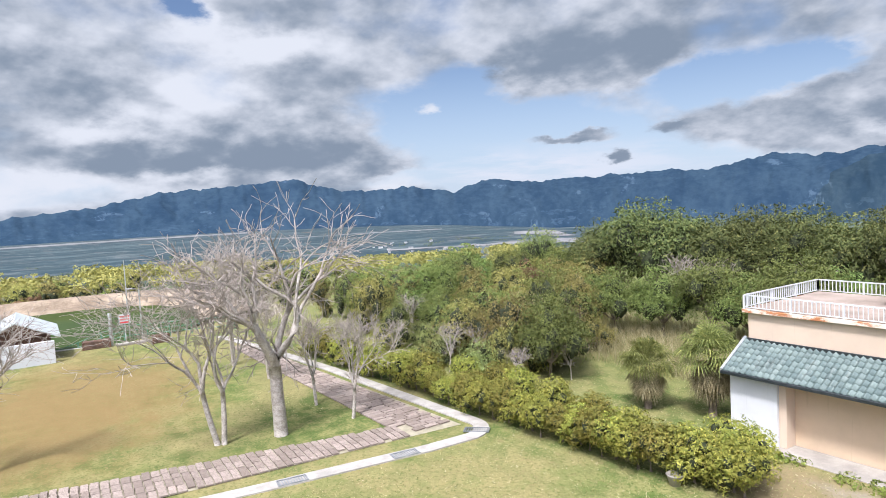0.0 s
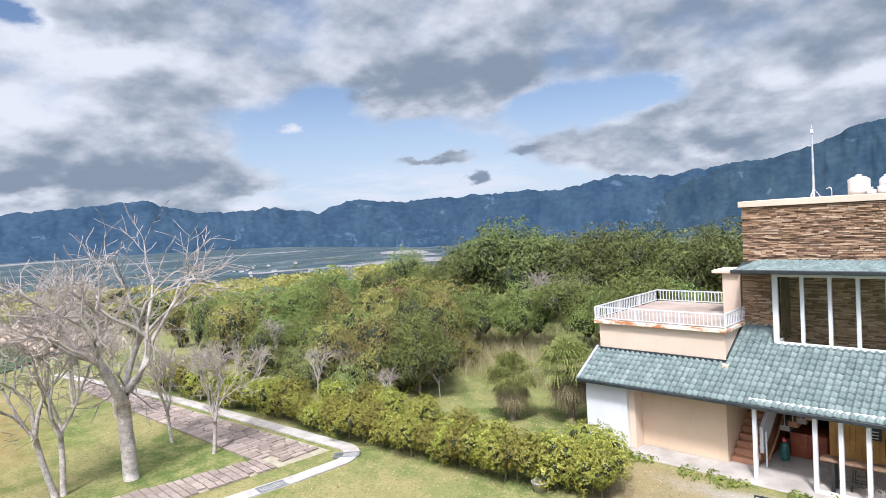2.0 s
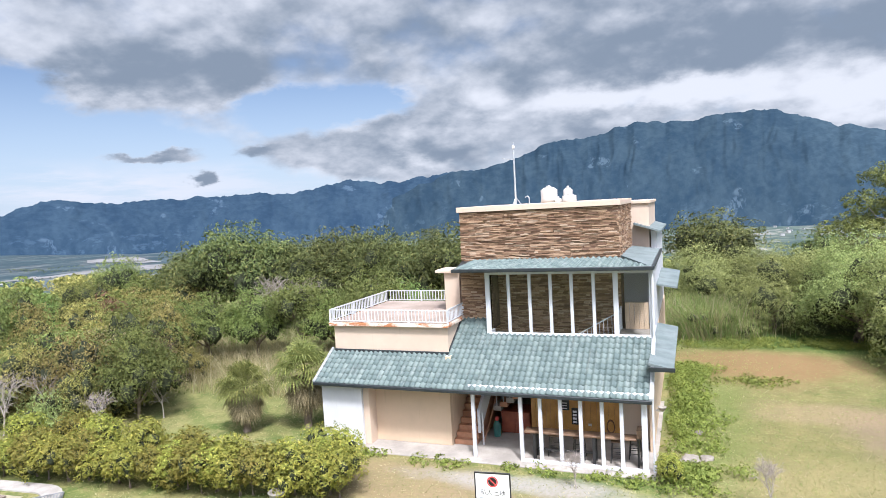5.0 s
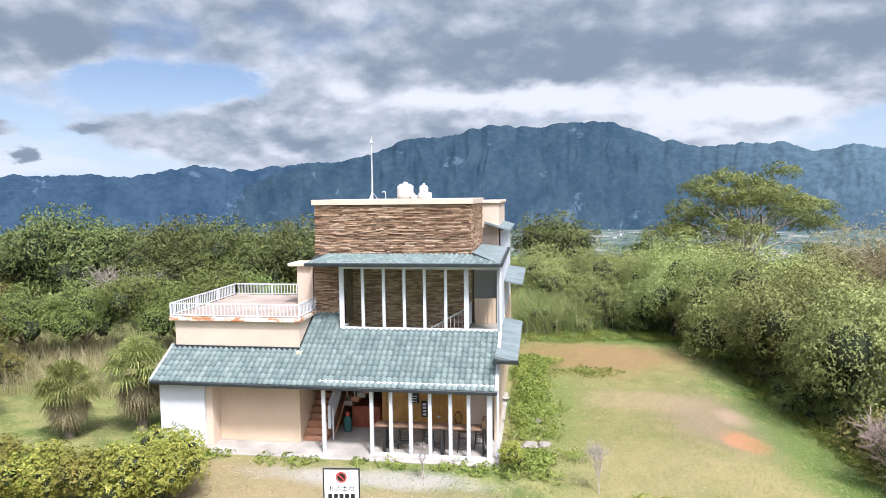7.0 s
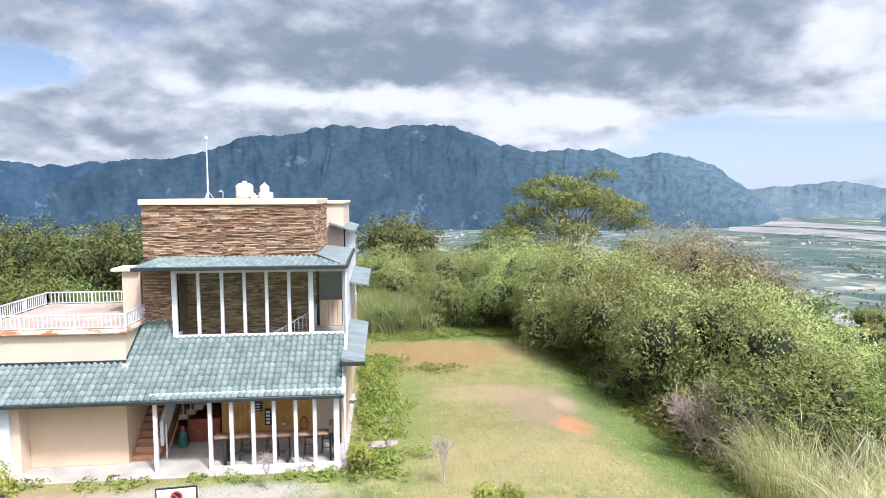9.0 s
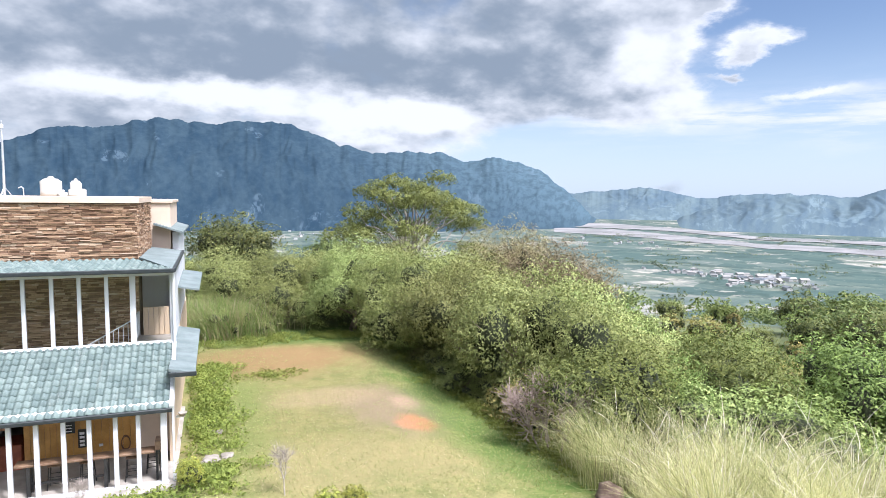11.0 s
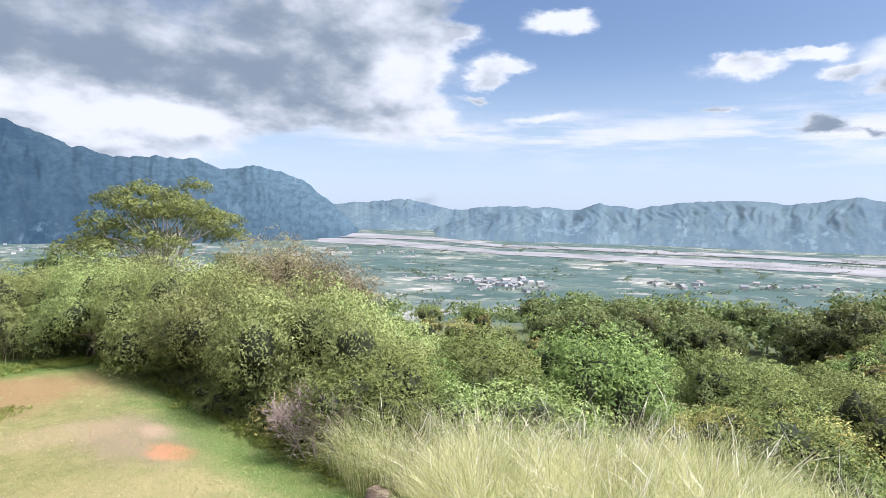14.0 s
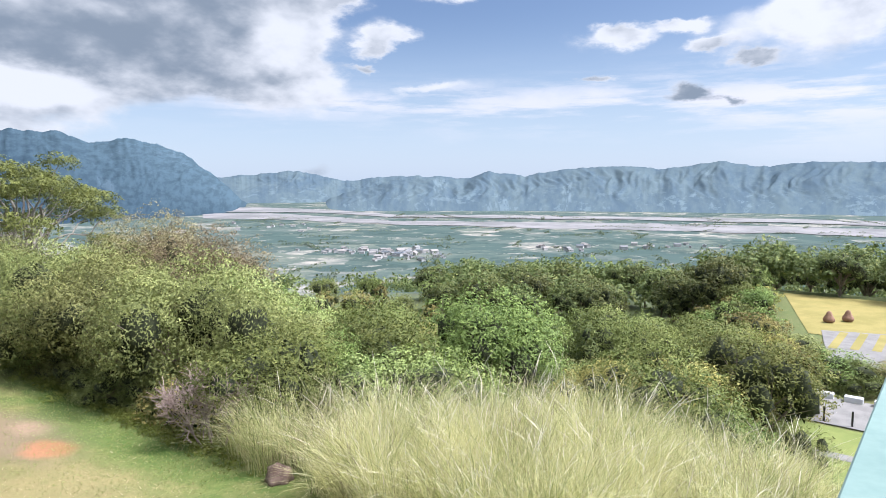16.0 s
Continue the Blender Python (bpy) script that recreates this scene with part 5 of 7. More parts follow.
# bare winter trees on the lawn
def bare_tree(name, seed, stems, high, spread, r0, label, fork=0.3, depth=5):
    rng = np.random.default_rng(seed)
    root = empty(name, (0, 0, 0), label, "tree", "bare lawn trees")
    wood, twigs = Build(), Build()

    def grow(p, d, ln, r, level):
        n = 5 if level < 2 else 4
        pts, q = [p], p
        sway = 0.016 if level == 0 else 0.13
        for i in range(n):
            d = d + rng.normal(0, sway, 3) + np.array((0, 0, 0.03 if level < 3 else -0.01))
            d /= np.linalg.norm(d)
            q = q + d * ln / n
            pts.append(q)
        r1 = max(r * (0.8 if level == 0 else 0.62), 0.010)
        (wood if level < 3 else twigs).tube(pts, [r + (r1 - r) * i / n for i in range(n + 1)], 9 if level < 2 else (5 if level < 4 else 3), cap=level < 1)
        if level >= depth:
            return
        kids = 4 if level == 0 else (3 if level < 4 else 2)
        turn = rng.uniform(0, 6.28)
        for k in range(kids):
            s = np.cross(d, (0.3, 0.2, 1.0))
            s /= np.linalg.norm(s)
            t = np.cross(d, s)
            a = turn + 2 * math.pi * (k + rng.uniform(-0.22, 0.22)) / kids
            w = rng.uniform(0.42, 0.72) * spread * (0.55, 0.75, 0.95, 1.0, 0.95, 0.9, 0.9)[level]
            nd = d * math.cos(w) + (s * math.cos(a) + t * math.sin(a)) * math.sin(w)
            nd[2] += 0.10 if level < 3 else 0.03
            nd /= np.linalg.norm(nd)
            grow(pts[-1] if k < kids - 1 or level == 0 else pts[-2], nd, ln * rng.uniform(0.68, 0.84), r1 * rng.uniform(0.66, 0.86), level + 1)
        if level >= 1:
            for _ in range(2):
                a = rng.normal(0, 1, 3)
                nd = d * 0.6 + a * 0.6
                nd /= np.linalg.norm(nd)
                grow(pts[int(rng.integers(1, 4))], nd, ln * 0.5, max(r1 * 0.35, 0.011), max(level + 2, depth - 1))

    for base, lean, k in stems:
        grow(np.array((*base, -0.2)), np.array((*lean, 1.0)) / np.linalg.norm((*lean, 1.0)), high * fork * k, r0 * k, 0)
    wood.done("trunk", BARK_PALE, root, smooth=True)
    twigs.done("branchwork", TWIGWOOD, root)
    return root


BIG = bare_tree("bare_tree", 3, [((0, 0), (0.0, 0.0), 1.0)], 9.2, 1.12, 0.235, "large leafless tree with pale grey bark on the lawn", 0.30, 5)
TWIN = bare_tree("bare_tree", 8, [((0, 0), (0.0, -0.12), 1.0), ((0.1, 0.2), (0.0, 0.04), 0.95)], 6.0, 0.95, 0.12, "slim leafless tree with twin pale stems", 0.5, 5)
SMALL = bare_tree("bare_tree", 21, [((0, 0), (0.05, 0.08), 1.0)], 5.0, 1.0, 0.085, "small leafless tree beside the paved path", 0.3, 5)
BARE = bare_tree("bare_tree", 27, [((0, 0), (0.05, 0.08), 1.0)], 5.0, 1.0, 0.075, "leafless grey tree in the wood", 0.3, 4)
plant(BIG, -24.6, 7.8, 30, 1.22, 0.92)
plant(TWIN, -25.2, 5.5, 0, 1.0, 0.78)
plant(SMALL, -24.5, 10.9, 0, 1.0)
plant(SMALL, -27.3, 10.4, 140, 0.95)
plant(SMALL, -33.5, 10.2, 250, 1.0)
plant(TWIN, -38, 9.5, 80, 0.8)
plant(BIG, -27.6, -2.4, 200, 0.8)
for az, r, s in ((70, 47, 0.7), (66, 37, 0.7), (62, 36, 0.65), (57, 33, 0.7), (54, 34, 0.6), (51, 29, 0.55), (60, 42, 0.8), (37, 46, 1.2), (34, 45, 1.1), (27, 43, 1.1), (46, 31, 0.5), (73, 52, 0.8)):
    plant(BARE, *polar(az, r), rnd.uniform(0, 360), s * 0.9)


# fan palms
def fan_palm(seed, trunk_h, size, label):
    rng = np.random.default_rng(seed)
    root = empty("fan_palm", (0, 0, 0), label, "palm", "fan palms")
    Build().tube([(0, 0, -0.2), (0.03, 0, trunk_h * 0.5), (0, 0.02, trunk_h)], [0.17, 0.15, 0.13], 9).done("trunk", BARK, root, smooth=True)

    def fans(n, lo, hi, length, mat, name, start):
        b = Build()
        for i in range(n):
            az = 2 * math.pi * rng.random()
            el = radians(rng.uniform(lo, hi))
            d = np.array((math.cos(az) * math.cos(el), math.sin(az) * math.cos(el), math.sin(el)))
            p0 = np.array((0, 0, start + rng.uniform(-0.25, 0.1)))
            p1 = p0 + d * length * rng.uniform(0.4, 0.6)
            b.tube([p0, p1], 0.014, 4, cap=False)
            side = np.cross(d, (0, 0, 1))
            side /= np.linalg.norm(side) + 1e-9
            for k in range(19):
                a = radians(-100 + 200 * k / 18)
                u = d * math.cos(a) + side * math.sin(a)
                ln = length * rng.uniform(0.5, 0.66)
                w = np.cross(u, np.cross(side, d))
                w = w / (np.linalg.norm(w) + 1e-9) * 0.024 * size
                m = p1 + u * ln * 0.6
                t = p1 + u * ln * 0.96 - np.array((0, 0, ln * rng.uniform(0.2, 0.5)))
                b.face(p1, m + w, t, m - w)
        b.done(name, mat, root)

    fans(40, -20, 82, 1.3 * size, LEAF_PALM, "crown", trunk_h)
    fans(46, -88, -35, 1.2 * size, LEAF_DEAD, "dead_fronds", trunk_h - 0.1)
    return root


plant(fan_palm(1, 1.9, 1.0, "fan palm with a skirt of dead fronds"), -17.2, 20.9)
plant(fan_palm(2, 2.5, 1.15, "taller fan palm beside the house"), -14.9, 21.9)


# tall grass on the slope
def blades(name, label, seed, count, spot, tall, mats, shape=((0, 1.0), (0.45, 0.9), (0.8, 0.6), (1.0, 0.1)), thick=(0.009, 0.02), sway=0.32):
    """Bent grass blades; spot(rng) gives plan places and heights."""
    rng = np.random.default_rng(seed)
    xy, hh = spot(rng, count)
    k = len(xy)
    z = np.array([height(x, y) for x, y in xy])
    drift = np.column_stack([np.sin(xy[:, 0] * 1.7 + xy[:, 1] * 0.9) + np.sin(xy[:, 1] * 2.3), np.cos(xy[:, 1] * 1.5 - xy[:, 0] * 1.1)]) * 0.22
    lean = rng.normal(0, sway, (k, 2)) + np.array((-0.12, -0.06)) + drift
    h = hh * rng.uniform(0.55, 1.1, k)
    w = rng.uniform(*thick, k)
    ang = rng.uniform(0, math.pi, k)
    side = np.stack([np.cos(ang), np.sin(ang), 0 * ang], 1) * w[:, None]
    base = np.column_stack([xy, z - 0.05])
    rows = []
    for q, wide in shape:
        c = base + np.column_stack([lean[:, 0] * h * q ** 2, lean[:, 1] * h * q ** 2, h * (q - 0.22 * q ** 3 * np.linalg.norm(lean, axis=1))])
        rows += [c - side * wide, c + side * wide]
    v = np.stack(rows, 1).reshape(-1, 3)
    i = np.arange(k)[:, None] * 8
    f = np.concatenate([i + np.array((0, 1, 3, 2)), i + np.array((2, 3, 5, 4)), i + np.array((4, 5, 7, 6))])
    return tagged(obj(name, v, f, mats), label, "grass", kind="stuff")


def slope_spot(rng, count):
    """A tussocky band below the clearing."""
    t = 330
    az, r = rng.uniform(-83, -33, t), rng.uniform(13.5, 23.0, t)
    hh = rng.uniform(1.1, 3.2, t) * np.where(az < -68, 0.78, 1.0)
    i = rng.integers(0, t, count)
    a, q = np.radians(az[i]), r[i]
    xy = np.column_stack([-np.sin(a) * q, np.cos(a) * q]) + rng.normal(0, 0.35, (count, 2))
    keep = (xy[:, 0] > 11.0) & (np.hypot(xy[:, 0] - 11.0, xy[:, 1] - 15.3) > 1.15)
    return xy[keep], hh[i][keep]


def stand_spot(rng, count):
    """Tall reeds at the back of the clearing."""
    xy = np.column_stack([rng.normal(0.4, 1.3, count), rng.normal(41.8, 0.7, count)])
    return xy, rng.uniform(0.8, 3.0, count)


def meadow_spot(rng, count):
    """Rank grass between the hedge and the wood."""
    xy = np.column_stack([rng.uniform(-34, -14, count), rng.uniform(25, 36, count)])
    return xy, rng.uniform(0.6, 1.5, count)


def plume_spot(rng, count):
    xy, hh = slope_spot(rng, count)
    return xy, hh * 1.25


blades("tall_grass", "tall straw-coloured grass leaning down the slope", 1, 50000, slope_spot, 2.2, STRAW, thick=(0.003, 0.0075), sway=0.42)
blades("grass_plumes", "feathery pale plumes standing over the tall grass", 9, 2200, plume_spot, 2.6, PLUME, ((0, 0.22), (0.72, 0.2), (0.86, 1.0), (1.0, 0.15)), (0.005, 0.012))
blades("green_grass", "green grass growing among the straw", 2, 13000, slope_spot, 1.6, GREENBLADE, thick=(0.004, 0.009), sway=0.5)
blades("dry_stalks", "brown dead stalks among the tall grass", 19, 7000, slope_spot, 1.6, LEAF_DEAD, thick=(0.003, 0.007), sway=0.6)
blades("reeds", "tall reeds at the back of the clearing", 3, 5000, stand_spot, 3.0, STRAW, thick=(0.008, 0.02))
blades("green_reeds", "green leaves among the tall reeds", 13, 6500, stand_spot, 3.0, GREENBLADE, thick=(0.008, 0.02))
blades("rank_grass", "rank yellow-green grass by the wood", 4, 11000, meadow_spot, 1.2, STRAW, thick=(0.006, 0.014))

# ---------------------------------------------------------------- paths, pond and garden things
def strip(pts, widths, z=0.05, thick=0.12):
    """A flat band along plan points, with thickness."""
    b = Build()
    n = len(pts)
    left, right = [], []
    for i, p in enumerate(pts):
        a = Vector(pts[min(i + 1, n - 1)]) - Vector(pts[max(i - 1, 0)])
        s = Vector((-a.y, a.x)).normalized() * widths / 2
        left.append(Vector(p) + s)
        right.append(Vector(p) - s)
    for i in range(n - 1):
        h0, h1 = height(*pts[i]) + z, height(*pts[i + 1]) + z
        a, c, d, e = left[i], left[i + 1], right[i + 1], right[i]
        b.face((e.x, e.y, h0), (d.x, d.y, h1), (c.x, c.y, h1), (a.x, a.y, h0))
        b.face((a.x, a.y, h0), (c.x, c.y, h1), (c.x, c.y, h1 - thick), (a.x, a.y, h0 - thick))
        b.face((e.x, e.y, h0 - thick), (d.x, d.y, h1 - thick), (d.x, d.y, h1), (e.x, e.y, h0))
    return b


line = [(-21.6, -6), (-20.95, 0), (-20.1, 6), (-19.45, 11.5)]
for i in range(1, 8):
    a = math.pi / 2 * i / 7
    line.append((-20.6 + 1.25 * math.cos(a), 13.2 + 1.3 * math.sin(a)))
line += [(-26, 14.05), (-33, 13.5), (-40, 12.5), (-48, 11.2)]
path = tagged(strip(line, 0.62, 0.05).done("path", PATH), "narrow pale concrete drain path round the lawn", "path", kind="structure")
rnd = random.Random(11)

GRATE = material("grate_metal", mottled((0.22, 0.24, 0.25), (0.34, 0.36, 0.38), 3.0), 0.5, 0.6)


def grate(x, y, turn):
    g = empty("drain_grate", (x, y, 0.06), "steel drain grate set in the concrete path", "drain grate", "path drain grates")
    m = pose(x, y, 0, 0, 0, turn)
    b = Build()
    for x0, x1, y0, y1 in ((-0.24, 0.24, -0.5, -0.46), (-0.24, 0.24, 0.46, 0.5), (-0.24, -0.2, -0.46, 0.46), (0.2, 0.24, -0.46, 0.46)):
        b.box(x0, x1, y0, y1, 0.03, 0.075)
    b.v = [tuple(m @ Vector(v)) for v in b.v]
    b.done("frame", GRATE, g)
    for i in range(10):
        s = Build().box(-0.2, 0.2, -0.44 + i * 0.092, -0.40 + i * 0.092, 0.045, 0.07)
        s.v = [tuple(m @ Vector(v)) for v in s.v]
        s.done("slat", GRATE, g)


grate(-19.98, 6.6, -7)
grate(-19.5, 10.6, -7)
grate(-19.75, 13.95, -45)

# two stretches of paving laid in cross rows
PAVER = material("paver", lambda n: (n.mix(n.step(n.noise(n.add("ShaderNodeTexCoord", _out=3), 7, 6, 0.8), 0.42, 0.68, 0.0, 0.8),
                                           n.mix(n.add("ShaderNodeObjectInfo", _out=5), (0.225, 0.18, 0.15), (0.40, 0.33, 0.285)), (0.13, 0.10, 0.08)), n.noise(n.add("ShaderNodeTexCoord", _out=3), 40, 3, 0.6)), 0.9, bump=0.6)
PAVER_FAR = material("paver_far", lambda n: (n.mix(n.step(n.noise(n.add("ShaderNodeTexCoord", _out=3), 7, 6, 0.8), 0.42, 0.68, 0.0, 0.8),
                                               n.mix(n.add("ShaderNodeNewGeometry", _out=8), (0.225, 0.18, 0.15), (0.40, 0.33, 0.285)), (0.13, 0.10, 0.08)), n.noise(n.add("ShaderNodeTexCoord", _out=3), 40, 3, 0.6)), 0.9, bump=0.4)
BED = material("paving_bed", mottled((0.24, 0.215, 0.15), (0.36, 0.33, 0.24), 2.0), 0.95, bump=0.4)
paved = tagged(Build().face((-25.4, -4.5, 0.015), (-22.1, -4.5, 0.015), (-20.75, 13.9, 0.015), (-22.3, 11.45, 0.015))
               .face((-22.3, 11.45, 0.015), (-20.75, 13.9, 0.015), (-44, 12.0, 0.015), (-44, 10.8, 0.015)).done("paved_walk", BED), "weathered brown paved walk across the lawn", "walk", kind="structure")
slab_m = Build().box(-0.5, 0.5, -0.5, 0.5, 0, 0.05)
first_paver, count = None, 0
rest = Build()


def lay_paver(cx, cy, w, d, turn, lift):
    global first_paver, count
    m = pose(cx, cy, 0.02 + lift, 0, 0, turn) @ Matrix.Diagonal((w - 0.03, d - 0.045, 1, 1))
    if count < 300:
        if first_paver is None:
            first_paver = slab_m.done("paver", PAVER, paved)
            o = first_paver
        else:
            o = new("paver", first_paver.data)
            o.parent = paved
        o.matrix_basis = m
        count += 1
    else:
        k = len(rest.v)
        rest.v.extend(tuple(m @ Vector(v)) for v in slab_m.v)
        rest.f.extend(tuple(k + i for i in f) for f in slab_m.f)


y = -4.3
while y < 11.6:
    q = (y + 4.5) / 18.4
    outer, inner = -22.05 + 1.3 * q, -25.3 + 3.0 * (y + 4.5) / 16
    d = rnd.uniform(0.25, 0.33)
    x = inner + rnd.uniform(-0.08, 0.08)
    while x < outer - 0.25:
        w = outer - x if outer - x < 0.9 else rnd.uniform(0.45, 0.8)
        lay_paver(x + w / 2, y + d / 2 - (x - inner) * 0.03, w, d, -4, rnd.uniform(0, 0.014))
        x += w
    y += d
x = -21.4
while x > -43.5:
    q = (-x - 21) / 23
    lo, hi = 11.45 - 0.7 * q, 13.75 - 1.8 * q
    d = rnd.uniform(0.25, 0.33)
    y = lo
    while y < hi - 0.2:
        w = min(rnd.uniform(0.45, 0.8), hi - y)
        if y + w / 2 < 13.8 and (x < -22.3 or y > 11.6):
            lay_paver(x, y + w / 2, d, w, 5, rnd.uniform(0, 0.014))
        y += w
    x -= d
tagged(rest.done("pavers", PAVER_FAR, paved), kind="stuff")

# pond
def pond_water():
    """Murky green water with a dull mirror on it."""
    m = bpy.data.materials.new("pond_water")
    m.use_nodes = True
    n = Nodes(m.node_tree)
    p = n.add("ShaderNodeTexCoord", _out=3)
    murk = n.add("ShaderNodeBsdfDiffuse", Color=n.mix(n.noise(p, 0.25, 4, 0.6), (0.022, 0.045, 0.010), (0.055, 0.08, 0.022)))
    ripple = n.add("ShaderNodeBump", Height=n.noise(p, 3.0, 3, 0.6), Strength=0.08, Distance=0.05)
    shine = n.add("ShaderNodeBsdfGlossy", Color=(0.9, 0.95, 0.9, 1), Roughness=0.04, Normal=ripple)
    both = m.node_tree.nodes.new("ShaderNodeMixShader")
    n.put(both.inputs[0], 0.09)
    m.node_tree.links.new(murk, both.inputs[1])
    m.node_tree.links.new(shine, both.inputs[2])
    out = m.node_tree.nodes.new("ShaderNodeOutputMaterial")
    m.node_tree.links.new(both.outputs[0], out.inputs[0])
    return m


WATER = pond_water()
pond = Build()
ring = []
for i in range(40):
    a = 2 * math.pi * i / 40
    c, s = math.cos(a), math.sin(a)
    ring.append((-66 + 12.5 * math.copysign(abs(c) ** 0.6, c), -2 + 15 * math.copysign(abs(s) ** 0.7, s), -0.42))
pond.face(*ring)
tagged(pond.done("pond_water", WATER), "still green pond water", "pond", kind="structure")

EARTH = material("bank_earth", mottled((0.17, 0.125, 0.085), (0.36, 0.29, 0.21), 0.5, 6.0), 0.95, bump=0.6)


def pond_bank():
    """A pale ledge at the waterline and a slope of bare earth above it, round the far side of the pond."""
    b = Build()
    n = 60
    rows = []
    for i in range(n + 1):
        a = radians(68 + 224 * i / n)
        c, s = math.cos(a), math.sin(a)
        ring = []
        for k, z in ((0.985, -0.5), (1.01, -0.12), (1.05, -0.08), (1.10, 0.35), (1.19, 0.85), (1.30, 0.7)):
            k += 0.012 * noise.noise((i * 0.35, k * 9, 2))
            x, y = -66 + 12.5 * k * math.copysign(abs(c) ** 0.6, c), -2 + 15 * k * math.copysign(abs(s) ** 0.7, s)
            rise = smooth(-62, -70, x)
            ring.append((x, y, max(z * (0.35 + 0.65 * rise) + 0.08 * noise.noise((x * 0.6, y * 0.6, 5)), height(x, y) + 0.03 if k > 1.02 and rise < 0.4 else -9)))
        rows.append(ring)
    for p, q in zip(rows, rows[1:]):
        for k in range(5):
            b.face(p[k], q[k], q[k + 1], p[k + 1])
    return tagged(b.done("pond_bank", EARTH, smooth=True), "bare brown earth bank round the far side of the pond", "bank", kind="structure")


pond_bank()
GREENPAINT = material("green_paint", mottled((0.06, 0.19, 0.12), (0.10, 0.26, 0.17), 3.0), 0.5)


def fence(name, a, b, high, rails, gap, mat, label):
    """A post and rail fence between two plan points."""
    a, b = Vector(a), Vector(b)
    run = (b - a).length
    n = max(1, round(run / gap))
    root = empty(name, (a.x, a.y, height(a.x, a.y)), label, "fence")
    for i in range(n + 1):
        c = a + (b - a) * i / n
        z = height(c.x, c.y)
        Build().tube([(c.x, c.y, z - 0.1), (c.x, c.y, z + high)], 0.04, 6).done("post", mat, root)
    for k in range(rails):
        h = high * (k + 1) / rails - 0.03
        Build().tube([(p.x, p.y, height(p.x, p.y) + h) for p in (a + (b - a) * i / n for i in range(n + 1))], 0.028, 6).done("rail", mat, root)


fence("pond_fence", (-54.3, 0.9), (-50.6, 13), 1.1, 3, 1.6, GREENPAINT, "green metal fence on the near bank")
fence("bank_fence", (-85, -14), (-82, 18), 1.1, 2, 2.4, GREENPAINT, "green rail fence on the far bank")

# hut at the pond
ROOF_SHEET = material("roof_sheet", mottled((0.42, 0.47, 0.47), (0.56, 0.60, 0.60), 1.5), 0.5, 0.2)
hut = empty("hut", (-51, -1.4, 0), "small dark hut with a grey sheet roof behind a white wall", "hut")
Build().box(-54.5, -49.2, -3.1, 0.7, -0.05, 1.7, 0.02).done("wall", DARKWOOD, hut)
hr = Build()
for s in (-1, 1):
    e = -1.2 + s * 2.45
    hr.face((-55, -1.2, 2.75), (-48.6, -1.2, 2.75), (-48.6, e, 1.55), (-55, e, 1.55))
    hr.face((-55, -1.2, 2.67), (-48.6, -1.2, 2.67), (-48.6, e, 1.47), (-55, e, 1.47))
    hr.face((-48.6, -1.2, 2.75), (-48.6, e, 1.55), (-48.6, e, 1.47), (-48.6, -1.2, 2.67))
    hr.face((-55, e, 1.55), (-48.6, e, 1.55), (-48.6, e, 1.47), (-55, e, 1.47))
hr.done("roof", ROOF_SHEET, hut)
Build().face((-49.19, -3.1, 1.7), (-49.19, 0.7, 1.7), (-49.19, -1.2, 2.66)).done("gable", DARKWOOD, hut)
tagged(Build().box(-48.2, -48.0, -8.0, 0.85, -0.1, 1.42, 0.02).done("garden_wall", WHITE), "low white painted garden wall", "wall")
tagged(Build().tube([(-48.6, -0.55, 1.05), (-47.98, -0.55, 1.05)], 0.06, 10).done("wall_lamp", BLACK), "small dark lamp on the white wall", "lamp")

pole = empty("flag_pole", (-52.9, 5.8, 0), "tall thin pale metal pole by the pond", "pole")
Build().tube([(-52.9, 5.8, -0.1), (-52.9, 5.8, 3.2), (-52.9, 5.8, 5.95)], [0.055, 0.045, 0.03], 8).done("shaft", METAL, pole)
pole2 = empty("lamp_pole", (-51.6, 6.5, 0), "pale metal lamp pole with a short arm", "pole")
Build().tube([(-51.6, 6.5, -0.1), (-51.6, 6.5, 3.9)], 0.05, 8).done("shaft", METAL, pole2)
Build().tube([(-51.6, 6.5, 3.8), (-51.6, 5.9, 3.9)], 0.03, 6).done("arm", METAL, pole2)
Build().box(-51.68, -51.52, 5.7, 6.05, 3.86, 3.95, 0.01).done("lamp_head", WHITE, pole2)
REDPAINT = material("red_paint", mottled((0.55, 0.05, 0.05), (0.65, 0.09, 0.08), 3.0), 0.5)
warn = empty("warning_board", (-52.7, 5.5, 0), "red and white warning board on a post", "sign")
Build().tube([(-52.7, 5.5, -0.1), (-52.7, 5.5, 1.5)], 0.035, 6).done("post", WHITE, warn)
Build().box(-52.68, -52.64, 5.1, 5.9, 1.2, 1.95, 0.01).done("board", WHITE, warn)
for i in range(3):
    Build().box(-52.639, -52.632, 5.18, 5.82, 1.28 + i * 0.22, 1.4 + i * 0.22).done("red_bar", REDPAINT, warn)
tagged(Build().tube([(-51.1, 4.4, -0.1), (-51.1, 4.4, 2.35)], 0.13, 12).done("steel_post", METAL), "thick galvanised steel post at the lawn edge", "post")


REDBROWN = material("weathered_slat", mottled((0.09, 0.055, 0.04), (0.20, 0.125, 0.095), 4.0), 0.8, bump=0.3)


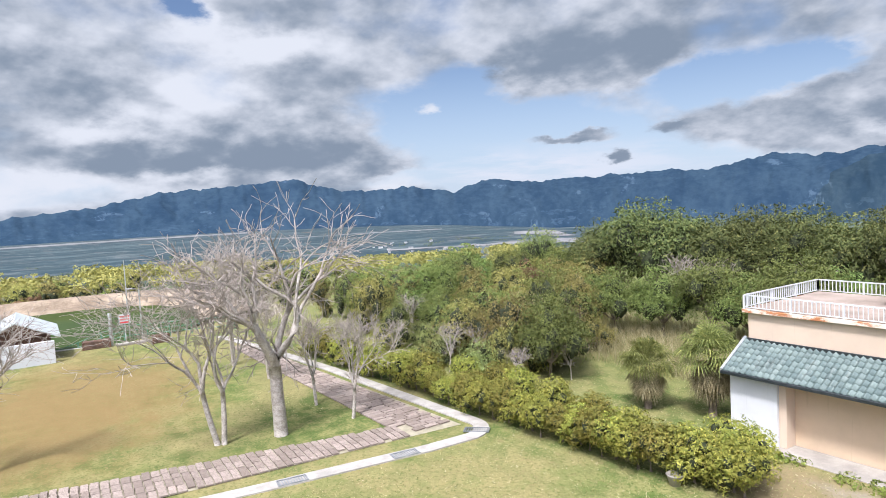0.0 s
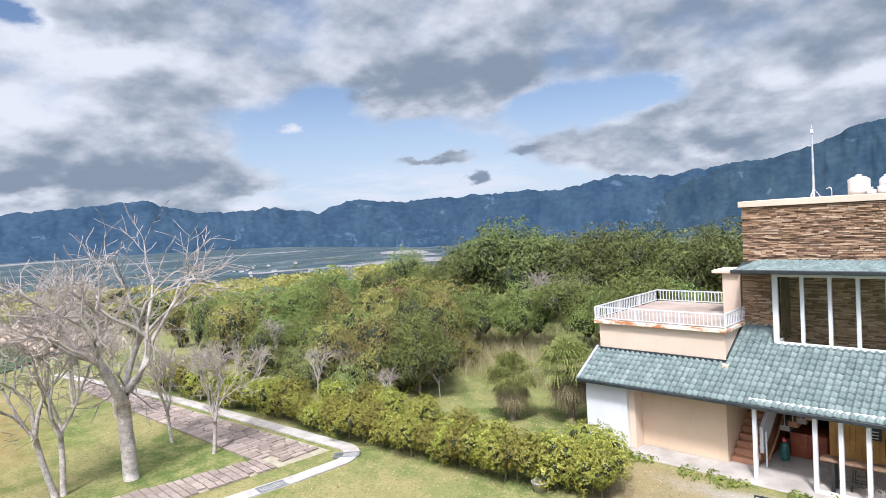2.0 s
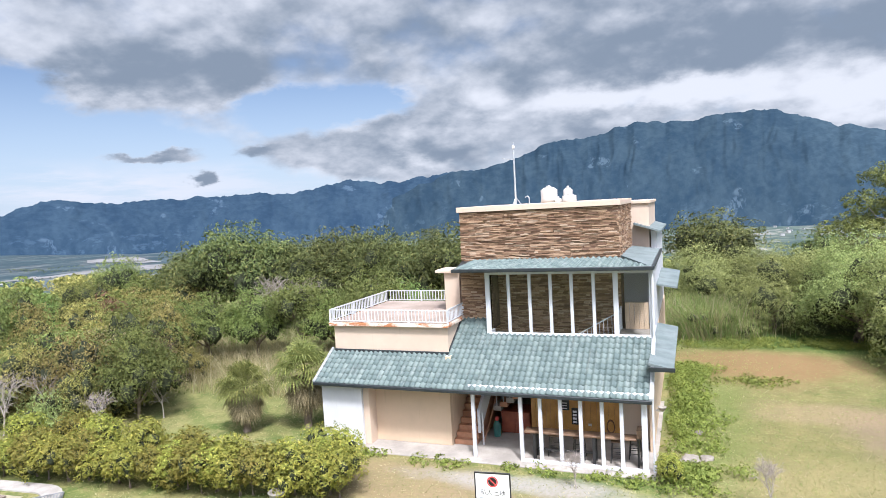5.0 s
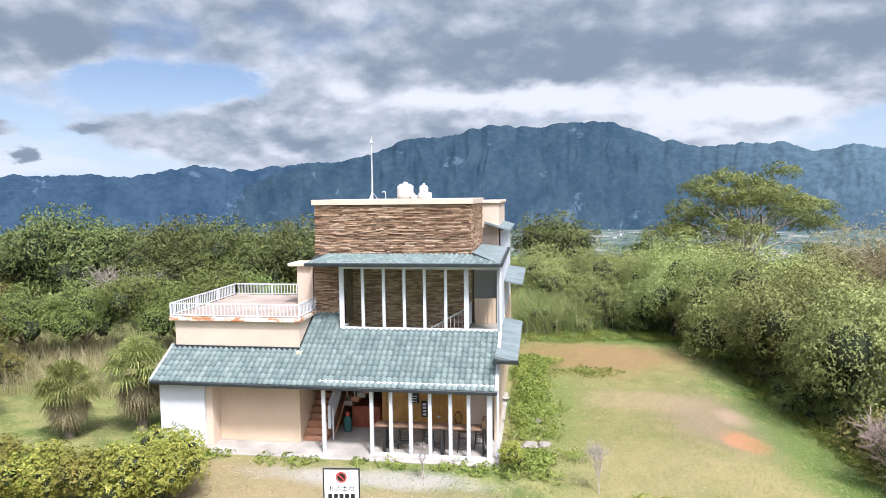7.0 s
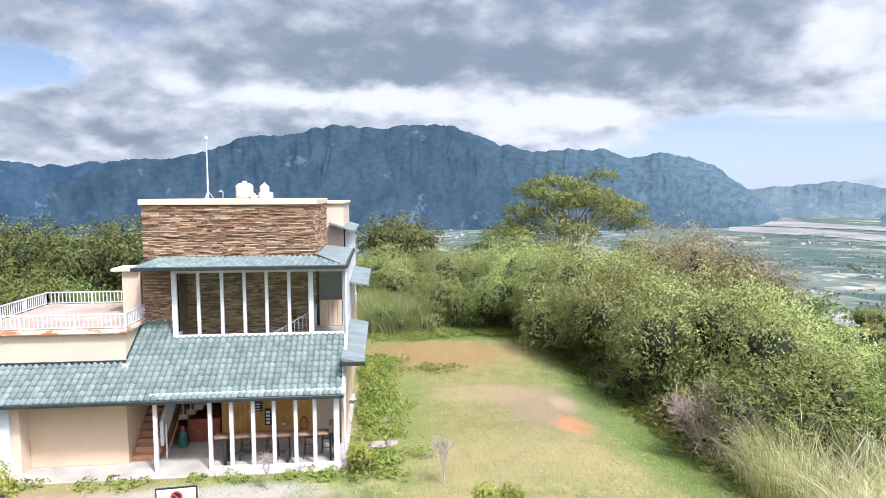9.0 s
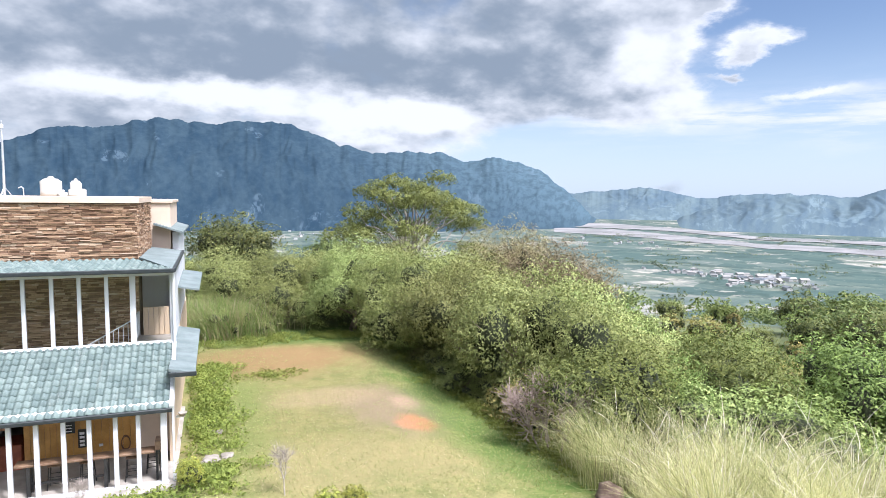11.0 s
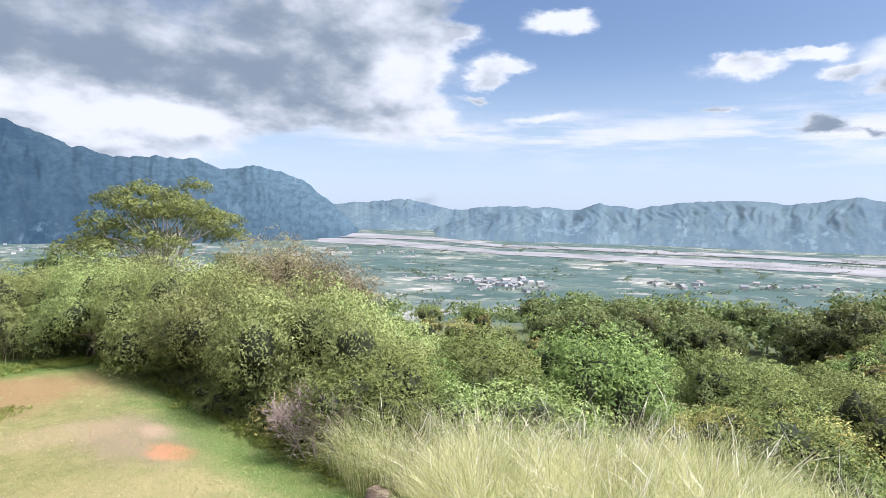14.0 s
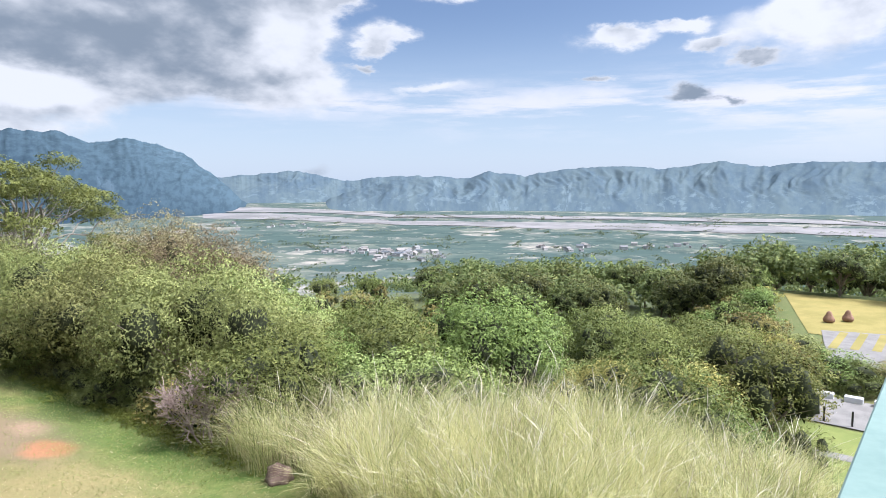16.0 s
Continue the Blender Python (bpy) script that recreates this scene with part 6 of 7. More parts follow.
def planter(x, y, w):
    p = empty("wooden_planter", (x, y, 0), "brown slatted wooden planter box", "planter", "planters by the pond")
    Build().box(x - 0.3, x + 0.3, y - w / 2, y + w / 2, -0.03, 0.55, 0.015).done("box", DARKWOOD, p)
    for i in range(5):
        Build().box(x + 0.3, x + 0.325, y - w / 2, y + w / 2, 0.03 + i * 0.105, 0.11 + i * 0.105).done("slat", REDBROWN, p)
    for s in (-1, 1):
        Build().box(x + 0.3, x + 0.34, y + s * w / 2 - 0.05, y + s * w / 2 + 0.05, -0.03, 0.62).done("corner_post", DARKWOOD, p)


planter(-51.0, 3.4, 1.7)
planter(-49.6, 7.4, 1.1)
tagged(Build().box(-50.7, -50.3, 4.6, 6.9, 0.0, 0.16, 0.03).done("kerb_stone", CONCRETE), "pale concrete kerb along the pond walk", "kerb")
tagged(strip([(-50.2, 8.2), (-53, 0.5), (-54, -6)], 1.6, 0.03).done("pond_walk", PATH), "pale pink concrete walk by the pond", "path", kind="structure")

# no-entry sign in front of the house
sgn = empty("sign", (-5.05, 15.7, 0), "white board sign with a red prohibition ring and black writing", "sign")
m = Matrix.Translation((-5.05, 15.7, 0)) @ Matrix.Rotation(radians(6), 4, "Z")
SIGNWHITE = material("sign_white", mottled((0.78, 0.78, 0.78), (0.84, 0.84, 0.84), 2.0), 0.4)
INK = material("black_ink", mottled((0.01, 0.01, 0.012), (0.02, 0.02, 0.02)), 0.5)


def sign_part(name, b, mat):
    b.v = [tuple(m @ Vector(v)) for v in b.v]
    return b.done(name, mat, sgn)


sign_part("board", Build().box(-0.46, 0.46, -0.012, 0.012, 0.4, 1.66, 0.004), SIGNWHITE)
for f in ((-0.49, 0.49, 1.655, 1.69), (-0.49, 0.49, 0.37, 0.405), (-0.49, -0.455, 0.405, 1.655), (0.455, 0.49, 0.405, 1.655)):
    sign_part("frame", Build().box(f[0], f[1], -0.022, 0.022, f[2], f[3], 0.004), BLACK)
for sx in (-0.4, 0.4):
    sign_part("leg", Build().box(sx - 0.025, sx + 0.025, 0.013, 0.05, -0.2, 1.6), METAL)
ringb = Build()
for i in range(32):
    a, c = 2 * math.pi * i / 32, 2 * math.pi * (i + 1) / 32
    ringb.face(*[(r * math.cos(w), -0.0165, 1.44 + r * math.sin(w)) for r, w in ((0.115, a), (0.15, a), (0.15, c), (0.115, c))])
s = math.sqrt(0.5)
ringb.face(*[(u * s + v * s, -0.0165, 1.44 - u * s + v * s) for u, v in ((-0.12, -0.016), (0.12, -0.016), (0.12, 0.016), (-0.12, 0.016))])
sign_part("red_ring", ringb, REDPAINT)
disc = Build()
disc.face(*[(0.112 * math.cos(2 * math.pi * i / 28), -0.0145, 1.44 + 0.112 * math.sin(2 * math.pi * i / 28)) for i in range(28)])
sign_part("black_disc", disc, INK)
curve = bpy.data.curves.new("writing", "FONT")
curve.body, curve.size, curve.align_x, curve.extrude = "私人土地", 0.17, "CENTER", 0.002
holder = new("writing_curve", curve)
bpy.context.view_layer.update()
mesh = bpy.data.meshes.new_from_object(holder.evaluated_get(bpy.context.evaluated_depsgraph_get()))
bpy.data.objects.remove(holder)
mesh.transform(m @ Matrix.Translation((0, -0.016, 1.08)) @ Matrix.Rotation(radians(90), 4, "X"))
mesh.materials.clear()
mesh.materials.append(INK)
join(new("writing", mesh), sgn)
for i in range(5):
    sign_part("writing_bar", Build().box(-0.36 + i * 0.15, -0.25 + i * 0.15, -0.016, -0.0135, 0.87, 0.99), INK)

# small things by the house
pot = empty("flower_pot", (-12.05, 15.75, 0), "pale glazed flower pot in the hedge", "pot")
Build().lathe((-12.05, 15.75, 0), [(0.16, 0), (0.24, 0.3), (0.27, 0.34), (0.25, 0.36), (0.21, 0.33)], 18).done("body", CONCRETE, pot, smooth=True)
STONEGREY = material("field_stone", mottled((0.10, 0.065, 0.05), (0.24, 0.17, 0.14), 2.5, 18), 0.95, bump=0.8)

STONEPALE = material("pale_stone", mottled((0.20, 0.18, 0.15), (0.32, 0.29, 0.25), 3.0), 0.95, bump=0.5)


def boulder(name, x, y, r, flat, label, seed, mat):
    bm = bmesh.new()
    bmesh.ops.create_icosphere(bm, subdivisions=3, radius=r)
    for v in bm.verts:
        q = v.co.normalized()
        v.co *= 1 + 0.35 * noise.fractal(q * 1.4 + Vector((seed, 0, 0)), 0.8, 2.0, 4)
        v.co.z *= flat
    b = Build().take(bm, Matrix.Translation((x, y, height(x, y) + r * flat * 0.35)))
    return tagged(b.done(name, mat, smooth=True), label, "rock")


boulder("boulder", 11.2, 15.7, 0.42, 0.85, "dark brown boulder at the edge of the tall grass", 4, STONEGREY)
for i, (x, y, r) in enumerate(((-0.1, 21.9, 0.3), (0.35, 22.1, 0.22), (-0.4, 21.6, 0.2), (0.1, 24.5, 0.2))):
    boulder("paving_stone", x, y, r, 0.35, "flat pale stone by the side wall", i, STONEPALE)
basin = empty("stone_basin", (-1.08, 24.0, 1.05), "pale round basin on a bracket by the side wall", "basin")
Build().lathe((-1.08, 24.0, 0.95), [(0.1, 0), (0.15, 0.1), (0.16, 0.12), (0.14, 0.12), (0.1, 0.05)], 16).done("bowl", CONCRETE, basin, smooth=True)
Build().box(-1.3, -1.0, 23.95, 24.05, 0.9, 0.96).done("bracket", METAL, basin)

# stairs, furniture and fittings under the porch
stairs = empty("stairs", (-7.9, 22.6, 0), "terracotta tiled stairs rising behind the porch", "stairs")
for i in range(13):
    y0 = 21.45 + i * 0.25
    Build().box(-8.28, -7.42, y0, y0 + 0.25 + 0.02, 0.03, 0.03 + 0.185 * (i + 1), 0.008).done("step", TERRACOTTA, stairs)
panel = Build()
panel.v = [(-7.36, 21.5, 0.5), (-7.36, 24.6, 2.6), (-7.36, 24.6, 3.3), (-7.36, 21.5, 1.35), (-7.26, 21.5, 0.5), (-7.26, 24.6, 2.6), (-7.26, 24.6, 3.3), (-7.26, 21.5, 1.35)]
panel.f = [(0, 1, 2, 3), (7, 6, 5, 4), (0, 4, 5, 1), (3, 2, 6, 7), (0, 3, 7, 4), (1, 5, 6, 2)]
panel.done("side_panel", WHITE, stairs, "white solid stair balustrade")
Build().tube([(-7.22, 21.7, 0.1), (-7.22, 22.6, 0.6), (-7.22, 23.6, 1.35)], 0.03, 6).done("handrail", TERRACOTTA, stairs)
Build().tube([(-7.2, 21.6, 0.0), (-7.2, 21.6, 1.2)], 0.03, 6).done("newel", WHITE, stairs)
upper = empty("upper_stairs", (-6.4, 23.4, 0), "upper flight of stairs with a white rail over a red cupboard", "stairs")
for i in range(6):
    Build().box(-7.2 + i * 0.26, -6.9 + i * 0.26, 22.98, 24.1, 0.86 + i * 0.17, 1.05 + i * 0.17, 0.006).done("step", TERRACOTTA if i % 2 else CONCRETE, upper)
    Build().tube([(-7.05 + i * 0.26, 22.98, 1.05 + i * 0.17), (-7.05 + i * 0.26, 22.98, 1.75 + i * 0.17)], 0.016, 5).done("bar", WHITE, upper)
Build().tube([(-7.05, 22.98, 1.75), (-5.75, 22.98, 2.6)], 0.025, 6).done("rail", WHITE, upper)
cup = empty("cupboard", (-6.3, 23.4, 0.03), "red-brown wooden cupboard under the stairs", "cupboard")
Build().box(-6.9, -5.8, 23.0, 24.0, 0.03, 0.85, 0.01).done("body", REDWOOD, cup)
for i in range(2):
    Build().box(-6.86 + i * 0.53, -6.36 + i * 0.53, 22.975, 23.0, 0.08, 0.8, 0.006).done("door", REDWOOD, cup)
BLUEGREEN = material("green_enamel", mottled((0.02, 0.10, 0.09), (0.04, 0.16, 0.14), 3.0), 0.35)
ext = empty("gas_cylinder", (-6.95, 22.55, 0.03), "green gas cylinder with a pale valve", "cylinder")
Build().lathe((-6.95, 22.55, 0.03), [(0.13, 0), (0.14, 0.04), (0.14, 0.45), (0.09, 0.56), (0.04, 0.6)], 16).done("body", BLUEGREEN, ext, smooth=True)
Build().lathe((-6.95, 22.55, 0.63), [(0.05, 0), (0.07, 0.06), (0.05, 0.14)], 10).done("valve", REDPAINT, ext)
doors = empty("wood_partition", (-3.8, 23.12, 0.03), "varnished vertical board partition", "partition")
xw = -5.75
pick = random.Random(3)
while xw < -2.62:
    w = pick.uniform(0.16, 0.24)
    Build().box(xw, xw + w - 0.008, 23.12, 23.16 + pick.uniform(0, 0.01), 0.03, 2.76, 0.004).done("board", WOOD, doors)
    xw += w
Build().box(-5.75, -2.48, 23.18, 23.24, 0.03, 2.77).done("backing", DARKWOOD, doors)
wall("inner_wall", PINK, -2.47, -1.43, 23.12, 23.24, 0.03, 2.77, "cream inner wall beside the board partition")
SCREEN = material("blackboard", mottled((0.012, 0.014, 0.016), (0.03, 0.033, 0.035), 3), 0.5)
bb = empty("blackboard", (-4.46, 23.1, 1.2), "small blackboard menu with chalk marks", "blackboard")
Build().box(-4.62, -4.30, 23.07, 23.115, 1.02, 1.45, 0.01).done("panel", SCREEN, bb)
for i in range(3):
    Build().box(-4.56, -4.38, 23.062, 23.069, 1.08 + i * 0.1, 1.11 + i * 0.1).done("chalk_bar", SIGNWHITE, bb)
ps = empty("poster", (-4.1, 23.1, 0.8), "framed black and white poster on the boards", "poster")
Build().box(-4.22, -3.98, 23.07, 23.115, 0.5, 1.12, 0.01).done("frame", BLACK, ps)
for i in range(4):
    Build().box(-4.17, -4.03, 23.062, 23.069, 0.56 + i * 0.13, 0.64 + i * 0.13).done("picture_bar", SIGNWHITE, ps)
sw = tagged(Build().box(-3.62, -3.5, 23.08, 23.119, 0.48, 0.56, 0.004).done("switch_plate", WHITE), "white switch plate on the boards", "switch")
coil = Build()
for k in range(3):
    coil.tube([(-2.82 + 0.13 * math.cos(2 * math.pi * i / 18), 23.085 + 0.012 * k, 0.5 + (0.27 - 0.03 * k) * math.sin(2 * math.pi * i / 18)) for i in range(19)], 0.014, 5, cap=False)
tagged(coil.done("rope_coil", DARKWOOD), "coiled dark rope hanging on the boards", "rope")

TABLEWOOD = material("table_wood", mottled((0.13, 0.075, 0.045), (0.25, 0.16, 0.10), 3.0), 0.5, bump=0.1)
table = empty("bar_table", (-3.6, 20.95, 0.03), "long dark-legged wooden bar table", "table")
Build().box(-5.45, -1.75, 20.72, 21.18, 0.93, 1.0, 0.012).done("tabletop", TABLEWOOD, table, "brown wooden top")
for lx in (-5.1, -3.1):
    for ly in (20.78, 21.12):
        Build().box(lx - 0.05, lx + 0.05, ly - 0.03, ly + 0.03, 0.03, 0.93).done("leg", BLACK, table)
Build().box(-5.1, -3.1, 20.92, 20.97, 0.32, 0.38).done("stretcher", BLACK, table)


def stool(x, y, turn):
    s = empty("bar_stool", (x, y, 0.03), "tall dark wooden bar stool at the long table", "stool", "bar stools")
    Build().box(x - 0.19, x + 0.19, y - 0.17, y + 0.17, 0.73, 0.77, 0.01).done("seat", TABLEWOOD, s)
    for sx in (-1, 1):
        for sy in (-1, 1):
            Build().tube([(x + sx * 0.15, y + sy * 0.13, 0.73), (x + sx * 0.2, y + sy * 0.18, 0.03)], 0.018, 6).done("leg", BLACK, s)
    for h in (0.22, 0.42):
        for sy in (-1, 1):
            Build().tube([(x - 0.185, y + sy * 0.16, h), (x + 0.185, y + sy * 0.16, h)], 0.012, 5).done("rung", BLACK, s)


for x, y in ((-4.5, 21.25), (-3.65, 21.2), (-2.4, 21.15), (-1.85, 21.6)):
    stool(x, y, 0)
end = empty("side_table", (-1.62, 21.0, 0.03), "narrow dark wooden side table", "table")
Build().box(-1.74, -1.46, 20.75, 21.25, 1.0, 1.28, 0.01).done("tabletop", TABLEWOOD, end)
for lx in (-1.70, -1.50):
    Build().box(lx - 0.03, lx + 0.03, 20.8, 21.2, 0.03, 1.0).done("leg", BLACK, end)

# the balcony from which the view is seen
AQUA = material("aqua_paint", mottled((0.15, 0.235, 0.215), (0.20, 0.29, 0.265), 2.0), 0.6, spec=0.2)
SKYBLUE = material("pale_blue_top", mottled((0.125, 0.18, 0.275), (0.165, 0.225, 0.325), 1.0), 0.6, spec=0.2)
balcony = empty("balcony_parapet", (2.5, -0.2, 0), "balcony parapet with an aqua edge and a pale blue top", "parapet")
Build().box(0.75, 4.5, -0.55, 0.11, 0, 8.30, 0.005).done("wall", WHITE, balcony)
Build().box(0.72, 4.55, 0.045, 0.125, 8.302, 8.335, 0.004).done("edge", AQUA, balcony)
Build().box(0.72, 4.55, 0.035, 0.0445, 8.302, 8.338, 0.002).done("bead", SIGNWHITE, balcony)
Build().box(0.72, 4.55, -0.58, 0.0345, 8.302, 8.330, 0.004).done("top", SKYBLUE, balcony)
for i, (px, py) in enumerate(((1.22, -0.03), (1.12, -0.06), (1.5, -0.08), (1.75, -0.02))):
    petal = Build()
    for k in range(5):
        a = 2 * math.pi * k / 5 + i
        petal.face((px, py, 8.3335), (px + 0.03 * math.cos(a - 0.4), py + 0.03 * math.sin(a - 0.4), 8.3335), (px + 0.05 * math.cos(a), py + 0.05 * math.sin(a), 8.3335), (px + 0.03 * math.cos(a + 0.4), py + 0.03 * math.sin(a + 0.4), 8.3335))
    petal.done("flower_print", SIGNWHITE, balcony)
tagged(Build().box(-3, 4.5, -9, -0.6, 0, 7.2, 0.02).done("lookout_building", WHITE), "plain white lookout building under the balcony", "building")

# lower garden on the right
LAWN = material("mown_lawn", mottled((0.21, 0.185, 0.05), (0.28, 0.235, 0.075), 0.4, 12.0), 0.95, bump=0.3)
ASPHALT = material("pale_paving", mottled((0.16, 0.157, 0.15), (0.22, 0.215, 0.205), 0.8), 0.9, bump=0.2)


def patch(name, corners, mat, lift, label):
    """A flat sheet draped over the ground between four plan corners."""
    b = Build()
    a, c, d, e = [Vector(p) for p in corners]
    n = 8
    for i in range(n):
        for j in range(n):
            q = []
            for u, v in ((i, j), (i + 1, j), (i + 1, j + 1), (i, j + 1)):
                p = (a * (1 - u / n) + c * u / n) * (1 - v / n) + (e * (1 - u / n) + d * u / n) * v / n
                q.append((p.x, p.y, height(p.x, p.y) + lift))
            b.face(*q)
    return tagged(b.done(name, mat), label, kind="structure")


patch("far_lawn", [(70, 11), (70, -14), (95, -14), (94, 18)], LAWN, 0.06, "mown yellow lawn below the hill")
patch("car_park", [(58, 7.5), (58, -14), (80, -14), (72, 10.2)], ASPHALT, 0.10, "pale paved car park")
for i in range(9):
    y0 = 8.6 - i * 1.6
    x1 = 71.6 + (10.2 - y0) * 0.33
    patch("parking_strip", [(x1 - 7.5, y0), (x1 - 7.5, y0 - 0.7), (x1, y0 - 0.7), (x1, y0)], LAWN, 0.13, "strip of grass paving between parking bays")
patch("road", [(44.2, 9), (44.2, -10), (50, -10), (50, 9)], ASPHALT, 0.08, "pale paved lane below the slope")
patch("verge_lawn", [(30, 7.0), (30, -8), (43.8, -8), (43.8, 8)], material("verge_grass", mottled((0.12, 0.16, 0.035), (0.19, 0.22, 0.06), 0.6, 14.0), 0.95, bump=0.3), 0.06, "green grass verge below the slope")
patch("foot_path", [(38.6, 6.5), (38.6, -8), (39.6, -8), (39.6, 6.5)], ASPHALT, 0.09, "narrow concrete foot path across the verge")
SCULPT = material("brown_carving", mottled((0.20, 0.11, 0.075), (0.32, 0.19, 0.13), 2.0), 0.8, bump=0.4)


def carving(x, y):
    bm = bmesh.new()
    bmesh.ops.create_icosphere(bm, subdivisions=3, radius=1.0)
    for v in bm.verts:
        h = (v.co.z + 1) / 2
        k = 1.0 - 0.62 * min(1, h * 1.5)
        v.co.x *= k
        v.co.y *= k * 1.15
        v.co.z = h * 1.7 + 0.12 * math.sin(5 * math.atan2(v.co.y, v.co.x)) * h
    b = Build().take(bm, Matrix.Translation((x, y, height(x, y) + 0.02)) @ Matrix.Scale(0.75, 4))
    return tagged(b.done("carved_figure", SCULPT, smooth=True), "brown carved stone seat on the yellow lawn", "sculpture", "carvings on the lawn")


carving(76.5, 10.2)
carving(78.2, 8.7)
for i in range(6):
    y0 = 6.6 - i * 1.7
    z0 = height(49.6, y0) + 0.08
    tagged(Build().box(49.4, 49.9, y0 - 0.55, y0 + 0.55, z0 - 0.05, z0 + 0.38, 0.04).done("kerb_block", WHITE), "white painted concrete kerb block", "kerb block", "kerb blocks")
for i in range(5):
    y0 = 5.9 - i * 1.5
    z0 = height(44.6, y0)
    tagged(Build().tube([(44.6, y0, z0 - 0.1), (44.6, y0, z0 + 1.0)], 0.06, 8).done("bollard", BLACK), "slim black metal bollard by the lane", "bollard", "bollards")

# ---------------------------------------------------------------- dry shrub and weeds
TWIGS = bare_tree("dry_shrub", 31, [((-0.3, 0), (-0.5, 0.1), 1.0), ((0.2, 0.1), (0.4, -0.1), 0.95), ((0, -0.2), (0.05, -0.35), 1.0), ((0.1, 0.3), (-0.1, 0.4), 0.9), ((-0.1, 0.1), (-0.2, -0.1), 1.1)], 2.0, 0.7, 0.035, "leafless pinkish dry shrub below the trees", 0.42, 4)
for part_ob in TWIGS.children:
    part_ob.data.materials.clear()
    part_ob.data.materials.append(TWIG)
TWIGS["category"], TWIGS["group"] = "shrub", "dry shrubs"
plant(TWIGS, 12.2, 20.7, 0, 1.35, 0.92)
plant(SMALL, 1.9, 18.6, 60, 0.28, 1.2)
plant(SMALL, -3.4, 18.9, 120, 0.24, 1.1)


LEAF_WEED = foliage("weed_leaf", (0.19, 0.27, 0.06), (0.40, 0.46, 0.12), (0.58, 0.58, 0.22), 0.4, 0.4, deep=(0.85, 0.92, 0.6))


def weeds(name, label, seed, places, size, mat):
    """Low leafy growth: flat heaps of small leaves at (x, y, radius, height)."""
    g = np.random.default_rng(seed)
    lobes = [(x, y, height(x, y) + h * 0.2, r, r, h) for x, y, r, h in places]
    area = sum(l[3] * l[3] for l in lobes)
    v, f, nv = leaf_cloud(g, lobes, int(area * 850), size, 0.09, per=8, low=0.0)
    return tagged(obj(name, v, f, mat, normals=nv), label, "weeds", kind="stuff")


gw = random.Random(12)
edge = [(gw.uniform(-11.4, -1.0), 19.8 + gw.gauss(0, 0.16), gw.uniform(0.1, 0.28), gw.uniform(0.04, 0.15)) for i in range(90)]
edge = [e for e in edge if math.sin(e[0] * 2.1) > -0.35 or e[0] > -3]
side = []
for i in range(240):
    y = gw.uniform(19.3, 34)
    side.append((-1.0 + abs(gw.gauss(0, 0.75)) + 0.25, y, gw.uniform(0.15, 0.45), gw.uniform(0.08, 0.34)))
side = [e for e in side if not (e[0] < 0.9 and 21.3 < e[1] < 22.4)]
bank = []
for i in range(260):
    q = gw.random()
    bank.append((10.6 + 1.7 * q + gw.gauss(0, 0.55), 38 - 20 * q + gw.gauss(0, 0.5), gw.uniform(0.2, 0.5), gw.uniform(0.08, 0.32)))
for i in range(90):
    bank.append((gw.uniform(-1, 9.5), 39.2 + gw.gauss(0, 0.6), gw.uniform(0.2, 0.5), gw.uniform(0.08, 0.3)))
turf = [(2.6 + gw.gauss(0, 0.8), 31.6 + gw.gauss(0, 0.4), gw.uniform(0.15, 0.35), gw.uniform(0.05, 0.12)) for i in range(40)]
weeds("weeds", "green weeds along the porch edge and side wall", 5, edge + side, 0.055, LEAF_WEED)
weeds("low_growth", "low green growth at the foot of the trees", 6, bank + turf, 0.05, LEAF_WEED)


def lawn_spot(rng, count):
    """Tufts over the open grass."""
    r = np.sqrt(rng.uniform(15.0 ** 2, 34.0 ** 2, count))
    a = np.radians(rng.uniform(-35, 96, count))
    xy = np.column_stack([-np.sin(a) * r, np.cos(a) * r])
    x, y = xy[:, 0], xy[:, 1]
    bare = ((x - 7.6) / 2.2) ** 2 + ((y - 24.8) / 3) ** 2 < 1
    bare |= ((x - 3) / 5) ** 2 + ((y - 35) / 3.8) ** 2 < 1
    bare |= (x < -25.5) & (y < 8)
    keep = ~bare & ~((x > -13.6) & (x < -0.9) & (y > 19.9)) & ~((x < -19) & (x > -26) & (y < 14.9)) & ~((x < -19) & (y > 10.5) & (y < 14.9))
    return xy[keep], rng.uniform(0.02, 0.06, keep.sum()) * np.interp(np.hypot(x[keep], y[keep]), (24, 34), (1.0, 0.35))


LAWNBLADE = foliage("lawn_blade", (0.18, 0.22, 0.06), (0.33, 0.35, 0.12), (0.46, 0.44, 0.19), 0.5, 0.0, deep=(1, 1, 1))

def tufts(name, label, seed, count, spot, mat):
    """Very short blades, one face each."""
    rng = np.random.default_rng(seed)
    xy, h = spot(rng, count)
    k = len(xy)
    z = np.array([height(x, y) for x, y in xy])
    a = rng.uniform(0, math.pi, k)
    s = np.stack([np.cos(a), np.sin(a), 0 * a], 1) * rng.uniform(0.006, 0.018, (k, 1))
    base = np.column_stack([xy, z - 0.01])
    top = base + np.column_stack([rng.normal(0, 0.05, k), rng.normal(0, 0.05, k), h])
    v = np.stack([base - s, base + s, top + s * 0.4, top - s * 0.4], 1).reshape(-1, 3)
    return tagged(obj(name, v, np.arange(4 * k).reshape(-1, 4), mat), label, "grass", kind="stuff")


tufts("lawn_tufts", "short tufts of half-dry lawn grass", 7, 30000, lawn_spot, LAWNBLADE)
tufts("dry_tufts", "short dry straw stubble on the lawn", 8, 40000, lawn_spot, STRAW)


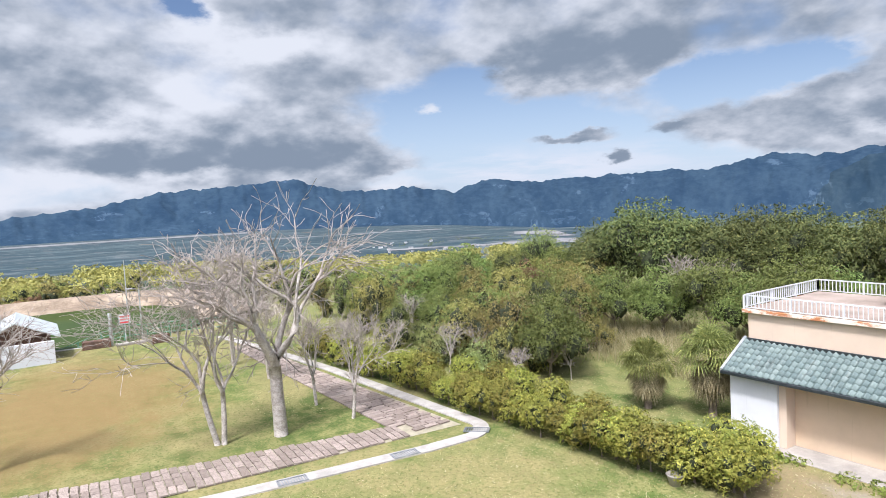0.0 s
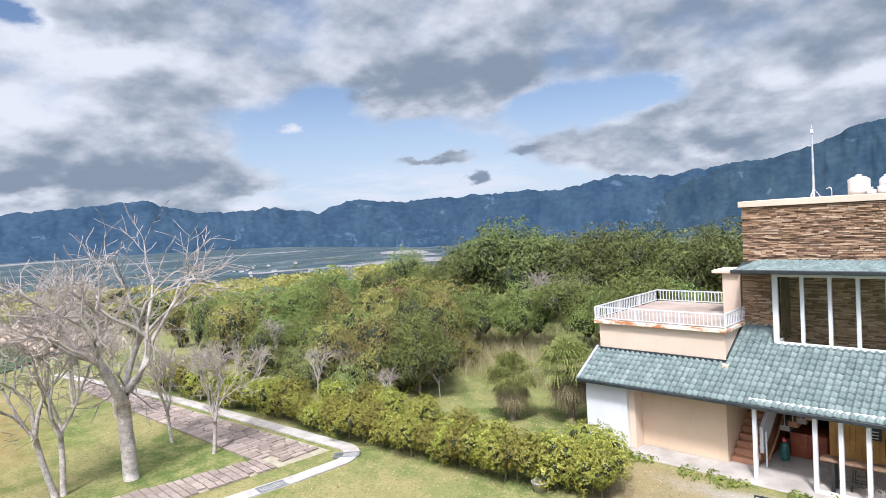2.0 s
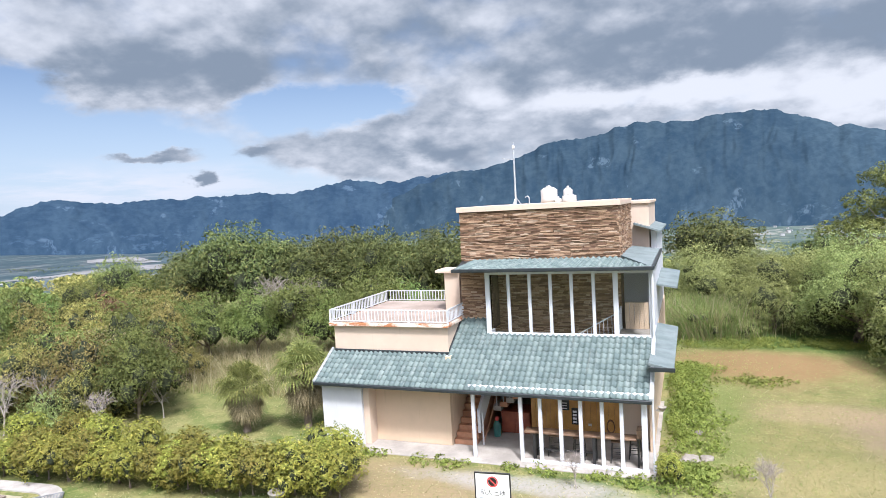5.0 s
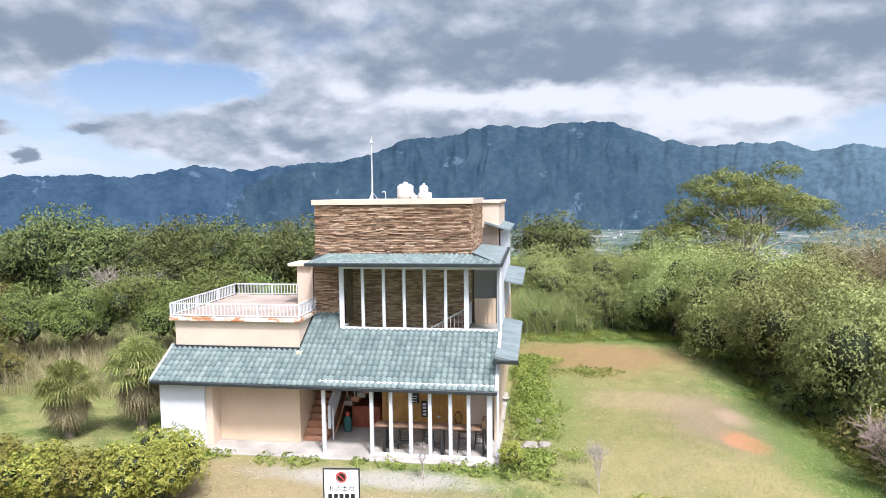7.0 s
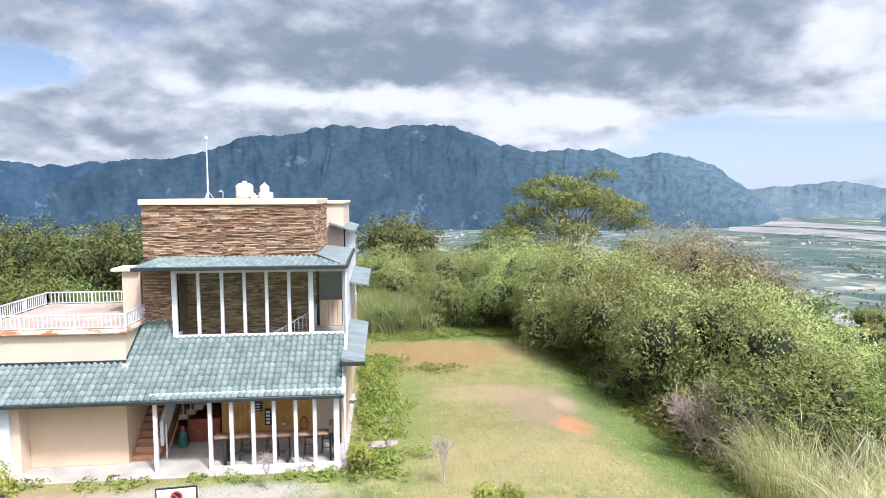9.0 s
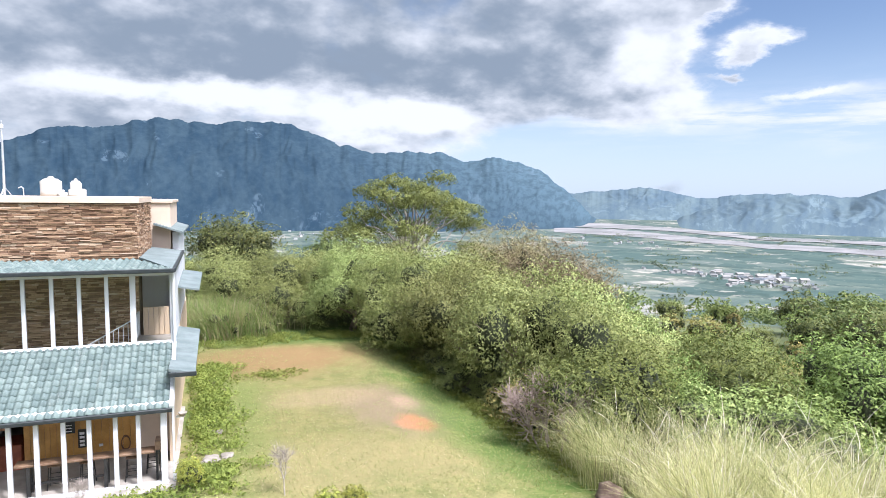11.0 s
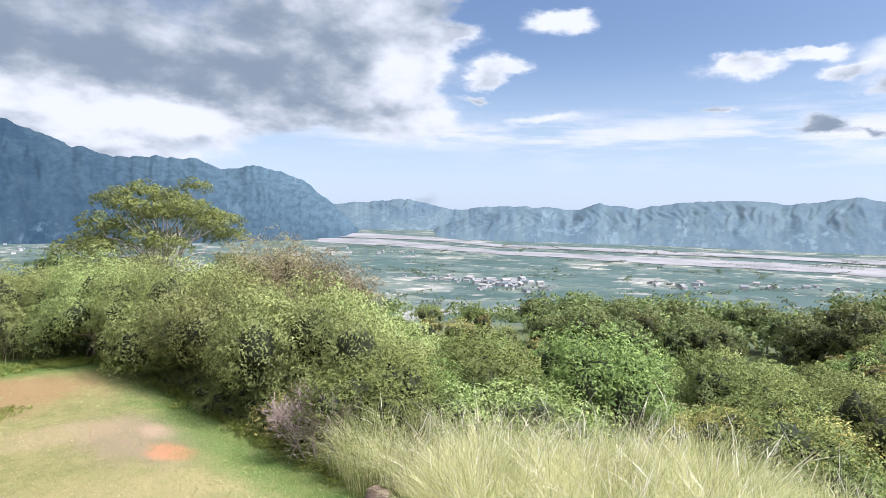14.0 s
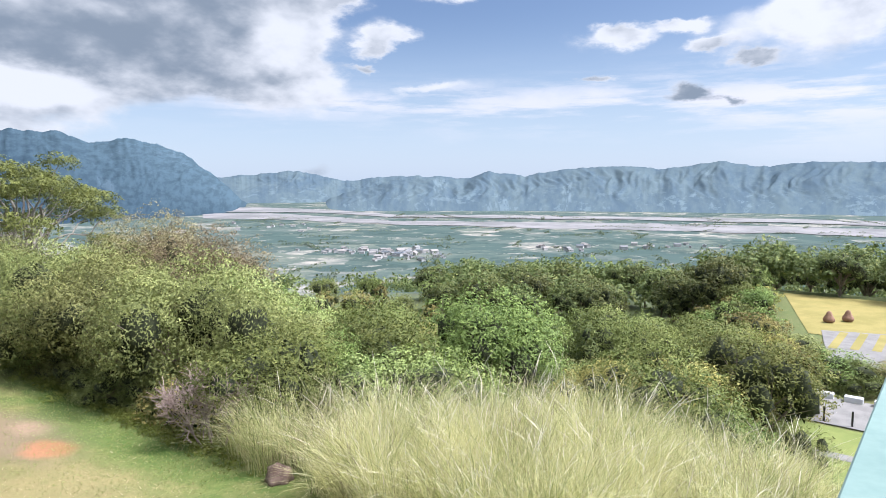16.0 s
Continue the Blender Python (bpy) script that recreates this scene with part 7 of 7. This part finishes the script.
def clearing_spot(rng, count):
    """Longer green tufts by the house and along the foot of the trees, few in the middle."""
    x, y = rng.uniform(-1.0, 12.0, count), rng.uniform(17.0, 41.0, count)
    mid = np.exp(-(((x - 5.2) / 3.2) ** 2))
    keep = (rng.random(count) > mid * 0.9) & ~((x < -0.9) & (y > 19.9))
    return np.column_stack([x[keep], y[keep]]), rng.uniform(0.02, 0.07, keep.sum())


tufts("green_tufts", "green tufts at the edges of the clearing", 21, 26000, clearing_spot, LAWNBLADE)
YELLOW = tree("yellow_shrub", 140, round_lobes(141, 1.6, 1.7, 6, 0.4, 0.6), 900, 0.05, LEAF_HEDGE, TWIG, "thin yellowing shrub in front of the white wall", "shrub", 0.02, 0.14, stems=2)
plant(YELLOW, -12.0, 18.4, 0, 1.0)
plant(HEDGES[1], -0.75, 19.9, 30, 0.55)
plant(HEDGES[0], 2.9, 16.6, 0, 0.55)
plant(HEDGES[1], 3.6, 16.7, 90, 0.5)

# ---------------------------------------------------------------- the valley
SAND = material("river_sand", mottled((0.125, 0.13, 0.13), (0.235, 0.23, 0.23), 0.012, 0.15), 0.95)


def river(name, az0, az1, inner, outer, lift, label):
    """A braided river bed across the plain; inner and outer give its banks by azimuth."""
    b = Build()
    n = 90
    rows = []
    for i in range(n + 1):
        az = az0 + (az1 - az0) * i / n
        wob = 40 * noise.noise((az * 0.22, lift, 0)) + 18 * noise.noise((az * 0.9, lift, 3))
        r0, r1 = inner(az) + wob, outer(az) + 26 * noise.noise((az * 0.5, 7, lift))
        u = toward(az, 0)
        rows.append(((u.x * r0, u.y * r0, VALLEY + lift), (u.x * r1, u.y * r1, VALLEY + lift)))
    for p, q in zip(rows, rows[1:]):
        b.face(p[0], p[1], q[1], q[0])
    return tagged(b.done(name, SAND), label, "river", kind="structure")


river("river", -30, -104, lambda a: float(np.interp(-a, (30, 35, 40, 46, 60, 104), (1500, 1420, 1300, 1180, 1070, 1040))), lambda a: float(np.interp(-a, (30, 35, 40, 46, 60, 104), (1750, 1700, 1500, 1290, 1230, 1210))), 0.8, "wide pale grey braided river bed")
river("river_arm", -31, -104, lambda a: float(np.interp(-a, (31, 35, 40, 46, 60, 104), (1800, 1760, 1640, 1420, 1330, 1320))), lambda a: float(np.interp(-a, (31, 35, 40, 46, 60, 104), (2150, 2050, 1850, 1530, 1450, 1440))), 1.2, "further arm of the braided river bed")
river("river_left", 62, 42.6, lambda a: 1170, lambda a: 1215 + 75 * smooth(56, 47, a), 0.8, "pale river bed on the left plain")
river("river_bend", 50.5, 45.2, lambda a: 1370 + 160 * smooth(46.5, 50, a), lambda a: 1390 + 270 * smooth(45.2, 47.5, a), 1.0, "bright gravel bend of the river")
river("river_far", 100, 74, lambda a: 2900, lambda a: 3120, 0.8, "thin pale line of river far off")
river("river_line", 73, 57, lambda a: 2050, lambda a: 2120, 0.8, "thin pale channel crossing the plain")

rng = np.random.default_rng(77)
HOUSE_WALL = material("village_wall", mottled((0.36, 0.36, 0.36), (0.55, 0.545, 0.54), 0.05, 0.5), 0.8)
HOUSE_ROOF = material("village_roof", lambda n: n.mix(n.add("ShaderNodeObjectInfo", _out=5), (0.10, 0.12, 0.14), (0.30, 0.28, 0.26)), 0.7)
cottage = empty("village_house", (0, 0, 0), "small pale village house on the plain", "house", "village houses")
Build().box(-6, 6, -4, 4, 0, 5).done("wall", HOUSE_WALL, cottage)
gable = Build()
gable.v = [(-6.5, -4.6, 4.8), (6.5, -4.6, 4.8), (6.5, 4.6, 4.8), (-6.5, 4.6, 4.8), (-6.5, 0, 7), (6.5, 0, 7)]
gable.f = [(0, 1, 5, 4), (2, 3, 4, 5), (0, 4, 3), (1, 2, 5), (3, 2, 1, 0)]
gable.done("roof", HOUSE_ROOF, cottage)
placed = False
spots = [(-47, 690, 26, 3.4, 46), (-42, 720, 20, 4, 20), (-62, 760, 20, 4, 16), (-70, 800, 20, 4, 10), (-36, 1150, 60, 5, 14), (56, 1150, 40, 6, 18), (64, 1350, 60, 5, 12), (-8, 1300, 60, 6, 14)]
for az, r, dr, da, k in spots:
    for i in range(k):
        x, y = polar(az + rng.normal(0, da * 0.5), r + rng.normal(0, dr))
        m = pose(x, y, VALLEY, 0, 0, rng.uniform(0, 180))
        if placed:
            o = copy_thing(cottage, m)
        else:
            cottage.matrix_basis, placed, o = m, True, cottage
        g = rng.uniform(0.3, 0.75)
        o.scale = (g, g, g)


# leaf colour with the distance haze mixed in
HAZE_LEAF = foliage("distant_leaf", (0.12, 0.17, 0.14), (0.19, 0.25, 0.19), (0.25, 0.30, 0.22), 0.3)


def far_woods(name, label, seed, spots, mat, size, count, heaps=3):
    """Distant woods: heaps of leaf clumps in one mesh."""
    rng = np.random.default_rng(seed)
    vs, fs, ns, off = [], [], [], 0
    for x, y, r, h in spots:
        z = height(x, y)
        lobes = [(x + rng.normal(0, r * 0.4), y + rng.normal(0, r * 0.4), z + h * rng.uniform(0.35, 0.6), r * 0.62, r * 0.62, h * 0.42) for k in range(heaps)]
        v, f, nv = leaf_cloud(rng, lobes, count, size, size * 1.3, per=8, low=-0.1)
        vs.append(v)
        ns.append(nv)
        fs.append(f + off)
        off += len(v)
    return tagged(obj(name, np.concatenate(vs), np.concatenate(fs), mat, normals=np.concatenate(ns)), label, "woods", kind="stuff")


def wood_spots(seed, count, az0, az1, r0, r1, rad, tall, power=1.0):
    g = np.random.default_rng(seed)
    out = []
    for i in range(count):
        az, r = g.uniform(az0, az1), r0 + (r1 - r0) * g.random() ** power
        x, y = polar(az, r)
        out.append((x, y, g.uniform(*rad), g.uniform(*tall)))
    return out


def lines_of_trees(seed, count):
    """Hedgerows and copses between the fields."""
    g = np.random.default_rng(seed)
    out = []
    for i in range(count):
        az, r = g.uniform(-100, 96), g.uniform(480, 1450)
        x, y = polar(az, r)
        t = g.uniform(0, math.pi)
        for k in range(int(g.integers(4, 14))):
            out.append((x + math.cos(t) * k * 9, y + math.sin(t) * k * 9, g.uniform(3, 5.5), g.uniform(2.5, 4.2)))
    return out


far_woods("hillside_woods", "dense mixed woods falling down the hillside", 1, wood_spots(1, 400, -100, -50, 100, 420, (3.5, 6.5), (5, 8.5), 1.6) + wood_spots(4, 130, -50, -22, 130, 420, (3.5, 6.0), (4, 6.0), 1.2), LEAF_DARK, 0.36, 330)
far_woods("plateau_woods", "mixed woods along the edge of the hill", 2, wood_spots(2, 90, -24, 36, 112, 420, (3.5, 6.0), (3.2, 5.2), 1.6) + wood_spots(12, 130, 36, 74, 112, 420, (3.0, 5.0), (1.6, 2.8), 1.4) + wood_spots(22, 100, 74, 100, 112, 420, (3.5, 6.0), (3.0, 4.6), 1.6), LEAF_SCRUB, 0.36, 330)
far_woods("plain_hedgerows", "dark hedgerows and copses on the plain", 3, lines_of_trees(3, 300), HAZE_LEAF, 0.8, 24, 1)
